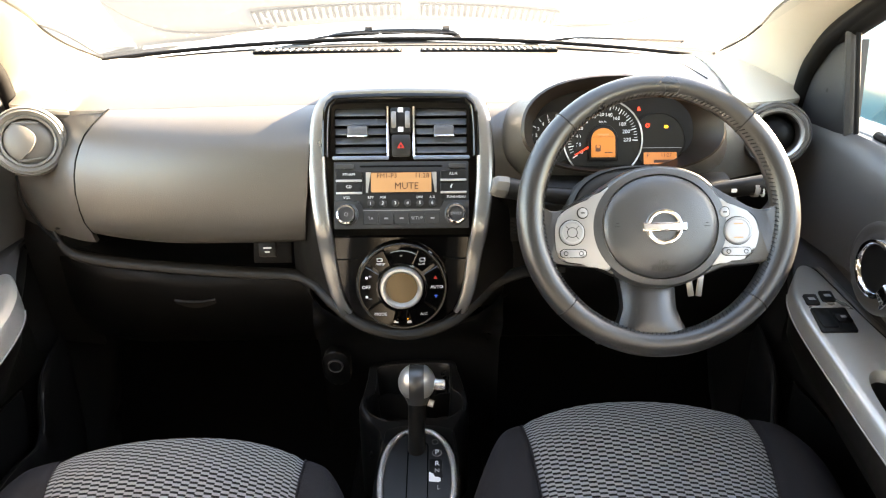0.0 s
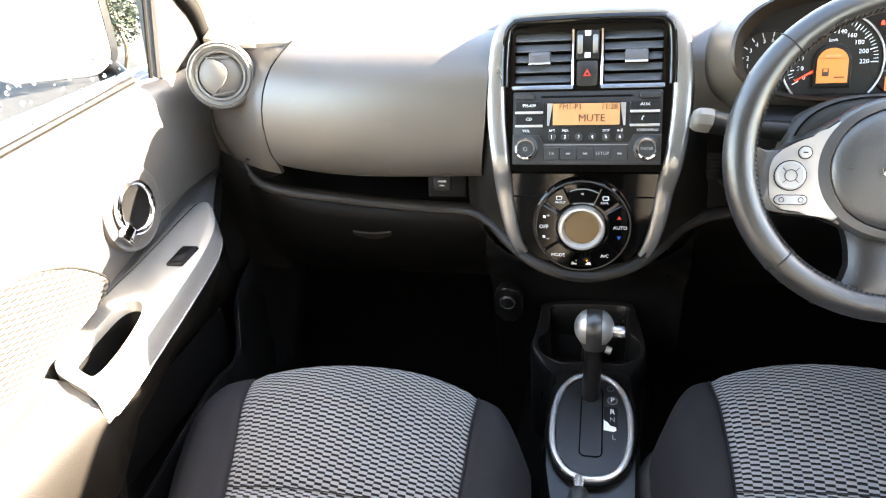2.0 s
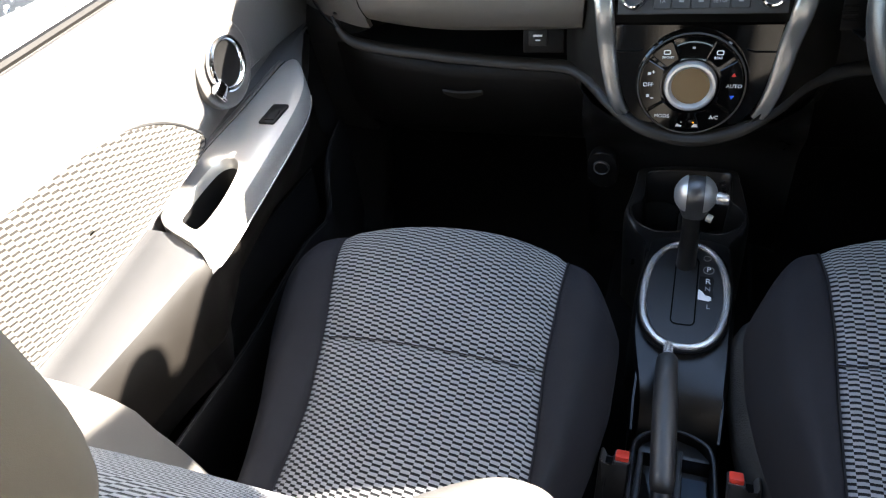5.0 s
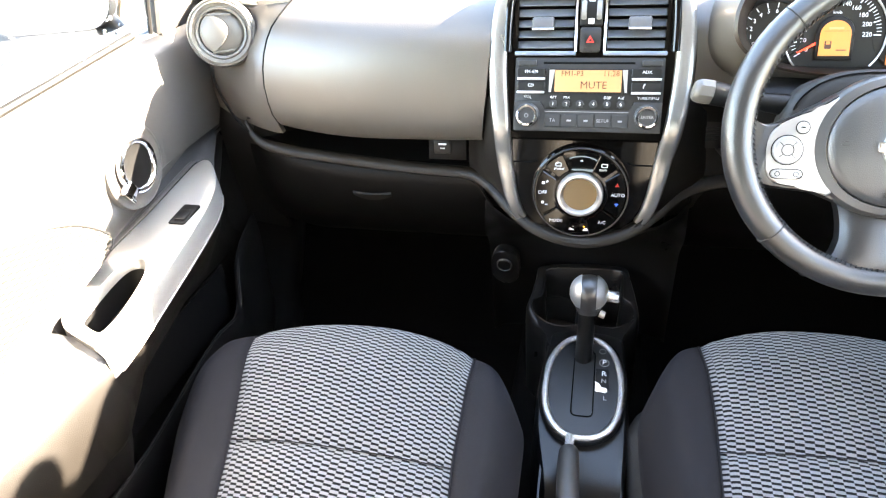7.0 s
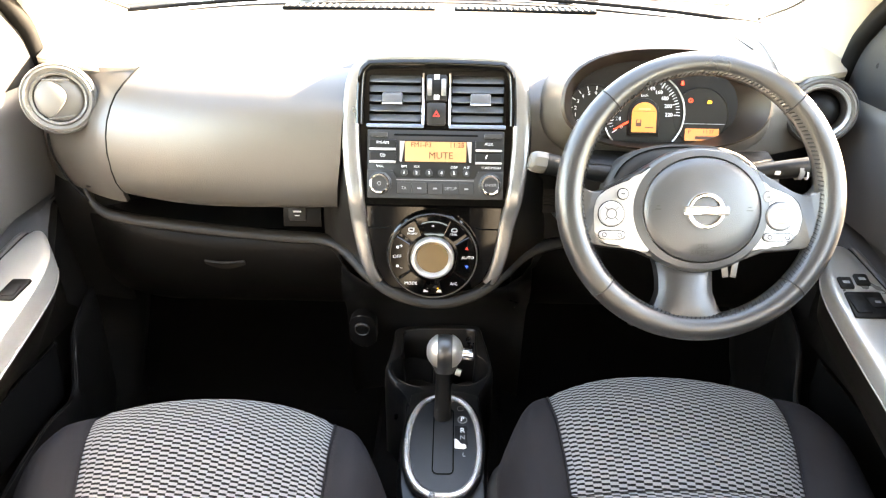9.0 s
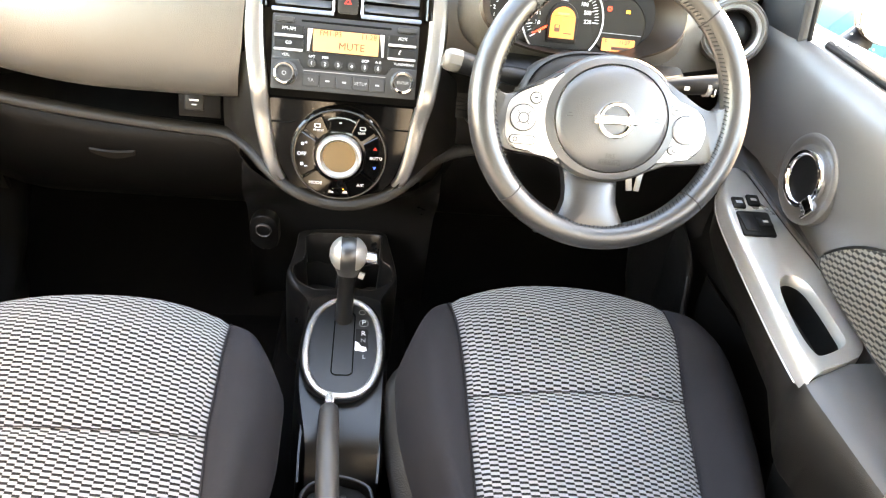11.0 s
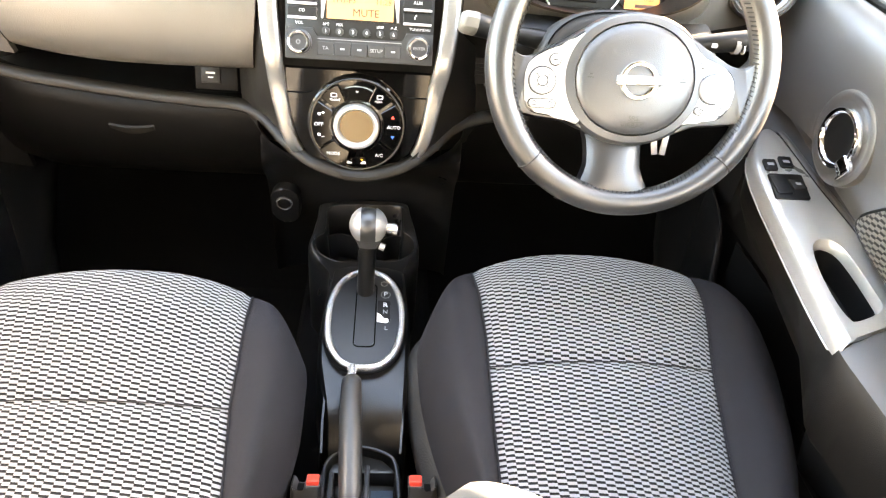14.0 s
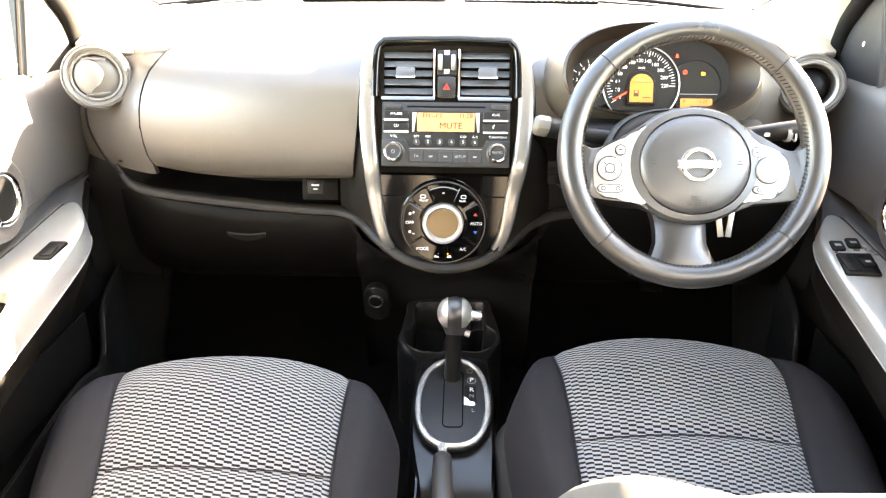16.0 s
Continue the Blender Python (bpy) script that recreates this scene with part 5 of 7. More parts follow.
        for f, h in ((0.93, -0.030), (1.0, -0.012), (0.985, -0.002), (0.94, 0.0035), (0.86, 0.0045)):
            rows.append([FW @ Vector((s * (0.115 + (x - 0.115) * f), -0.022 + (y + 0.022) * f, h + 0.004 * max(0, min(1, (x - 0.125) / 0.03)))) for x, y in arm])
        part("spoke", skin(bmesh.new(), rows, close_v=True, cap=True), LEATHER, w)
        pan, rc, rr, bc, bl, sc = panels[s]
        pan = [(s * p.x, p.y) for p in curve_points([(x, y, 0) for x, y in pan], 3, closed=True)]
        if s > 0:
            pan = pan[::-1]
        sp = part("switch_panel", prism(bmesh.new(), pan, 0.012, FW @ at(0, 0, 0.0080), 0.003, 3), SWITCH_SILVER, w, "satin silver switch panel")
        part("gap", tube(bmesh.new(), [FW @ Vector((x, y, 0.0045)) for x, y in pan], 0.0012, 5, closed=True), DEEP, sp)
        m = FW @ at(s * rc[0], rc[1], 0.0075)
        part("switch_gap", revolve(bmesh.new(), [(rr + 0.0012, 0.0), (rr + 0.0012, 0.0011), (rr - 0.001, 0.0011)], m, 36), BLACK, sp)
        rs = part("round_switch", revolve(bmesh.new(), [(rr, 0), (rr, 0.003), (rr - 0.001, 0.0046), (rr - 0.003, 0.0050), (rr - 0.0036, 0.0042), (0, 0.0047)], m, 36), BRIGHT_BUTTON, sp, "round switch pad")
        if s < 0:
            part("pad_centre", annulus(bmesh.new(), circle(0.0068, 24), circle(0.0060, 24), 0.0006, m @ at(0, 0, 0.0052)), BLACK, rs)
            for q in range(4):
                part("pad_line", box(bmesh.new(), (0.005, 0.0006, 0.0006), m @ pose(0, 0, 0, 0, 0, 45 + 90 * q) @ at(0.0095, 0, 0.0047), 0), BLACK, rs)
        else:
            for yy in (0.009, -0.009):
                part("pad_mark", box(bmesh.new(), (0.012, 0.0018, 0.0004), m @ at(0, yy, 0.0048), 0), ORANGE_PRINT, rs)
        def bone(g):
            out = []
            for q in range(32):
                t = 2 * math.pi * q / 32
                out.append((s * bc[0] + (bl + g) * math.cos(t) * (1 + 0.06 * math.sin(t) ** 2), bc[1] + (0.0066 + g) * math.sin(t) * (0.74 + 0.55 * math.cos(t) ** 2)))
            return out
        part("switch_gap", prism(bmesh.new(), bone(0.0012), 0.004, FW @ at(0, 0, 0.0086)), BLACK, sp)
        part("lower_switch", prism(bmesh.new(), bone(0.0), 0.004, FW @ at(0, 0, 0.0112), 0.0014, 2), BRIGHT_BUTTON, sp)
        for dx in (-0.6, 0.6):
            part("mark", annulus(bmesh.new(), circle(0.0030, 14, s * bc[0] + dx * bl, bc[1]), circle(0.0022, 14, s * bc[0] + dx * bl, bc[1]), 0.0003, FW @ at(0, 0, 0.0116)), BLACK, sp)
        part("switch_gap", prism(bmesh.new(), circle(0.0076, 22, s * sc[0], sc[1]), 0.004, FW @ at(0, 0, 0.0086)), BLACK, sp)
        part("small_switch", prism(bmesh.new(), circle(0.0064, 22, s * sc[0], sc[1]), 0.004, FW @ at(0, 0, 0.0108), 0.001), BRIGHT_BUTTON, sp)
        part("mark", box(bmesh.new(), (0.005, 0.0016, 0.0003), FW @ at(s * sc[0], sc[1], 0.0109), 0), BLACK, sp)
    # lower spoke
    rows = []
    for y, hw, h in ((-0.078, 0.039, -0.012), (-0.092, 0.0362, -0.004), (-0.108, 0.0350, 0.002), (-0.124, 0.0352, 0.005), (-0.138, 0.040, 0.0075), (-0.149, 0.051, 0.009), (-0.160, 0.070, 0.007)):
        rows.append([FW @ Vector((hw * q / 8 - 0.0110, y - 0.010 * (abs(q) / 8) ** 2 * (1 if y < -0.14 else 0), h - 0.012 * (abs(q) / 8) ** 3)) for q in range(-8, 9)])
    part("lower_spoke", solid_skin(bmesh.new(), rows, 0.02, FW.to_3x3() @ Vector((0, 0, -1))), LEATHER, w)
    # column
    col = thing("steering_column", WC + Vector((0, 0.08, -0.05)), "black steering column cover with two stalks and key", "steering column")
    axis = FW.to_3x3() @ Vector((0, 0, -1))
    # two-part shroud, wider than it is high, with a parting line at the stalks
    def shroud(a0, a1, n):
        rows = []
        for dist, k in ((0.045, 0.80), (0.049, 0.93), (0.056, 0.985), (0.066, 1.0), (0.12, 0.99), (0.20, 0.95), (0.27, 0.92)):
            row = []
            for q in range(n):
                a = radians(a0 + (a1 - a0) * q / (n - 1))
                ry = 0.079 if math.sin(a) > 0 else 0.064
                row.append(WC + axis * dist + FW.to_3x3() @ Vector((0.112 * k * math.copysign(abs(math.cos(a)) ** 0.75, math.cos(a)), ry * k * math.copysign(abs(math.sin(a)) ** 0.85, math.sin(a)) - 0.004, 0)))
            rows.append(row)
        return rows
    for name, a0, a1 in (("upper_shroud", -4, 184), ("lower_shroud", 186, 354)):
        rows = shroud(a0, a1, 25)
        mid = WC + axis * 0.05
        rows.insert(0, [mid + (p - mid) * 0.35 + axis * 0.004 for p in rows[0]])
        # the lower half takes the darkened plastic for its shade
        part(name, skin(bmesh.new(), rows), TRIANGLE if a0 < 0 else END_SHADED, col, "grey column shroud" if a0 < 0 else "lower column shroud, darkened for shade")
    arc = [p + FW.to_3x3() @ Vector((0, 0, 0.0008)) for p in shroud(20, 160, 25)[1]]
    part("shroud_seam", tube(bmesh.new(), arc, 0.0010, 5), DEEP, col)
    def stalk(s, pts, rad):
        return part("stalk", tube(bmesh.new(), pts, rad, 14), BLACK, col, "control stalk")
    lp = curve_points([(0.30, 0.945, 0.972), (0.235, 0.943, 0.979), (0.195, 0.941, 0.986), (0.165, 0.939, 0.992)], 3)
    st = stalk(-1, lp, [0.013, 0.013, 0.013, 0.013, 0.012, 0.010, 0.0095, 0.0115, 0.013, 0.0135])
    part("stalk_collar", tube(bmesh.new(), [(0.186, 0.940, 0.988), (0.172, 0.939, 0.990), (0.152, 0.938, 0.9945)], [0.0125, 0.0145, 0.0150], 16), BLACK, st)
    part("stalk_knob", tube(bmesh.new(), [(0.153, 0.938, 0.994), (0.150, 0.938, 0.995), (0.138, 0.937, 0.997), (0.134, 0.937, 0.998), (0.130, 0.937, 0.999)], [0.0145, 0.0158, 0.0155, 0.0145, 0.011], 8), VENT_GREY, st, "faceted grey light switch knob")
    for k, dx in enumerate((0.0, 0.009)):
        part("mark", box(bmesh.new(), (0.004, 0.003, 0.003), at(0.178 + dx, 0.928, 0.992 - 0.006 * k), 0), WHITE_INK, st)
    rp = curve_points([(0.39, 0.945, 0.974), (0.45, 0.943, 0.985), (0.50, 0.941, 0.993), (0.535, 0.939, 0.998)], 3)
    st = stalk(1, rp, [0.011, 0.011, 0.0115, 0.012, 0.0125, 0.013, 0.0135, 0.014, 0.014, 0.013])
    for x, w2 in ((0.500, 0.007), (0.512, 0.002)):
        part("band", tube(bmesh.new(), [(x, 0.9413, 0.991), (x + w2, 0.941, 0.9915)], 0.0146, 14), WHITE_INK if w2 < 0.007 else GREY_PLASTIC, st)
    part("mark", box(bmesh.new(), (0.012, 0.002, 0.003), at(0.447, 0.9305, 0.986), 0), WHITE_INK, st)
    part("mark", box(bmesh.new(), (0.007, 0.002, 0.005), at(0.470, 0.9285, 0.990), 0), WHITE_INK, st)
    # key with bright blade hanging in the lock
    part("lock", revolve(bmesh.new(), [(0.016, 0), (0.016, 0.012), (0.012, 0.014), (0, 0.014)], frame_at((0.425, 0.965, 0.86), (1, 0, 0), (0, 0.3, 0.95)), 24), BLACK, col)
    for tilt in (-8, 10):
        part("key", box(bmesh.new(), (0.009, 0.003, 0.040), at(0.430 + tilt * 0.0009, 0.925, 0.850) @ pose(0, 0, 0, -25, tilt, 0), 0.001), SILVER, col, "bright metal key")


steering()


# ---- seats ----
def seat(side, cx, cy, cz, label):
    s = thing("car_seat", (cx, cy, 0.27), label, "car seat", "front seats")
    SEAM_V = 0.458 if side > 0 else 0.443
    def spine(v):
        """Top line of the cushion from the back (v=0) over the front roll (v=1)."""
        ys = (0, 0.10, 0.25, 0.40, 0.55, 0.68, 0.78, 0.86, 0.93, 1.0)
        yy = (0.36, 0.44, 0.56, 0.68, 0.785, 0.865, 0.917, 0.947, 0.957, 0.947)
        zz = (0.552, 0.560, 0.573, 0.590, 0.614, 0.634, 0.632, 0.605, 0.54, 0.43)
        return smooth_list(ys, yy, v), smooth_list(ys, zz, v)
    def insert(v, sg):
        """Half width of the cloth insert: nearly straight inboard, running in towards the back outboard."""
        if sg * side < 0:
            if side < 0:
                return smooth_list((0, 0.27, 0.37, 0.47, 0.8, 1), (0.197, 0.193, 0.186, 0.180, 0.180, 0.178), v)
            return smooth_list((0, 0.4, 0.5, 0.62, 0.78, 1), (0.163, 0.162, 0.162, 0.167, 0.175, 0.177), v)
        if side < 0:
            return smooth_list((0, 0.29, 0.38, 0.475, 0.615, 0.78, 1), (0.098, 0.115, 0.130, 0.145, 0.166, 0.179, 0.180), v)
        return smooth_list((0, 0.16, 0.26, 0.37, 0.48, 0.6, 0.73, 1), (0.112, 0.123, 0.133, 0.148, 0.160, 0.173, 0.177, 0.177), v)
    def edge(v, sg):
        """Half width of the whole cushion."""
        if sg * side < 0:
            if side < 0:
                return smooth_list((0, 0.15, 0.3, 0.38, 0.5, 0.665, 0.78, 0.9, 1), (0.205, 0.226, 0.245, 0.256, 0.264, 0.264, 0.250, 0.23, 0.21), v)
            return smooth_list((0, 0.1, 0.25, 0.336, 0.405, 0.49, 0.64, 0.75, 0.85, 1), (0.172, 0.186, 0.210, 0.230, 0.242, 0.250, 0.254, 0.242, 0.226, 0.21), v)
        if side < 0:
            return smooth_list((0, 0.15, 0.295, 0.435, 0.557, 0.68, 0.76, 0.88, 1), (0.16, 0.178, 0.212, 0.253, 0.270, 0.274, 0.265, 0.24, 0.22), v)
        return smooth_list((0, 0.16, 0.25, 0.33, 0.42, 0.54, 0.67, 0.78, 0.88, 1), (0.190, 0.210, 0.242, 0.268, 0.286, 0.294, 0.287, 0.266, 0.24, 0.22), v)
    def point(x, v, lift=0.0):
        y, z = spine(v)
        sg = 1 if x > 0 else -1
        h, ins = edge(v, sg), insert(v, sg)
        a = abs(x)
        crown = 0.014 * (1 - min(1, a / ins) ** 2)
        bol = 0.0
        if a > ins:
            f = (a - ins) / (h - ins)
            bol = 0.016 * math.sin(min(1, f * 1.4) * math.pi * 0.5) * max(0.0, 1 - max(0, v - 0.25) / 0.42) - 0.10 * max(0, f - 0.30) ** 2.6 * 2.0
        back = 0.110 * (min(1.1, a / h)) ** 2.4 * max(0, (v - 0.42) / 0.58)
        groove = -0.004 * math.exp(-(min(abs(a - ins), 0.03) / 0.004) ** 2)
        if a < ins:
            groove -= 0.006 * math.exp(-((v - SEAM_V) / 0.012) ** 2)
        wr = 0.0025 * noise.noise(Vector((x * 9 + side * 5, y * 9, 0.3)))
        return Vector((cx + x, cy + y - back, cz + z + crown + bol + groove + wr + lift))
    vs = [0.02 * i for i in range(51)]
    # insert
    rows = []
    for i in range(21):
        f = -1 + 2 * i / 20
        rows.append([point(f * insert(v, 1 if f > 0 else -1), v) for v in vs])
    part("cushion_insert", skin(bmesh.new(), rows), SEAT_CLOTH, s, "dashed grey and black woven cloth insert")
    # bolsters round the insert, rolling down the sides
    for sg in (-1, 1):
        rows = []
        for i in range(15):
            f = i / 14
            row = []
            for v in vs:
                h, ins = edge(v, sg), insert(v, sg)
                row.append(point(sg * (ins + (h - ins) * f), v))
            rows.append(row)
        inboard = sg * side < 0
        for dz, dx in ((-0.018, 0.002), (-0.035, 0.016), (-0.07, 0.018), (-0.12, 0.008), (-0.20, -0.02)) if inboard and side > 0 else ((-0.022, 0.0), (-0.06, -0.012), (-0.12, -0.030), (-0.20, -0.045)) if inboard else ((-0.05, 0.004), (-0.12, 0.002), (-0.20, -0.01)):
            rows.append([p + Vector((sg * dx, 0, dz)) for p in rows[14]])
        for r2 in rows[15:]:
            for q in r2:
                q.z = max(q.z, cz + 0.36)
        if inboard and side > 0:
            part("felt_side", skin(bmesh.new(), rows[15:]), FELT, s, "speckled grey felt side below the bolster")
            rows = rows[:16]
        part("cushion_bolster", skin(bmesh.new(), rows), SEAT_DARK, s, "plain dark fabric bolster")
    # piping between insert and bolster and across the insert
    for sg in (-1, 1):
        part("piping", tube(bmesh.new(), [point(sg * insert(v, sg), v, 0.003) for v in vs[:47]], 0.0013, 5), SEAT_DARK, s)
    part("cross_seam", tube(bmesh.new(), [point(insert(SEAM_V, 1 if q > 0 else -1) * q / 10, SEAM_V, 0.0022) for q in range(-10, 11)], 0.0009, 5), SEAT_DARK, s)
    # base below
    part("seat_base", box(bmesh.new(), (0.42, 0.46, 0.14), at(cx, cy + 0.63, 0.35), 0.03), BLACK, s, "black seat base")
    for sg in (-1, 1):
        part("runner", box(bmesh.new(), (0.03, 0.56, 0.05), at(cx + sg * 0.17, 0.62, 0.275), 0.006), BLACK, s)
    # backrest
    lean = 1.0 if side < 0 else 0.0
    def bspine(v):
        vv = (0, 0.15, 0.35, 0.6, 0.8, 0.93, 1.0)
        ys = (0.43, 0.412, 0.37, 0.305, 0.245, 0.222, 0.180)
        zs = (0.52, 0.58, 0.70, 0.845, 0.945, 0.973, 0.988)
        return lerp_list(vv, ys, v) - lean * (0.018 + 0.018 * v), lerp_list(vv, zs, v)
    def bhalf(v):
        return lerp_list((0, 0.15, 0.35, 0.6, 0.8, 0.93, 1), (0.24, 0.272, 0.282, 0.268, 0.245, 0.225, 0.20), v)
    def bins(v):
        return lerp_list((0, 0.3, 0.7, 1), (0.135, 0.15, 0.16, 0.165), v)
    def bpoint(x, v):
        y, z = bspine(v)
        h, ins = bhalf(v), bins(v)
        a = abs(x)
        f = max(0, (a - ins) / (h - ins))
        rise = (0.54, 0.50) if side > 0 and x > 0 else (0.42, 0.46)
        bol = 0.062 * math.sin(min(1, f * 1.4) * math.pi / 2) * max(0.0, 1 - ((v - rise[0]) / rise[1]) ** 2) - 0.05 * max(0, f - 0.7) ** 2 * 9
        drop = 0.03 * max(0, v - 0.85) / 0.15 * f
        return Vector((cx + x, y + bol - 0.012 * (1 - min(1, a / ins) ** 2) * -1 * 0.3, z - drop + (cz if v < 0.3 else 0)))
    vs2 = [i / 24 for i in range(25)]
    rows = [[bpoint(bins(v) * (-1 + 2 * i / 16), v) for v in vs2] for i in range(17)]
    part("backrest_insert", skin(bmesh.new(), rows), SEAT_CLOTH, s, "dashed woven cloth insert of the backrest")
    for sg in (-1, 1):
        rows = [[bpoint(sg * (bins(v) + (bhalf(v) - bins(v)) * i / 12), v) for v in vs2] for i in range(13)]
        rows.append([p + Vector((sg * 0.004, -0.04, 0)) for p in rows[12]])
        rows.append([p + Vector((-sg * 0.01, -0.10, 0)) for p in rows[12]])
        rows.append([p + Vector((-sg * 0.05, -0.135, 0)) for p in rows[12]])
        part("backrest_bolster", skin(bmesh.new(), rows), BACK_SUNLIT, s, "plain fabric backrest bolster, sunlight put into its pale colour")
    rows = [[Vector((cx + bhalf(v) * 0.92 * q / 6, bspine(v)[0] - 0.11 - 0.02 * (1 - (q / 6) ** 2), bspine(v)[1])) for v in vs2] for q in range(-6, 7)]
    part("backrest_rear", skin(bmesh.new(), rows), SEAT_DARK, s)
    rows = [[Vector((cx + 0.205 * q / 8, 0.183 - lean * 0.036 - 0.125 * k / 5, 0.987 + 0.016 * math.sin(math.pi * k / 5) - 0.02 * (abs(q) / 8) ** 3)) for k in range(6)] for q in range(-8, 9)]
    part("backrest_top", skin(bmesh.new(), rows), BACK_SUNLIT, s)
    # headrest
    rows = []
    hz, hw, hy, power = (0.100, 0.130, 0.165, 0.5) if side > 0 else (0.105, 0.145, 0.135, 0.35)
    for k in range(21):
        a = -math.pi / 2 + math.pi * k / 20
        sx = math.cos(a) ** power if math.cos(a) > 1e-6 else 0.0
        z = 1.105 + hz * math.sin(a)
        rows.append([(cx + max(0.02, hw * sx) * math.copysign(abs(math.cos(b)) ** 0.6, math.cos(b)), hy - 0.10 * (z - 1.105) + max(0.008, 0.056 * sx) * math.copysign(abs(math.sin(b)) ** 0.7, math.sin(b)), z) for b in [2 * math.pi * q / 36 for q in range(36)]])
    part("headrest", skin(bmesh.new(), rows, close_v=True, cap=True), REST_FABRIC, s, "padded beige-grey fabric headrest")
    for sg in (-1, 1):
        part("headrest_post", tube(bmesh.new(), [(cx + sg * 0.06, 0.118 - lean * 0.03, 0.98), (cx + sg * 0.06, 0.13 - lean * 0.03, 1.08)], 0.006, 10), CHROME, s)


seat(1, 0.355, 0.0, 0.0, "driver's seat in dark fabric with dashed grey cloth insert")
seat(-1, -0.325, -0.058, -0.016, "passenger seat in dark fabric with dashed grey cloth insert")


def rear_bench():
    b = thing("rear_bench", (0, -0.6, 0.25), "dark fabric rear bench behind the front seats", "car seat")
    part("cushion", box(bmesh.new(), (1.2, 0.5, 0.28), at(0, -0.62, 0.42), 0.06, 4), SEAT_DARK, b)
    part("backrest", box(bmesh.new(), (1.2, 0.16, 0.62), at(0, -0.95, 0.80) @ pose(0, 0, 0, -16), 0.05, 4), SEAT_DARK, b)


rear_bench()


def buckle(x, lean):
    b = thing("seat_belt_buckle", (x, 0.62, 0.36), "charcoal seat belt buckle with red release button", "seat belt buckle", "buckles")
    m = frame_at((x, 0.600, 0.488), (1, 0, 0), (lean, 0.34, 0.94))
    sg = 1 if x > 0 else -1
    w = 0.0185
    line = [(-w, 0.012), (-w, -0.065), (-0.0165, -0.088), (-0.012, -0.102), (-0.003, -0.110), (0.007, -0.110), (0.015, -0.100), (w, -0.082), (w, 0.011), (0.0165, 0.0125), (0.0135, 0.0095), (0.0105, 0.0025), (0.004, 0.001), (0.0015, 0.004), (0.0005, 0.012)]
    line = [(sg * px, py) for px, py in line]
    part("buckle_body", prism(bmesh.new(), line if sg > 0 else line[::-1], 0.024, m @ at(0, 0, 0.012), 0.003), BUCKLE, b, "rounded charcoal plastic body")
    part("release_button", box(bmesh.new(), (0.0165, 0.016, 0.017), m @ at(-sg * 0.0086, 0.010, 0.0015), 0.002), BUCKLE_RED, b, "red release button")
    part("slot", box(bmesh.new(), (0.0095, 0.006, 0.014), m @ at(sg * 0.0072, 0.0005, 0.0), 0), DEEP, b)
    for k in (-1, 1):
        part("mould_line", box(bmesh.new(), (0.0007, 0.012, 0.0006), m @ at(sg * (0.009 + 0.0015 * k), -0.022, 0.0121), 0), DEEP, b)
    part("stalk", tube(bmesh.new(), [m @ Vector((0, -0.09, 0)), m @ Vector((0, -0.17, 0.005))], 0.010, 8), BLACK, b)


buckle(-0.046, 0.05)
buckle(0.105, -0.05)


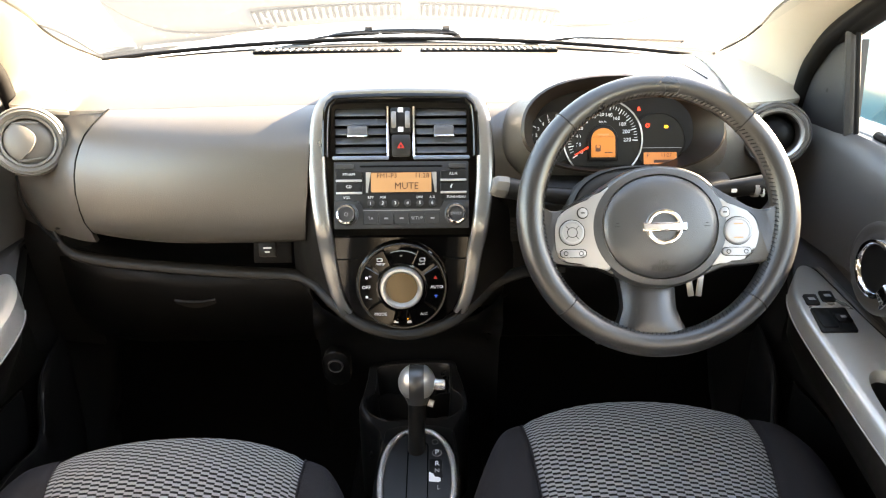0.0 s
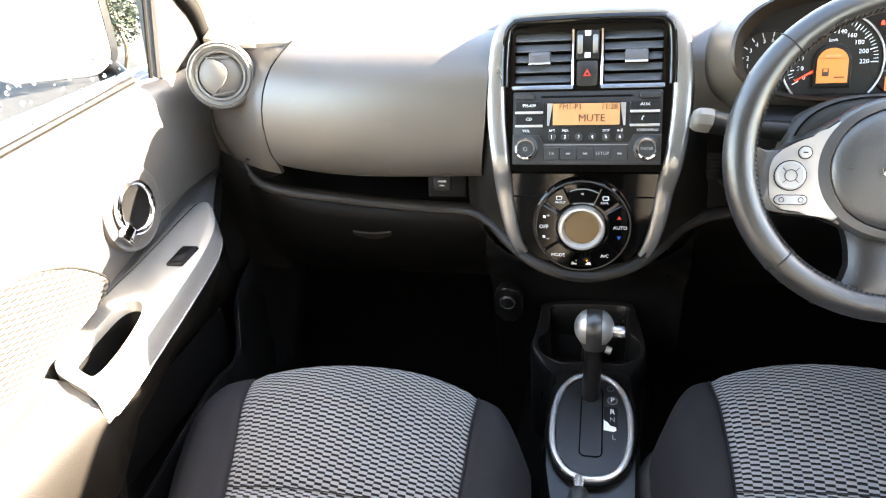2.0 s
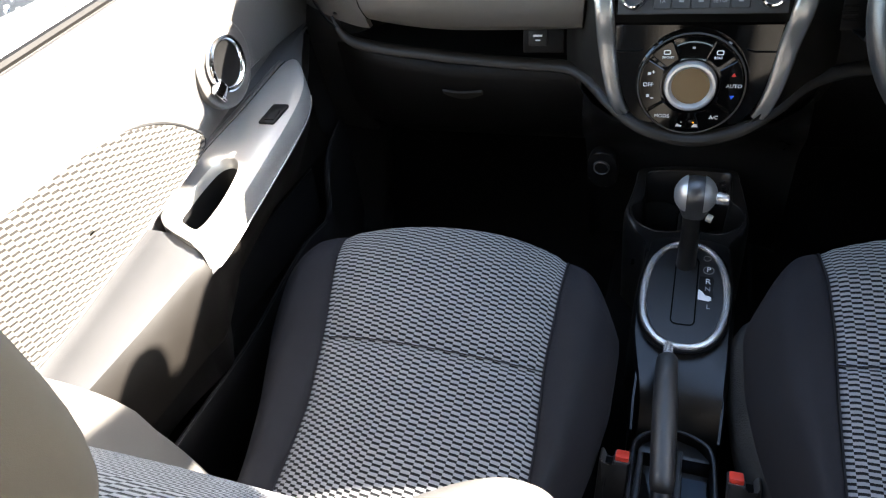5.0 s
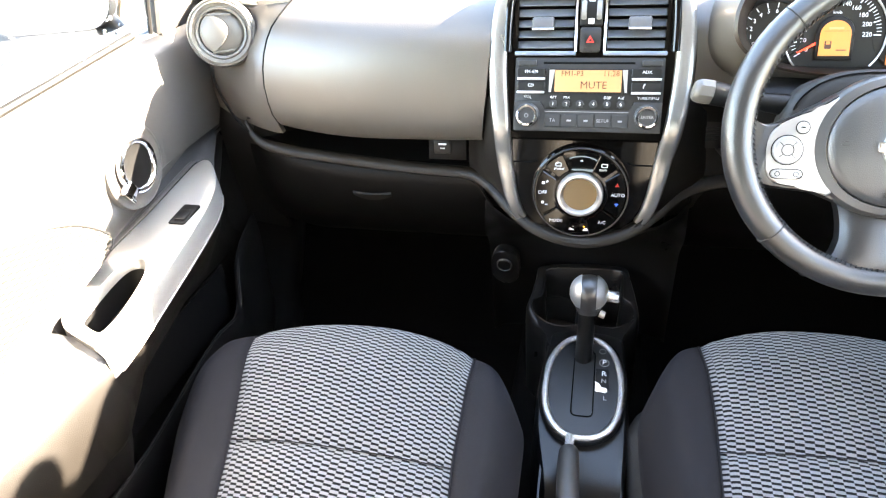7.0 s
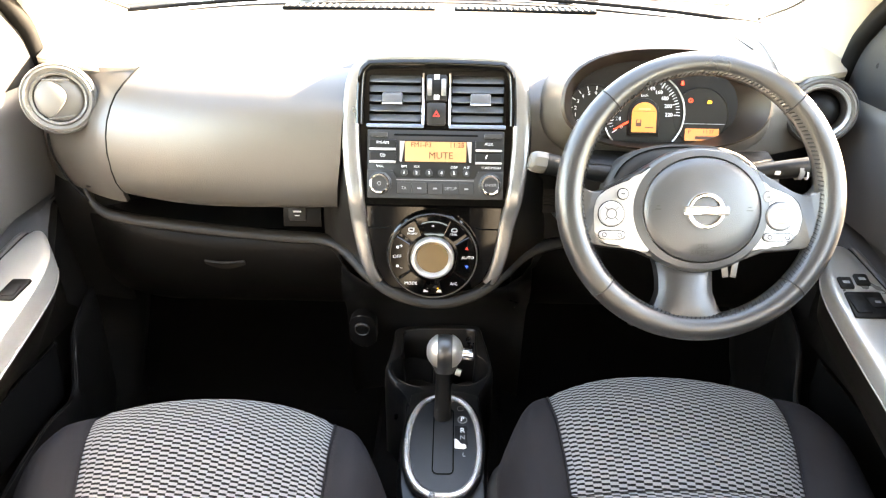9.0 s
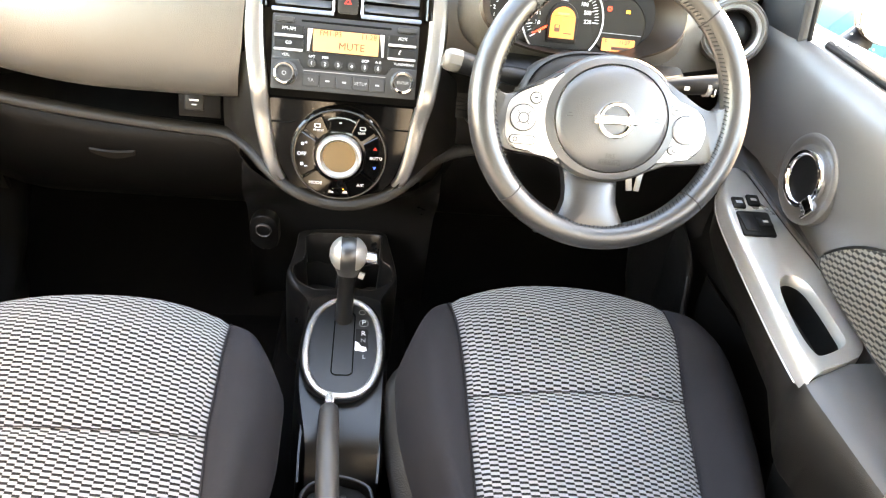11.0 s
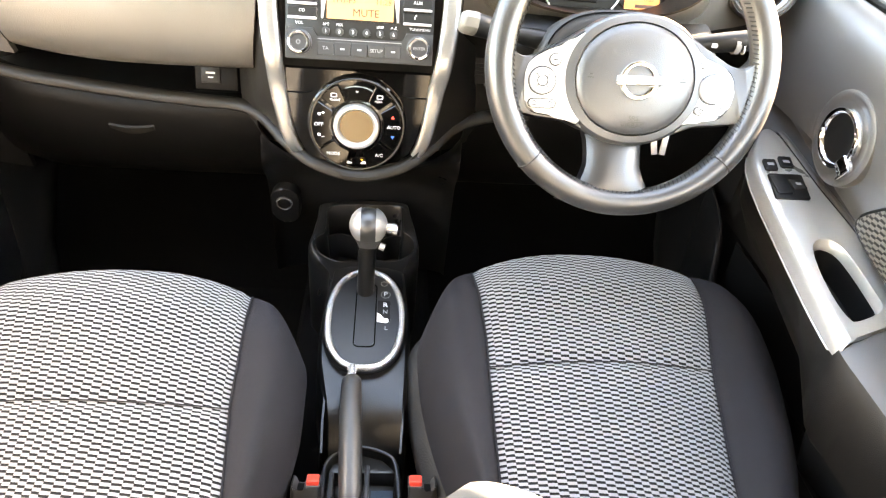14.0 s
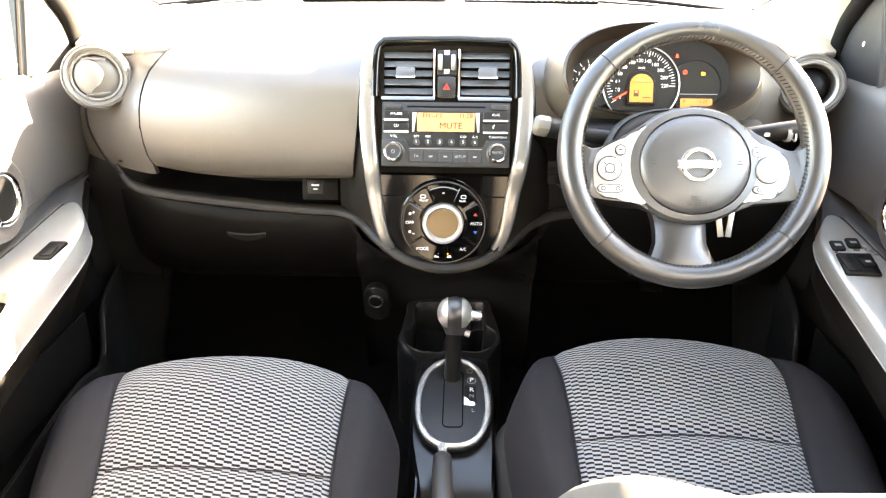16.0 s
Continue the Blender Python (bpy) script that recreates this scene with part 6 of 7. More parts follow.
# ---- floor console ----
def floor_console():
    X = 0.018
    c = thing("floor_console", (X, 0.8, 0.28), "black floor console with cup holders and oval shift plate", "console")
    # cross sections from the dash back to the tray: y, half width, top height
    secs = [(1.02, 0.060, 0.540), (0.985, 0.0625, 0.553), (0.95, 0.065, 0.552), (0.91, 0.069, 0.547), (0.86, 0.071, 0.540), (0.80, 0.069, 0.530), (0.765, 0.065, 0.520), (0.73, 0.060, 0.505), (0.70, 0.057, 0.488), (0.675, 0.056, 0.462), (0.655, 0.055, 0.438), (0.55, 0.054, 0.432), (0.42, 0.054, 0.43), (0.30, 0.054, 0.43)]
    sec = curve_points([(y, w, z) for y, w, z in secs], 3)
    rows = []
    for y, w, z in sec:
        row = []
        for fx, dz in ((-1.12, -0.24), (-1.06, -0.10), (-1.0, -0.02), (-0.965, -0.006), (-0.90, 0.0), (-0.5, 0.003), (0, 0.004), (0.5, 0.003), (0.90, 0.0), (0.965, -0.006), (1.0, -0.02), (1.06, -0.10), (1.12, -0.24)):
            scoop = 0.012 * (abs(fx) / 0.9) ** 2 * math.exp(-((y - 0.71) / 0.035) ** 2) if abs(fx) < 0.95 else 0.0
            row.append((X + fx * w + 0.008 * max(0, min(1, (0.80 - y) / 0.1)), y, z + dz + scoop))
        rows.append(row)
    part("console_body", skin(bmesh.new(), rows), CONSOLE, c)
    # cup holder: flared shoulders round a recess with two wells
    shoulder = curve_points([(0.014, 0.945, 0), (-0.040, 0.950, 0), (-0.050, 0.975, 0), (-0.066, 1.0, 0), (-0.085, 1.028, 0), (-0.090, 1.045, 0), (-0.084, 1.072, 0), (-0.079, 1.101, 0), (-0.070, 1.128, 0), (0.004, 1.142, 0), (0.077, 1.138, 0), (0.088, 1.115, 0), (0.097, 1.085, 0), (0.1045, 1.050, 0), (0.102, 1.028, 0), (0.088, 1.0, 0), (0.076, 0.975, 0), (0.070, 0.950, 0)], 3, closed=True)
    well = curve_points([(0.014, 1.013, 0), (-0.012, 1.007, 0), (-0.035, 1.006, 0), (-0.055, 1.014, 0), (-0.070, 1.026, 0), (-0.078, 1.042, 0), (-0.076, 1.056, 0), (-0.062, 1.068, 0), (-0.060, 1.095, 0), (-0.057, 1.116, 0), (0.010, 1.123, 0), (0.068, 1.122, 0), (0.074, 1.100, 0), (0.076, 1.074, 0), (0.090, 1.062, 0), (0.098, 1.045, 0), (0.088, 1.026, 0), (0.060, 1.010, 0)], 3, closed=True)
    def rise(y):
        return 0.552 + 0.045 * max(0.0, min(1.0, (y - 1.0) / 0.12)) ** 1.3
    def ring_of(pts, dz, f=1.0):
        return [(0.010 + (p.x - 0.010) * f, 1.05 + (p.y - 1.05) * f, rise(p.y) + dz) for p in pts]
    rows = [[(p.x, p.y, 0.30) for p in shoulder], ring_of(shoulder, -0.03, 1.01), ring_of(shoulder, -0.008), ring_of(shoulder, 0.0, 0.965), [(0.5 * (p.x + q.x), 0.5 * (p.y + q.y), rise(0.5 * (p.y + q.y)) + 0.0015) for p, q in zip(shoulder, well)], ring_of(well, 0.001, 1.03), ring_of(well, -0.003), ring_of(well, -0.03, 0.97), [(0.010 + (p.x - 0.010) * 0.93, 1.05 + (p.y - 1.05) * 0.93, 0.505) for p in well], [(0.010 + (p.x - 0.010) * 0.05, 1.05 + (p.y - 1.05) * 0.05, 0.503) for p in well]]
    hold = part("cup_holder", skin(bmesh.new(), rows, close_v=True), CONSOLE, c, "twin cup holder with flared shoulders")
    part("well_rim", tube(bmesh.new(), [(p[0], p[1], p[2] + 0.0005) for p in ring_of(well, 0.0, 1.005)], 0.0014, 6, closed=True), CONSOLE, hold)
    part("well_divider", box(bmesh.new(), (0.030, 0.075, 0.045), at(0.012, 1.045, 0.525), 0.008, 3), CONSOLE, hold)
    for x0, x1 in ((-0.078, -0.005), (0.030, 0.094)):
        arc = curve_points([(x0, 1.056, 0.556), (x0 + 0.25 * (x1 - x0), 1.078, 0.556), (x0 + 0.55 * (x1 - x0), 1.086, 0.556), (x1, 1.076, 0.556)], 4)
        part("well_wall", solid_skin(bmesh.new(), [[(p.x, p.y, p.z), (p.x, p.y, p.z - 0.05)] for p in arc], 0.003, (0, 1, 0)), CONSOLE, hold)
    # oval shift plate with bright ring
    om = frame_at((X, 0.866, 0.5485), (1, 0, 0), (0, 0.99, 0.14))
    def oval(a, b, n=56):
        return [(math.copysign(abs(math.cos(2 * math.pi * k / n)) ** 0.85, math.cos(2 * math.pi * k / n)) * a * (1.0 - 0.04 * math.sin(2 * math.pi * k / n)), math.copysign(abs(math.sin(2 * math.pi * k / n)) ** 0.85, math.sin(2 * math.pi * k / n)) * b) for k in range(n)]
    ring = oval(0.0572, 0.0975)
    part("plate_ring", tube(bmesh.new(), [om @ Vector((x, y, 0.004)) for x, y in ring], 0.0050, 12, closed=True), PLATE_RING, c, "bright satin ring round the shift plate")
    part("ring_groove", tube(bmesh.new(), [om @ Vector((x, y, 0.0005)) for x, y in oval(0.0640, 0.1050)], 0.0022, 8, closed=True), DEEP, c)
    p = part("shift_plate", prism(bmesh.new(), oval(0.0515, 0.0915), 0.012, om @ at(0, 0, 0.0045), 0.004, 3), PLATE, c, "dark oval shift plate")
    sl = round_rect(0.029, 0.126, 0.007, 4, 0.0, 0.005)
    part("slot_frame", annulus(bmesh.new(), round_rect(0.034, 0.131, 0.009, 4, 0.0, 0.005), round_rect(0.0295, 0.1265, 0.007, 4, 0.0, 0.005), 0.002, om @ at(0, 0, 0.0052)), DEEP, p)
    part("slot_blind", prism(bmesh.new(), sl, 0.001, om @ at(0, 0, 0.0050)), PLATE, p)
    lab = 0.0305
    part("round_mark", annulus(bmesh.new(), circle(0.0055, 20, lab - 0.003, 0.071), circle(0.0046, 20, lab - 0.003, 0.071), 0.0005, om @ at(0, 0, 0.0052)), GREY_PLASTIC, p)
    part("round_mark", annulus(bmesh.new(), circle(0.0078, 20, lab, 0.0473), circle(0.0068, 20, lab, 0.0473), 0.0005, om @ at(0, 0, 0.0052)), GREY_PLASTIC, p)
    part("gate_inlay", prism(bmesh.new(), [(lab - 0.012, 0.034), (lab + 0.006, 0.034), (lab + 0.0085, 0.028), (lab + 0.007, 0.010), (lab + 0.009, -0.004), (lab + 0.006, -0.012), (lab - 0.012, -0.010)][::-1], 0.0006, om @ at(0, 0, 0.0051)), BLACK, p)
    part("gate_inlay", prism(bmesh.new(), [(lab - 0.0125, 0.008), (lab - 0.0065, 0.004), (lab - 0.003, -0.002), (lab + 0.004, -0.0045), (lab + 0.006, -0.010), (lab + 0.002, -0.0125), (lab - 0.0125, -0.0105)][::-1], 0.0006, om @ at(0, 0, 0.0056)), WHITE_INK, p)
    for t, y in (("P", 0.0473), ("R", 0.0240), ("N", 0.0095), ("D", -0.0075), ("L", -0.0235)):
        words(t, 0.0095 if t in "PR" else 0.008, om @ at(lab + (0.002 if t in "DL" else 0), y, 0.0060), WHITE_INK if t in "PRD" else GREY_INK, p)
    # open tray behind, with raised wall, beside the brake lever
    wall = curve_points([(-0.024, 0.34, 0), (-0.025, 0.50, 0), (-0.027, 0.60, 0), (-0.0275, 0.638, 0), (-0.022, 0.656, 0), (-0.008, 0.668, 0), (0.024, 0.677, 0), (0.058, 0.666, 0), (0.071, 0.648, 0), (0.076, 0.60, 0), (0.080, 0.50, 0), (0.082, 0.34, 0)], 5)
    rows = []
    for dx, z in ((1.10, 0.41), (1.07, 0.462), (1.03, 0.475), (0.98, 0.477), (0.94, 0.472), (0.93, 0.43)):
        rows.append([(0.026 + (p.x - 0.026) * dx, 0.50 + (p.y - 0.50) * (1 + (dx - 1) * 0.35), z) for p in wall])
    part("tray_wall", skin(bmesh.new(), rows), CONSOLE, c, "raised wall round the open tray")
    bm = bmesh.new()
    prism(bm, [(-0.022, 0.640), (-0.016, 0.655), (0.0, 0.664), (0.024, 0.670), (0.052, 0.662), (0.066, 0.648), (0.070, 0.640)][::-1], 0.03, at(0, 0, 0.467), 0.003)
    part("tray_deck", bm, CONSOLE, c)
    part("tray_rail", box(bmesh.new(), (0.007, 0.31, 0.04), at(0.0315, 0.495, 0.452), 0.002), RAIL, c)
    part("tray_side_rail", box(bmesh.new(), (0.007, 0.31, 0.04), at(-0.0165, 0.485, 0.450), 0.002), RAIL, c)
    # coin tray and lever well: black floors painted in for their shade
    part("coin_tray", box(bmesh.new(), (0.040, 0.31, 0.004), at(0.055, 0.49, 0.4345), 0), DEEP, c, "coin tray floor, blackened for the well's shade")
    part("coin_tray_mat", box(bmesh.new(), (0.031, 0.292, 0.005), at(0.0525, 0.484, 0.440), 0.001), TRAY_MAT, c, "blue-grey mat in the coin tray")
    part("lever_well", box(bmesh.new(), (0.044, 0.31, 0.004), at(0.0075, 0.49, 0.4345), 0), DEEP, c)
    part("well_floor", box(bmesh.new(), (0.034, 0.16, 0.006), at(0.0085, 0.430, 0.441), 0.002), RAIL, c, "grey floor behind the brake lever")
    rim = [(0.026 + (p.x - 0.026) * 0.97, 0.50 + (p.y - 0.50) * 0.99, 0.4772) for p in wall]
    part("tray_rim", tube(bmesh.new(), rim, 0.0022, 8), RAIL, c, "lighter satin rim of the tray")
    for x, dx in ((-0.031, -0.002), (0.0745, 0.002)):
        rows = [[(x, 0.776, 0.513), (x + dx, 0.74, 0.507), (x + dx, 0.70, 0.498), (x, 0.66, 0.484)], [(x + dx * 2, 0.776, 0.44), (x + dx * 3, 0.74, 0.42), (x + dx * 3, 0.70, 0.42), (x + dx * 2, 0.66, 0.42)]]
        part("side_rib", solid_skin(bmesh.new(), rows, 0.003, (1 if dx > 0 else -1, 0, 0)), CONSOLE, c)


floor_console()


def gear_lever():
    g = thing("gear_lever", (0.016, 0.925, 0.55), "automatic gear lever with black and silver ball knob", "gear lever")
    up = Vector((0.004, 0.02, 0.14)).normalized()
    base = Vector((0.015, 0.918, 0.545))
    part("shaft", tube(bmesh.new(), [base, base + up * 0.07, base + up * 0.10, base + up * 0.115], [0.0145, 0.0135, 0.0145, 0.017], 18), BLACK, g)
    c = Vector((0.018, 0.935, 0.6785))
    k = part("knob", revolve(bmesh.new(), [(0.012, -0.045), (0.0155, -0.038), (0.019, -0.028), (0.0245, -0.016), (0.0278, 0.0), (0.0257, 0.0106), (0.0197, 0.0197), (0.0106, 0.0257), (0, 0.0278)], at(*c), 36), LEATHER, g, "black ball knob")
    for sg in (-1, 1):
        rows = []
        for i in range(7):
            rows.append([c + Vector((sg * 0.0296 * math.cos(radians(67 * i / 6)), 0.0296 * math.sin(radians(67 * i / 6)) * math.cos(b), 0.0296 * math.sin(radians(67 * i / 6)) * math.sin(b))) for b in [2 * math.pi * q / 24 for q in range(24)]])
        part("knob_cheek", skin(bmesh.new(), rows[1:], close_v=True, cap=True), SILVER, k, "satin silver cheek of the knob")
    part("release_button", tube(bmesh.new(), [c + Vector((0.024, -0.002, -0.002)), c + Vector((0.0425, -0.004, -0.003)), c + Vector((0.0445, -0.004, -0.003))], [0.0088, 0.0088, 0.0074], 18), PLATE_RING, k, "bright release button")
    part("lower_button", tube(bmesh.new(), [c + Vector((0.018, -0.006, -0.034)), c + Vector((0.026, -0.008, -0.036))], 0.006, 10), SILVER, k)


gear_lever()


def hand_brake():
    h = thing("hand_brake", (0.01, 0.6, 0.45), "black hand brake lever with chrome button", "hand brake")
    pts = curve_points([(0.004, 0.746, 0.534), (0.006, 0.69, 0.530), (0.010, 0.62, 0.521), (0.013, 0.56, 0.508), (0.015, 0.50, 0.485), (0.016, 0.45, 0.46)], 5)
    # grip: blunt chamfered nose, slight swell, round heel
    line = [Vector((0.0038, 0.7490, 0.5342))] + [Vector(p) for p in pts[:15]]
    end, d = line[-1], (line[-1] - line[-2]).normalized()
    line += [end + d * 0.006, end + d * 0.011, end + d * 0.0145, end + d * 0.016]
    rad = [0.0118, 0.0138] + [0.0146 + 0.0010 * math.sin(math.pi * k / 13) for k in range(14)] + [0.0142, 0.0120, 0.0085, 0.004]
    grip = part("grip", tube(bmesh.new(), line, rad, 22, flat=1.15), SATIN, h, "satin dark grey grip")
    part("nose_ring", tube(bmesh.new(), [(0.0038, 0.7480, 0.5345), (0.0037, 0.7515, 0.5350)], [0.0100, 0.0094], 20), BLACK, grip)
    part("lever", tube(bmesh.new(), [Vector(p) + Vector((0, 0, -0.006)) for p in pts[12:24]], [0.0125] * 9 + [0.012, 0.011, 0.009], 18, flat=0.9), BLACK, h)
    part("button", tube(bmesh.new(), [(0.0037, 0.745, 0.5355), (0.0034, 0.7695, 0.5395), (0.0034, 0.7712, 0.5397)], [0.0070, 0.0070, 0.0058], 20), PLATE_RING, h, "chrome push button")


hand_brake()


def pedals():
    for x, y, z, w, h, tilt, nm in ((0.335, 1.32, 0.585, 0.090, 0.058, 52, "brake_pedal"), (0.455, 1.335, 0.572, 0.052, 0.090, 58, "accelerator_pedal")):
        p = thing(nm, (x, y, z - 0.05), "black rubber " + nm.replace("_", " ") + " in the dark footwell", "pedal")
        m = at(x, y, z) @ pose(0, 0, 0, tilt)
        part("pad", prism(bmesh.new(), round_rect(w, h, 0.010), 0.012, m, 0.003), RUBBER, p)
        for k in range(6):
            f = -0.40 + 0.16 * k
            if nm == "brake_pedal":
                part("rib", box(bmesh.new(), (0.005, h * 0.80, 0.004), m @ at(w * f, 0, 0.002) @ pose(0, 0, 0, 0, 0, -20), 0.001), RUBBER, p)
            else:
                part("rib", box(bmesh.new(), (0.004, h * 0.85, 0.004), m @ at(w * f, 0, 0.002), 0.001), RUBBER, p)
        part("arm", tube(bmesh.new(), [(x, y + 0.012, z), (x, y + 0.07, z + 0.08), (x, y + 0.09, z + 0.25)], 0.009, 8), RUBBER, p)


pedals()


# ---- doors ----
def front_door(s):
    d = thing("front_door", (s * 0.72, 0.65, 0.3), ("driver's" if s > 0 else "passenger") + " front door card in grey plastic with silver armrest", "car door", "front doors")
    def prof(y):
        """Inner face of the door card, from the window line down: distance from the middle, height."""
        a = arm_z(y)
        inn = lerp_list((0.15, 0.40, 0.52, 0.62, 0.70, 0.98, 1.08, 1.2, 1.3), (0.665, 0.642, 0.616, 0.596, 0.590, 0.602, 0.655, 0.705, 0.70), y)
        rear = min(1.0, max(0.0, (0.72 - y) / 0.10))
        top = belt(y)
        dip = 0.065 if 0.67 < y < 0.83 else 0.0
        rec = 0.010 * max(0.0, min(1.0, (y - 0.640) / 0.010, (1.055 - y) / 0.030))
        return [(0.738, top - 0.012), (0.733, top), (0.720, top + 0.002), (0.704, top - 0.008), (0.692, top - 0.028), (0.686, top - 0.06), (0.685, 0.90), (0.695, 0.84), (0.718, a + 0.028), (0.718, a + 0.013), (0.7115, a + 0.009), (0.693, a + 0.0085 - dip), (inn + 0.020 + rec, a + 0.006 - dip - 0.3 * rec), (inn + 0.007 + 1.1 * rec, a - 0.001 - 0.6 * rec), (inn + rec, a - 0.018), (inn + 0.012 - 0.014 * rear, a - 0.06), (inn + 0.045 - 0.043 * rear, a - 0.12), (0.690 + (inn + 0.012 - 0.690) * rear, 0.60 - 0.02 * rear), (0.694 + (inn + 0.022 - 0.694) * rear, 0.52), (0.690, 0.46), (0.664, 0.38), (0.668, 0.30), (0.68, 0.26)]
    ys = [0.05 + 0.0125 * k for k in range(101)]
    rows = [[(s * x, y, z) for x, z in prof(y)] for y in ys]
    part("door_card", solid_skin(bmesh.new(), [r[:10] for r in rows], 0.02, (s, 0, 0)), DOOR, d, "grained grey plastic door card")
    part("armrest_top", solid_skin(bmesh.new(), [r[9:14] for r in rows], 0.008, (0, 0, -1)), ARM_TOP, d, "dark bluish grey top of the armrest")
    part("armrest_side", solid_skin(bmesh.new(), [r[13:18] for r in rows], 0.012, (s, 0, 0)), DOOR_SIDE_SHADED, d, "armrest side, shade put into its brown colour")
    part("lower_card", solid_skin(bmesh.new(), [r[17:] for r in rows], 0.02, (s, 0, 0)), DOOR_SHADED, d, "lower half of the door card, shade put into its colour")
    part("outer_skin", box(bmesh.new(), (0.03, 1.30, 0.78), at(s * 0.80, 0.66, 0.645), 0.01), CAR_PAINT, d)
    part("belt_seal", tube(bmesh.new(), [(s * 0.741, y, belt(y) + 0.004) for y in (0.05, 0.4, 0.8, 1.06)], 0.007, 8), SEAL, d, "rubber seal along the glass")
    # silver armrest panel with the grip slot
    def am(x, y, lift):
        return Vector((s * x, y, arm_z(y) + lift))
    outer_pts = [(0.5955, 0.636), (0.592, 0.70), (0.593, 0.80), (0.596, 0.90), (0.602, 0.96), (0.616, 1.005), (0.642, 1.045), (0.664, 1.066), (0.678, 1.056), (0.684, 1.015), (0.694, 0.92), (0.708, 0.83), (0.711, 0.75), (0.707, 0.697), (0.699, 0.680), (0.677, 0.664), (0.64, 0.650), (0.605, 0.637)]
    outer = curve_points([(x, y, 0) for x, y in outer_pts], 4, closed=True)
    c0 = Vector((0.655, 0.742, 0))
    rim_pts = [(0.630, 0.788), (0.641, 0.805), (0.657, 0.811), (0.673, 0.799), (0.680, 0.765), (0.683, 0.716), (0.682, 0.697), (0.669, 0.684), (0.641, 0.6725), (0.629, 0.6735), (0.6225, 0.705), (0.6235, 0.751)]
    rim_line = curve_points([(x, y, 0) for x, y in rim_pts], 6, closed=True)
    slot = []
    for p in outer:
        d0 = (p - c0).normalized()
        slot.append(max(rim_line, key=lambda q: (q - c0).normalized().dot(d0)).copy())
    bm = bmesh.new()
    def loop(pts, lift, f=1.0, c=c0):
        return [am(c.x + (p.x - c.x) * f, c.y + (p.y - c.y) * f, lift) for p in pts]
    # the inboard edge rolls over in a wide radius, the other edges are crisp
    def edge_in(k):
        out = []
        for p in outer:
            dx = k * min(1.0, max(0.0, (0.655 - p.x) / 0.05))
            out.append(Vector((p.x + dx, p.y - 0.3 * k * max(0.0, (p.y - 0.98) / 0.08) + (0.38 * dx + 0.0010 if p.y < 0.665 else 0.0), 0)))
        return out
    # a steep side band below the crease; it reaches lower on the passenger's door
    low = -0.0240 if s < 0 else -0.0100
    foot = -0.0022 if s < 0 else 0.0030
    rows = [loop(edge_in(foot + 0.006), low - 0.002), loop(edge_in(foot + 0.0004), low - 0.0018), loop(edge_in(foot), low), loop(edge_in(foot + 0.0045), 0.003), loop(edge_in(foot + 0.0062), 0.0075, 0.999), loop(edge_in(0.0125), 0.0104, 0.997), loop(edge_in(0.020), 0.0114, 0.993)]
    base = [Vector((c0.x + (p.x - c0.x) * 0.993, c0.y + (p.y - c0.y) * 0.993, 0)) for p in edge_in(0.020)]
    for k in (0.2, 0.4, 0.6, 0.8, 0.9):
        rows.append([am(o.x * (1 - k) + q.x * k, o.y * (1 - k) + q.y * k, 0.0114) for o, q in zip(base, slot)])
    rows += [loop(slot, 0.0114, 1.03), loop(slot, 0.0095, 1.0), loop(slot, -0.006, 0.98)]
    skin(bm, rows, close_v=True)
    pan = part("armrest_panel", bm, SILVER, d, "satin silver armrest panel")
    lip = [am(p.x, p.y, low - 0.0022) for p, q in zip(edge_in(foot - 0.0008), outer) if q.x < 0.625 and q.y > 0.6365]
    lip.sort(key=lambda p: p.y)
    part("panel_lip", tube(bmesh.new(), lip, 0.0011, 6), SILVER, pan, "thin bright lower edge of the panel")
    # moulded step between the panel and the door card
    step = sorted([p for p in outer if p.x > 0.676 and p.y > 0.70], key=lambda p: p.y)
    part("step_gap", tube(bmesh.new(), [am(p.x + 0.0026, p.y, 0.0090) for p in step], 0.0015, 6), DEEP, pan)
    part("armrest_step", tube(bmesh.new(), [am(p.x + 0.0105, p.y, 0.0075) for p in step], 0.0068, 10, flat=0.7), DOOR, d, "moulded step beside the armrest panel")
    bm = bmesh.new()
    skin(bm, [loop(slot, -0.003, 0.99), loop(slot, -0.02, 0.96), loop(slot, -0.045, 0.92), loop(slot, -0.046, 0.02)], close_v=True)
    part("grip_slot", bm, BLACK, d, "dark grip slot in the armrest")
    # switches
    def sw(x0, x1, y0, y1, name, nlab="", mat=BLACK, lift=0.015):
        yc = (y0 + y1) / 2
        m = frame_at((s * (x0 + x1) / 2, yc, arm_z(yc) + lift), (s, 0, 0), (0, s * 0.98, s * 0.2)) if s > 0 else frame_at((s * (x0 + x1) / 2, yc, arm_z(yc) + lift), (1, 0, 0), (0, 0.98, 0.2))
        return part(name, prism(bmesh.new(), [(px + 0.008 * py / 0.06, py) for px, py in round_rect(x1 - x0, y1 - y0, 0.003, 3)], 0.006, m, 0.0012), mat, d, nlab), m
    if s > 0:
        for k, (x0, y0) in enumerate(((0.624, 0.952), (0.652, 0.960))):
            q, m = sw(x0, x0 + 0.021, y0, y0 + 0.026, "lock_switch")
            part("mark", box(bmesh.new(), (0.010, 0.006, 0.0004), m @ at(0, 0, 0.0004), 0), GREY_INK, q)
        q, m = sw(0.618, 0.672, 0.888, 0.944, "window_switch", "black electric window switches")
        part("rocker", prism(bmesh.new(), round_rect(0.024, 0.04, 0.003, 3, -0.013, 0), 0.003, m @ at(0, 0, 0.0025), 0.001), BLACK, q)
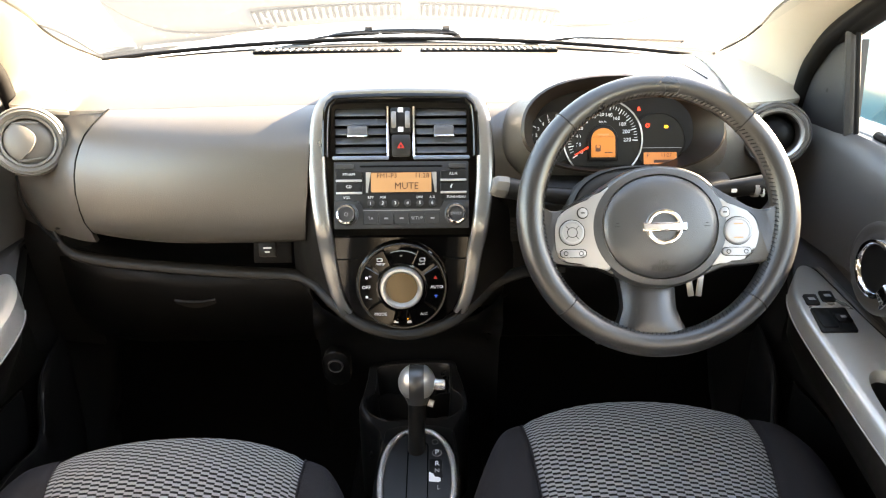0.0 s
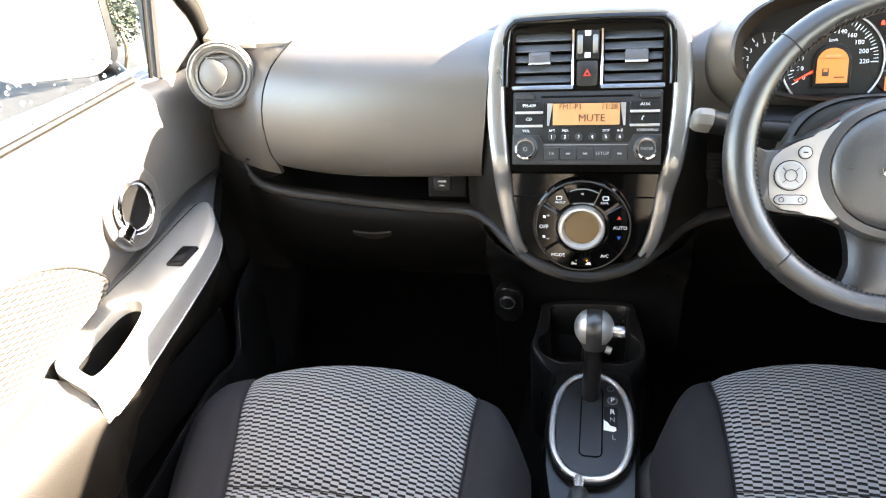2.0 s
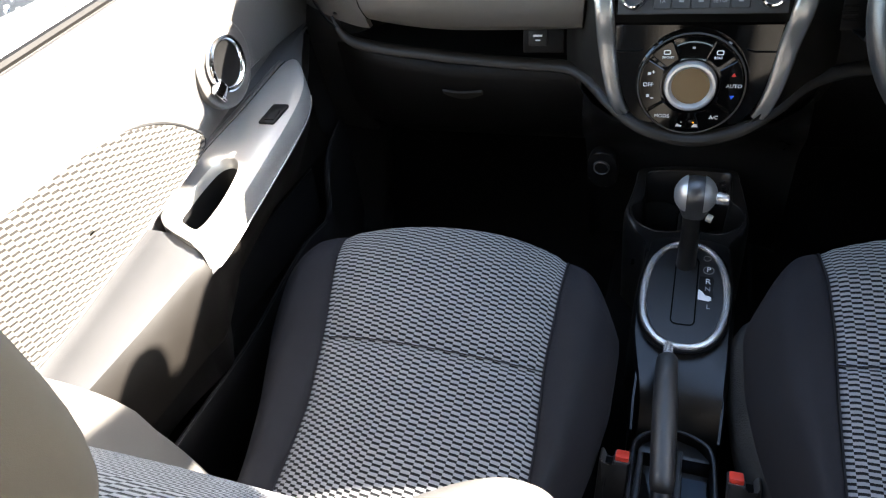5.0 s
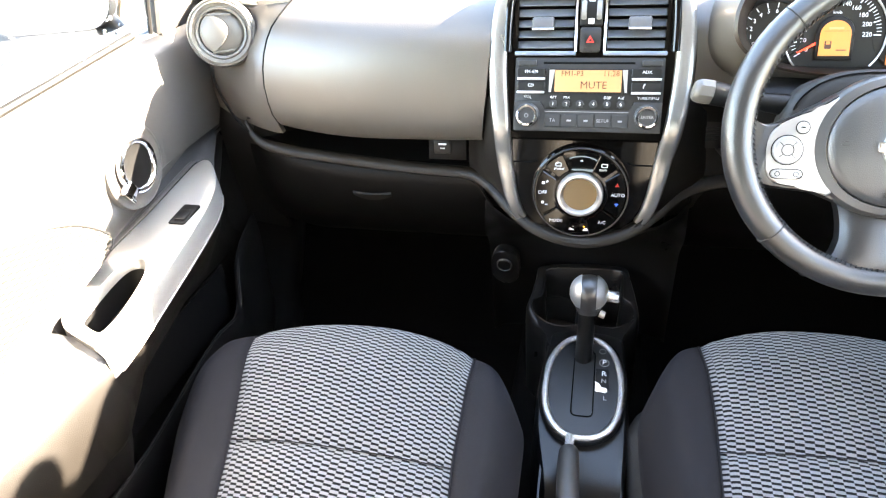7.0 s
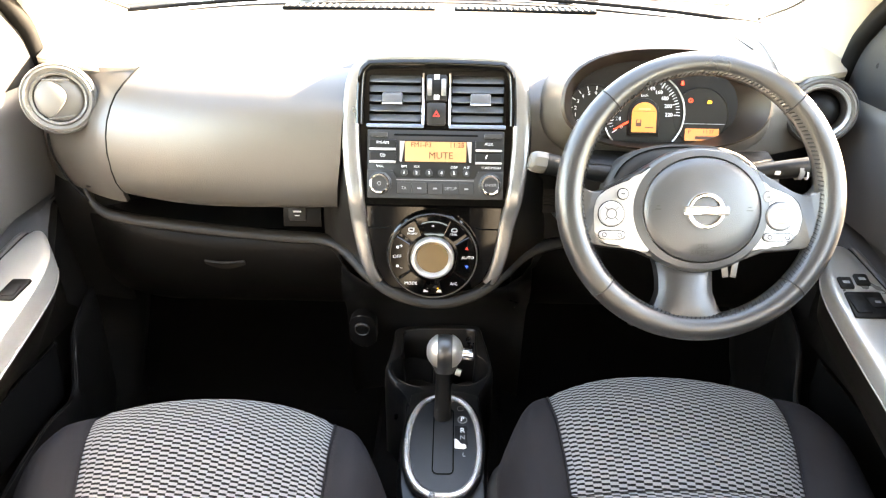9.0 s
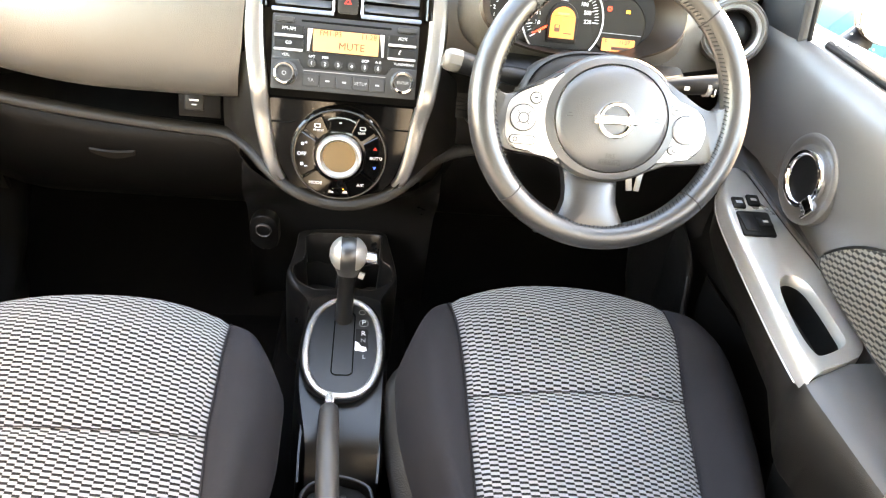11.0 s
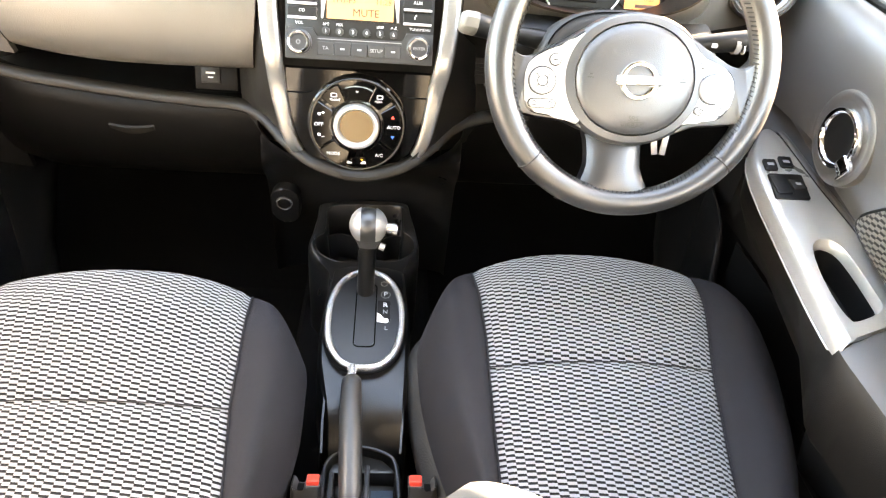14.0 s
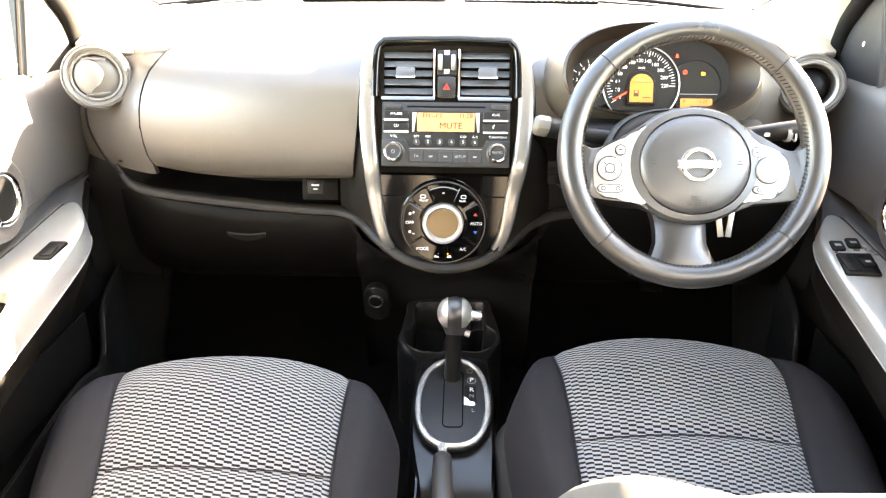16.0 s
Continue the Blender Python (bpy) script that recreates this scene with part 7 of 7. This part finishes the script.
        part("rocker", prism(bmesh.new(), round_rect(0.022, 0.022, 0.003, 3, 0.014, 0.002), 0.003, m @ at(0, 0, 0.0025), 0.001), BLACK, q)
        part("mark", box(bmesh.new(), (0.008, 0.005, 0.0004), m @ at(0.014, 0.002, 0.003), 0), GREY_INK, q)
    else:
        q, m = sw(0.615, 0.644, 0.889, 0.936, "window_switch", "black electric window switch")
        part("rocker", prism(bmesh.new(), round_rect(0.020, 0.026, 0.003, 3, 0, -0.004), 0.003, m @ at(0, 0, 0.002), 0.001), BLACK, q)
    # chrome release in a round bowl
    hc = Vector((s * 0.684, 0.905, 0.878))
    hm = frame_at(hc, (0, 1 if s < 0 else -1, 0), (0, 0, 1))
    if (hm.to_3x3() @ Vector((0, 0, 1))).x * s > 0:
        hm = frame_at(hc, (0, -1 if s < 0 else 1, 0), (0, 0, 1))
    b = part("release_bowl", revolve(bmesh.new(), [(0.070, -0.010), (0.068, -0.0005), (0.0645, 0.0016), (0.0610, 0.0018), (0.0570, 0.0006), (0.0500, -0.0020), (0.043, -0.0028)], hm, 64), DOOR, d)
    part("chrome_ring", revolve(bmesh.new(), [(0.0445, 0.0), (0.0445, 0.0045), (0.0425, 0.0080), (0.0395, 0.0092), (0.0365, 0.0082), (0.0345, 0.0052), (0.0335, 0.001)], hm, 64), CHROME, b, "chrome ring round the door release")
    part("bowl_floor", revolve(bmesh.new(), [(0.035, 0.0040), (0.030, 0.0024), (0.015, 0.0018), (0, 0.0018)], hm, 48), BLACK, b, "near-black disc inside the ring")
    back = -1 if (hm.to_3x3() @ Vector((1, 0, 0))).y > 0 else 1
    lm = hm @ pose(back * 0.0385, -0.0265, 0.0085, 0, 0, math.degrees(math.atan2(-0.0265, back * 0.0385)))
    part("release_lever", prism(bmesh.new(), [(-0.014, -0.011), (0.004, -0.013), (0.011, -0.009), (0.011, 0.009), (0.004, 0.013), (-0.014, 0.011)], 0.009, lm @ at(0, 0, 0.003), 0.003, 3), CHROME, b, "chrome release lever")
    part("lever_edge", box(bmesh.new(), (0.006, 0.030, 0.007), lm @ at(0.010, 0.0, 0.0015), 0.0025), CHROME, b)
    # cloth insert: a leaf-shaped pad
    leaf = curve_points([(0.808, 0.792, 0), (0.790, 0.828, 0), (0.730, 0.868, 0), (0.640, 0.893, 0), (0.50, 0.895, 0), (0.34, 0.880, 0), (0.30, 0.80, 0), (0.34, 0.725, 0), (0.45, 0.722, 0), (0.58, 0.745, 0), (0.72, 0.768, 0)], 4, closed=True)
    ctr = Vector((0.56, 0.81, 0))
    rows = []
    for f, x in ((1.02, 0.705), (1.0, 0.689), (0.96, 0.685), (0.8, 0.682), (0.5, 0.680), (0.2, 0.680), (0.02, 0.680)):
        rows.append([(s * x, ctr.x + (p.x - ctr.x) * f, ctr.y + (p.y - ctr.y) * f) for p in leaf])
    bm = bmesh.new()
    skin(bm, rows, close_v=True)
    uvl = bm.loops.layers.uv.verify()
    for f in bm.faces:
        for l in f.loops:
            l[uvl].uv = (l.vert.co.y, l.vert.co.z)
    part("cloth_insert", bm, DOOR_CLOTH, d, "dashed woven cloth pad")
    part("cloth_seam", tube(bmesh.new(), [(s * 0.690, p.x, p.y) for p in leaf], 0.003, 6, closed=True), BLACK, d)
    # pocket: a bulging lip along the foot of the door
    top = curve_points([(0.15, 0.505, 0), (0.60, 0.510, 0), (0.70, 0.517, 0), (0.80, 0.532, 0), (0.89, 0.542, 0), (0.94, 0.536, 0), (0.985, 0.526, 0), (1.015, 0.542, 0), (1.032, 0.580, 0), (1.055, 0.612, 0), (1.10, 0.63, 0), (1.18, 0.64, 0)], 4)
    rows = []
    for p in top:
        inn = lerp_list((0.15, 0.7, 0.95, 1.05, 1.18), (0.625, 0.622, 0.628, 0.645, 0.668), p.x)
        rows.append([(s * (inn + 0.012), p.x, p.y - 0.006), (s * (inn + 0.004), p.x, p.y), (s * inn, p.x, p.y - 0.006), (s * (inn - 0.003), p.x, p.y - 0.04), (s * (inn + 0.002), p.x, 0.38), (s * (inn + 0.015), p.x, 0.30), (s * (inn + 0.04), p.x, 0.26)])
    part("door_pocket", skin(bmesh.new(), rows), DOOR_SHADED, d, "moulded door pocket")
    part("pocket_rim", tube(bmesh.new(), [(r[1][0], r[1][1], r[1][2] + 0.001) for r in rows], 0.0030, 6), DOOR_SHADED, d)
    # black sheet standing in for the shade inside the pocket opening
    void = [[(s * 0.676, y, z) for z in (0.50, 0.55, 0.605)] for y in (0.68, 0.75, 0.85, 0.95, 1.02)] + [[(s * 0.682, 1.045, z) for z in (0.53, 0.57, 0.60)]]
    part("pocket_shade", solid_skin(bmesh.new(), void, 0.003, (s, 0, 0)), DEEP, d, "black sheet for the shade in the door pocket")
    # mirror triangle and window divider
    tri = [(1.098, 1.028), (1.204, 1.010), (1.250, 1.040), (1.248, 1.085), (1.235, 1.122), (1.203, 1.151), (1.165, 1.172), (1.122, 1.176)]
    bm = bmesh.new()
    rows = [[(s * x, y, z) for y, z in tri] for x in (0.734, 0.722, 0.714)]
    c = Vector((1.17, 1.09, 0))
    rows += [[(s * 0.710, c.x + (y - c.x) * f, c.y + (z - c.y) * f) for y, z in tri] for f in (0.93, 0.5, 0.05)]
    part("mirror_triangle", skin(bm, rows, close_v=True), TRIANGLE, d, "dark triangular cover inside the mirror")
    part("window_divider", tube(bmesh.new(), [(s * 0.724, 1.098, 1.02), (s * 0.718, 1.113, 1.10), (s * 0.712, 1.132, 1.19)], 0.015, 10, flat=0.6), TRIANGLE, d, "divider strip of the window")
    for dy in (-0.0175, 0.013):
        part("divider_seal", tube(bmesh.new(), [(s * 0.722, 1.098 + dy, 1.02), (s * 0.716, 1.113 + dy, 1.10), (s * 0.710, 1.132 + dy, 1.19)], 0.0038, 8), SEAL, d)
    top = curve_points([(0.700, 1.175, 1.186), (0.692, 1.06, 1.237), (0.680, 0.9, 1.300), (0.650, 0.60, 1.405), (0.63, 0.2, 1.44)], 5)
    part("window_frame", tube(bmesh.new(), [(s * (p.x + 0.018), p.y, p.z - 0.006) for p in top], 0.021, 10), SEAL, d, "black upper window frame")


def belt(y):
    return 1.033 - 0.062 * max(0, 1.07 - y)


def arm_z(y):
    return 0.722 + 0.20 * (y - 0.64)


both(front_door)


def door_mirror(s):
    o = thing("door_mirror", (s * 0.80, 1.1, 1.0), "door mirror in black housing outside the window", "mirror", "door mirrors")
    c = Vector((s * 0.975, 1.16, 1.112))
    z = Vector((-s * 0.32, -0.95, 0.09)).normalized()
    x = Vector((0, 0, 1)).cross(z).normalized()
    m = frame_at(c, x, z.cross(x))
    rows = []
    shape = round_rect(0.230, 0.188, 0.05, 6)
    for f, h in ((0.3, -0.085), (0.8, -0.07), (1.0, -0.03), (1.005, 0.0), (1.0, 0.005), (0.95, 0.004)):
        rows.append([m @ Vector((x * f, y * f, h)) for x, y in shape])
    part("housing", skin(bmesh.new(), rows, close_v=True), BLACK, o)
    part("mirror_glass", prism(bmesh.new(), round_rect(0.2275, 0.1855, 0.049, 6), 0.004, m @ at(0, 0, 0.0075)), MIRROR, o)
    part("foot", tube(bmesh.new(), [(s * 0.76, 1.15, 0.985), (s * 0.84, 1.19, 0.985), (s * 0.90, 1.21, 1.02)], [0.022, 0.020, 0.025], 10), BLACK, o)


both(door_mirror)


# ---- outside ----
def bonnet():
    b = thing("bonnet", (0, 1.9, 0.9), "white painted car bonnet beyond the windscreen", "bonnet")
    rows = []
    for k in range(13):
        f = k / 12
        y = 1.53 + 0.75 * f
        rows.append([(0.70 * q / 10 * (1 - 0.12 * f), y - 0.10 * (q / 10) ** 2, 1.118 + 0.045 * math.sin(2.0 * f) - 0.16 * f ** 6 + 0.008 * math.cos(q / 10 * 3) - 0.05 * (abs(q) / 10) ** 4) for q in range(-10, 11)])
    part("panel", solid_skin(bmesh.new(), rows, 0.01, (0, 0, -1)), CAR_PAINT, b)
    rows = [[(0.70 * q / 10, y - 0.03 * (q / 10) ** 2, z) for y, z in ((1.478, 1.11), (1.50, 1.095), (1.52, 1.095), (1.535, 1.11))] for q in range(-10, 11)]
    part("cowl", skin(bmesh.new(), rows), BLACK, b, "black plastic scuttle under the wipers")
    arm = curve_points([(-0.215, 1.505, 1.150), (-0.15, 1.502, 1.160), (-0.06, 1.50, 1.166), (0.02, 1.50, 1.167), (0.085, 1.50, 1.163), (0.105, 1.502, 1.150)], 4)
    part("wiper_arm", tube(bmesh.new(), arm, [0.003] * 4 + [0.0075] * (len(arm) - 5) + [0.004], 8, flat=0.8), BLACK, b, "dark wiper arm and blade carrier")
    for x in (-0.085, 0.075):
        part("wiper_joint", box(bmesh.new(), (0.016, 0.012, 0.012), at(x, 1.498, 1.172), 0.003), BLACK, b)
    for x0, x1 in ((-0.42, 0.12), (0.10, 0.60)):
        part("wiper", tube(bmesh.new(), [(x0, 1.515, 1.118), ((x0 + x1) / 2, 1.520, 1.150), (x1, 1.515, 1.140)], 0.003, 6), BLACK, b, "black wiper blade")


bonnet()


def body_side(s):
    bm = bmesh.new()
    rows = [[(s * x, y, z) for x, z in ((0.70, 1.06), (0.78, 0.98), (0.82, 0.80), (0.83, 0.5), (0.80, 0.22))] for y in (1.31, 1.6, 2.0, 2.35)]
    skin(bm, rows)
    solo("front_wing", bm, CAR_PAINT, "white painted front wing of the car", "car body", "front wings")


both(body_side)


def surroundings():
    bm = bmesh.new()
    rows = [[(x, y, 0.0) for y in (-900, -60, -12, 0, 12, 60, 900)] for x in (-900, -60, -12, 0, 12, 60, 900)]
    solo("ground", skin(bm, rows), ASPHALT, "wet grey asphalt yard under bright sky", "ground", kind="structure")

    def tree(x, y, h, seed):
        rnd = random.Random(seed)
        t = thing("tree", (x, y, 0), "small bushy tree with dense dark foliage", "tree", "trees")
        part("trunk", tube(bmesh.new(), [(x, y, 0), (x + 0.1, y, h * 0.3), (x - 0.05, y + 0.1, h * 0.6), (x, y, h * 0.9)], [h * 0.03, h * 0.025, h * 0.018, h * 0.006], 8), BARK, t)
        bm = bmesh.new()
        for k in range(9):
            a = rnd.uniform(0, 6.28)
            z0 = h * rnd.uniform(0.3, 0.6)
            L = h * rnd.uniform(0.2, 0.35)
            tube(bm, [(x, y, z0), (x + L * 0.5 * math.cos(a), y + L * 0.5 * math.sin(a), z0 + L * 0.4), (x + L * math.cos(a), y + L * math.sin(a), z0 + L * 0.9)], [h * 0.012, h * 0.007, h * 0.003], 5)
        part("limb", bm, BARK, t)
        vs, fs = [], []
        for k in range(2600):
            while True:
                px, py, pz = rnd.uniform(-1, 1), rnd.uniform(-1, 1), rnd.uniform(-1, 1)
                if 0.1 < px * px + py * py + pz * pz < 1 and noise.noise(Vector((px * 2 + seed, py * 2, pz * 2))) > -0.25:
                    break
            c = Vector((x + px * h * 0.36, y + py * h * 0.36, h * 0.64 + pz * h * 0.36))
            a, b2 = Vector((rnd.gauss(0, 1), rnd.gauss(0, 1), rnd.gauss(0, 1))).normalized(), Vector((rnd.gauss(0, 1), rnd.gauss(0, 1), rnd.gauss(0, 1)))
            b2 = a.cross(b2).normalized()
            r = rnd.uniform(0.014, 0.03)
            i0 = len(vs)
            vs += [c + a * r, c + b2 * r * 0.5, c - a * r, c - b2 * r * 0.5]
            fs.append((i0, i0 + 1, i0 + 2, i0 + 3))
        me = bpy.data.meshes.new("crown")
        me.from_pydata([v - Vector((x, y, 0)) for v in vs], [], fs)
        me.materials.append(LEAF)
        ob = new("crown", me)
        ob.parent = t
        ob["kind"] = "stuff"

    tree(-4.22, 5.52, 0.92, 11)
    tree(-4.75, 5.75, 0.80, 12)
    # low brick wall beyond the yard, and a parked car on the driver's side
    w = thing("brick_wall", (20, 42, 0), "low red brick wall across the yard", "wall")
    part("wall_body", box(bmesh.new(), (22, 0.25, 1.1), at(20, 42, 0.55), 0.01), BRICK, w)
    part("coping", box(bmesh.new(), (22.1, 0.34, 0.08), at(20, 42, 1.14), 0.02), ASPHALT, w)
    c = thing("parked_car", (3.6, 3.6, 0), "dark teal parked car beside the yard", "car")
    prof = [(-2.0, 0.25), (-2.05, 0.6), (-1.9, 0.85), (-1.0, 0.95), (-0.3, 1.42), (0.9, 1.46), (1.6, 0.98), (1.95, 0.9), (2.0, 0.3)]
    rows = []
    for x, f in ((-0.84, 0.9), (-0.80, 1.0), (-0.3, 1.02), (0.3, 1.02), (0.80, 1.0), (0.84, 0.9)):
        rows.append([(3.6 + x, 3.6 + y, 0.25 + (z - 0.25) * f) for y, z in prof])
    part("body", skin(bmesh.new(), rows, cap=True), TEAL_PAINT, c)
    for x in (2.82, 4.38):
        for y in (2.3, 4.8):
            wh = part("wheel", revolve(bmesh.new(), [(0, -0.09), (0.30, -0.09), (0.32, -0.06), (0.32, 0.06), (0.30, 0.09), (0, 0.09)], at(x, y, 0.32) @ pose(0, 0, 0, 0, 90, 0), 28), SEAL, c)
            part("rim", revolve(bmesh.new(), [(0.2, -0.095), (0.18, -0.1), (0, -0.1)], at(x, y, 0.32) @ pose(0, 0, 0, 0, 90, 0), 20), SILVER, wh)
    bm = box(bmesh.new(), (0.03, 1.1, 0.36), at(2.785, 3.9, 1.18), 0.01)
    part("window", bm, GLOSS, c)


surroundings()


# ---- lettering ----
def set_words():
    made = []
    for text, size, m, mat, parent, name in WORDS:
        cu = bpy.data.curves.new(name, "FONT")
        cu.body, cu.size, cu.align_x, cu.align_y, cu.extrude = text, size * 1.38, "CENTER", "CENTER", 0.0002
        cu.resolution_u = 2
        ob = new(name, cu)
        made.append((ob, m, mat, parent, name))
    bpy.context.view_layer.update()
    dg = bpy.context.evaluated_depsgraph_get()
    for ob, m, mat, parent, name in made:
        me = bpy.data.meshes.new_from_object(ob.evaluated_get(dg))
        cu = ob.data
        bpy.data.objects.remove(ob)
        bpy.data.curves.remove(cu)
        org = Vector((0, 0, 0))
        p = parent
        while p is not None:
            org = org + p.location
            p = p.parent
        me.transform(Matrix.Translation(-org) @ m)
        me.materials.clear()
        me.materials.append(mat)
        t = new(name, me)
        t.parent = parent


set_words()
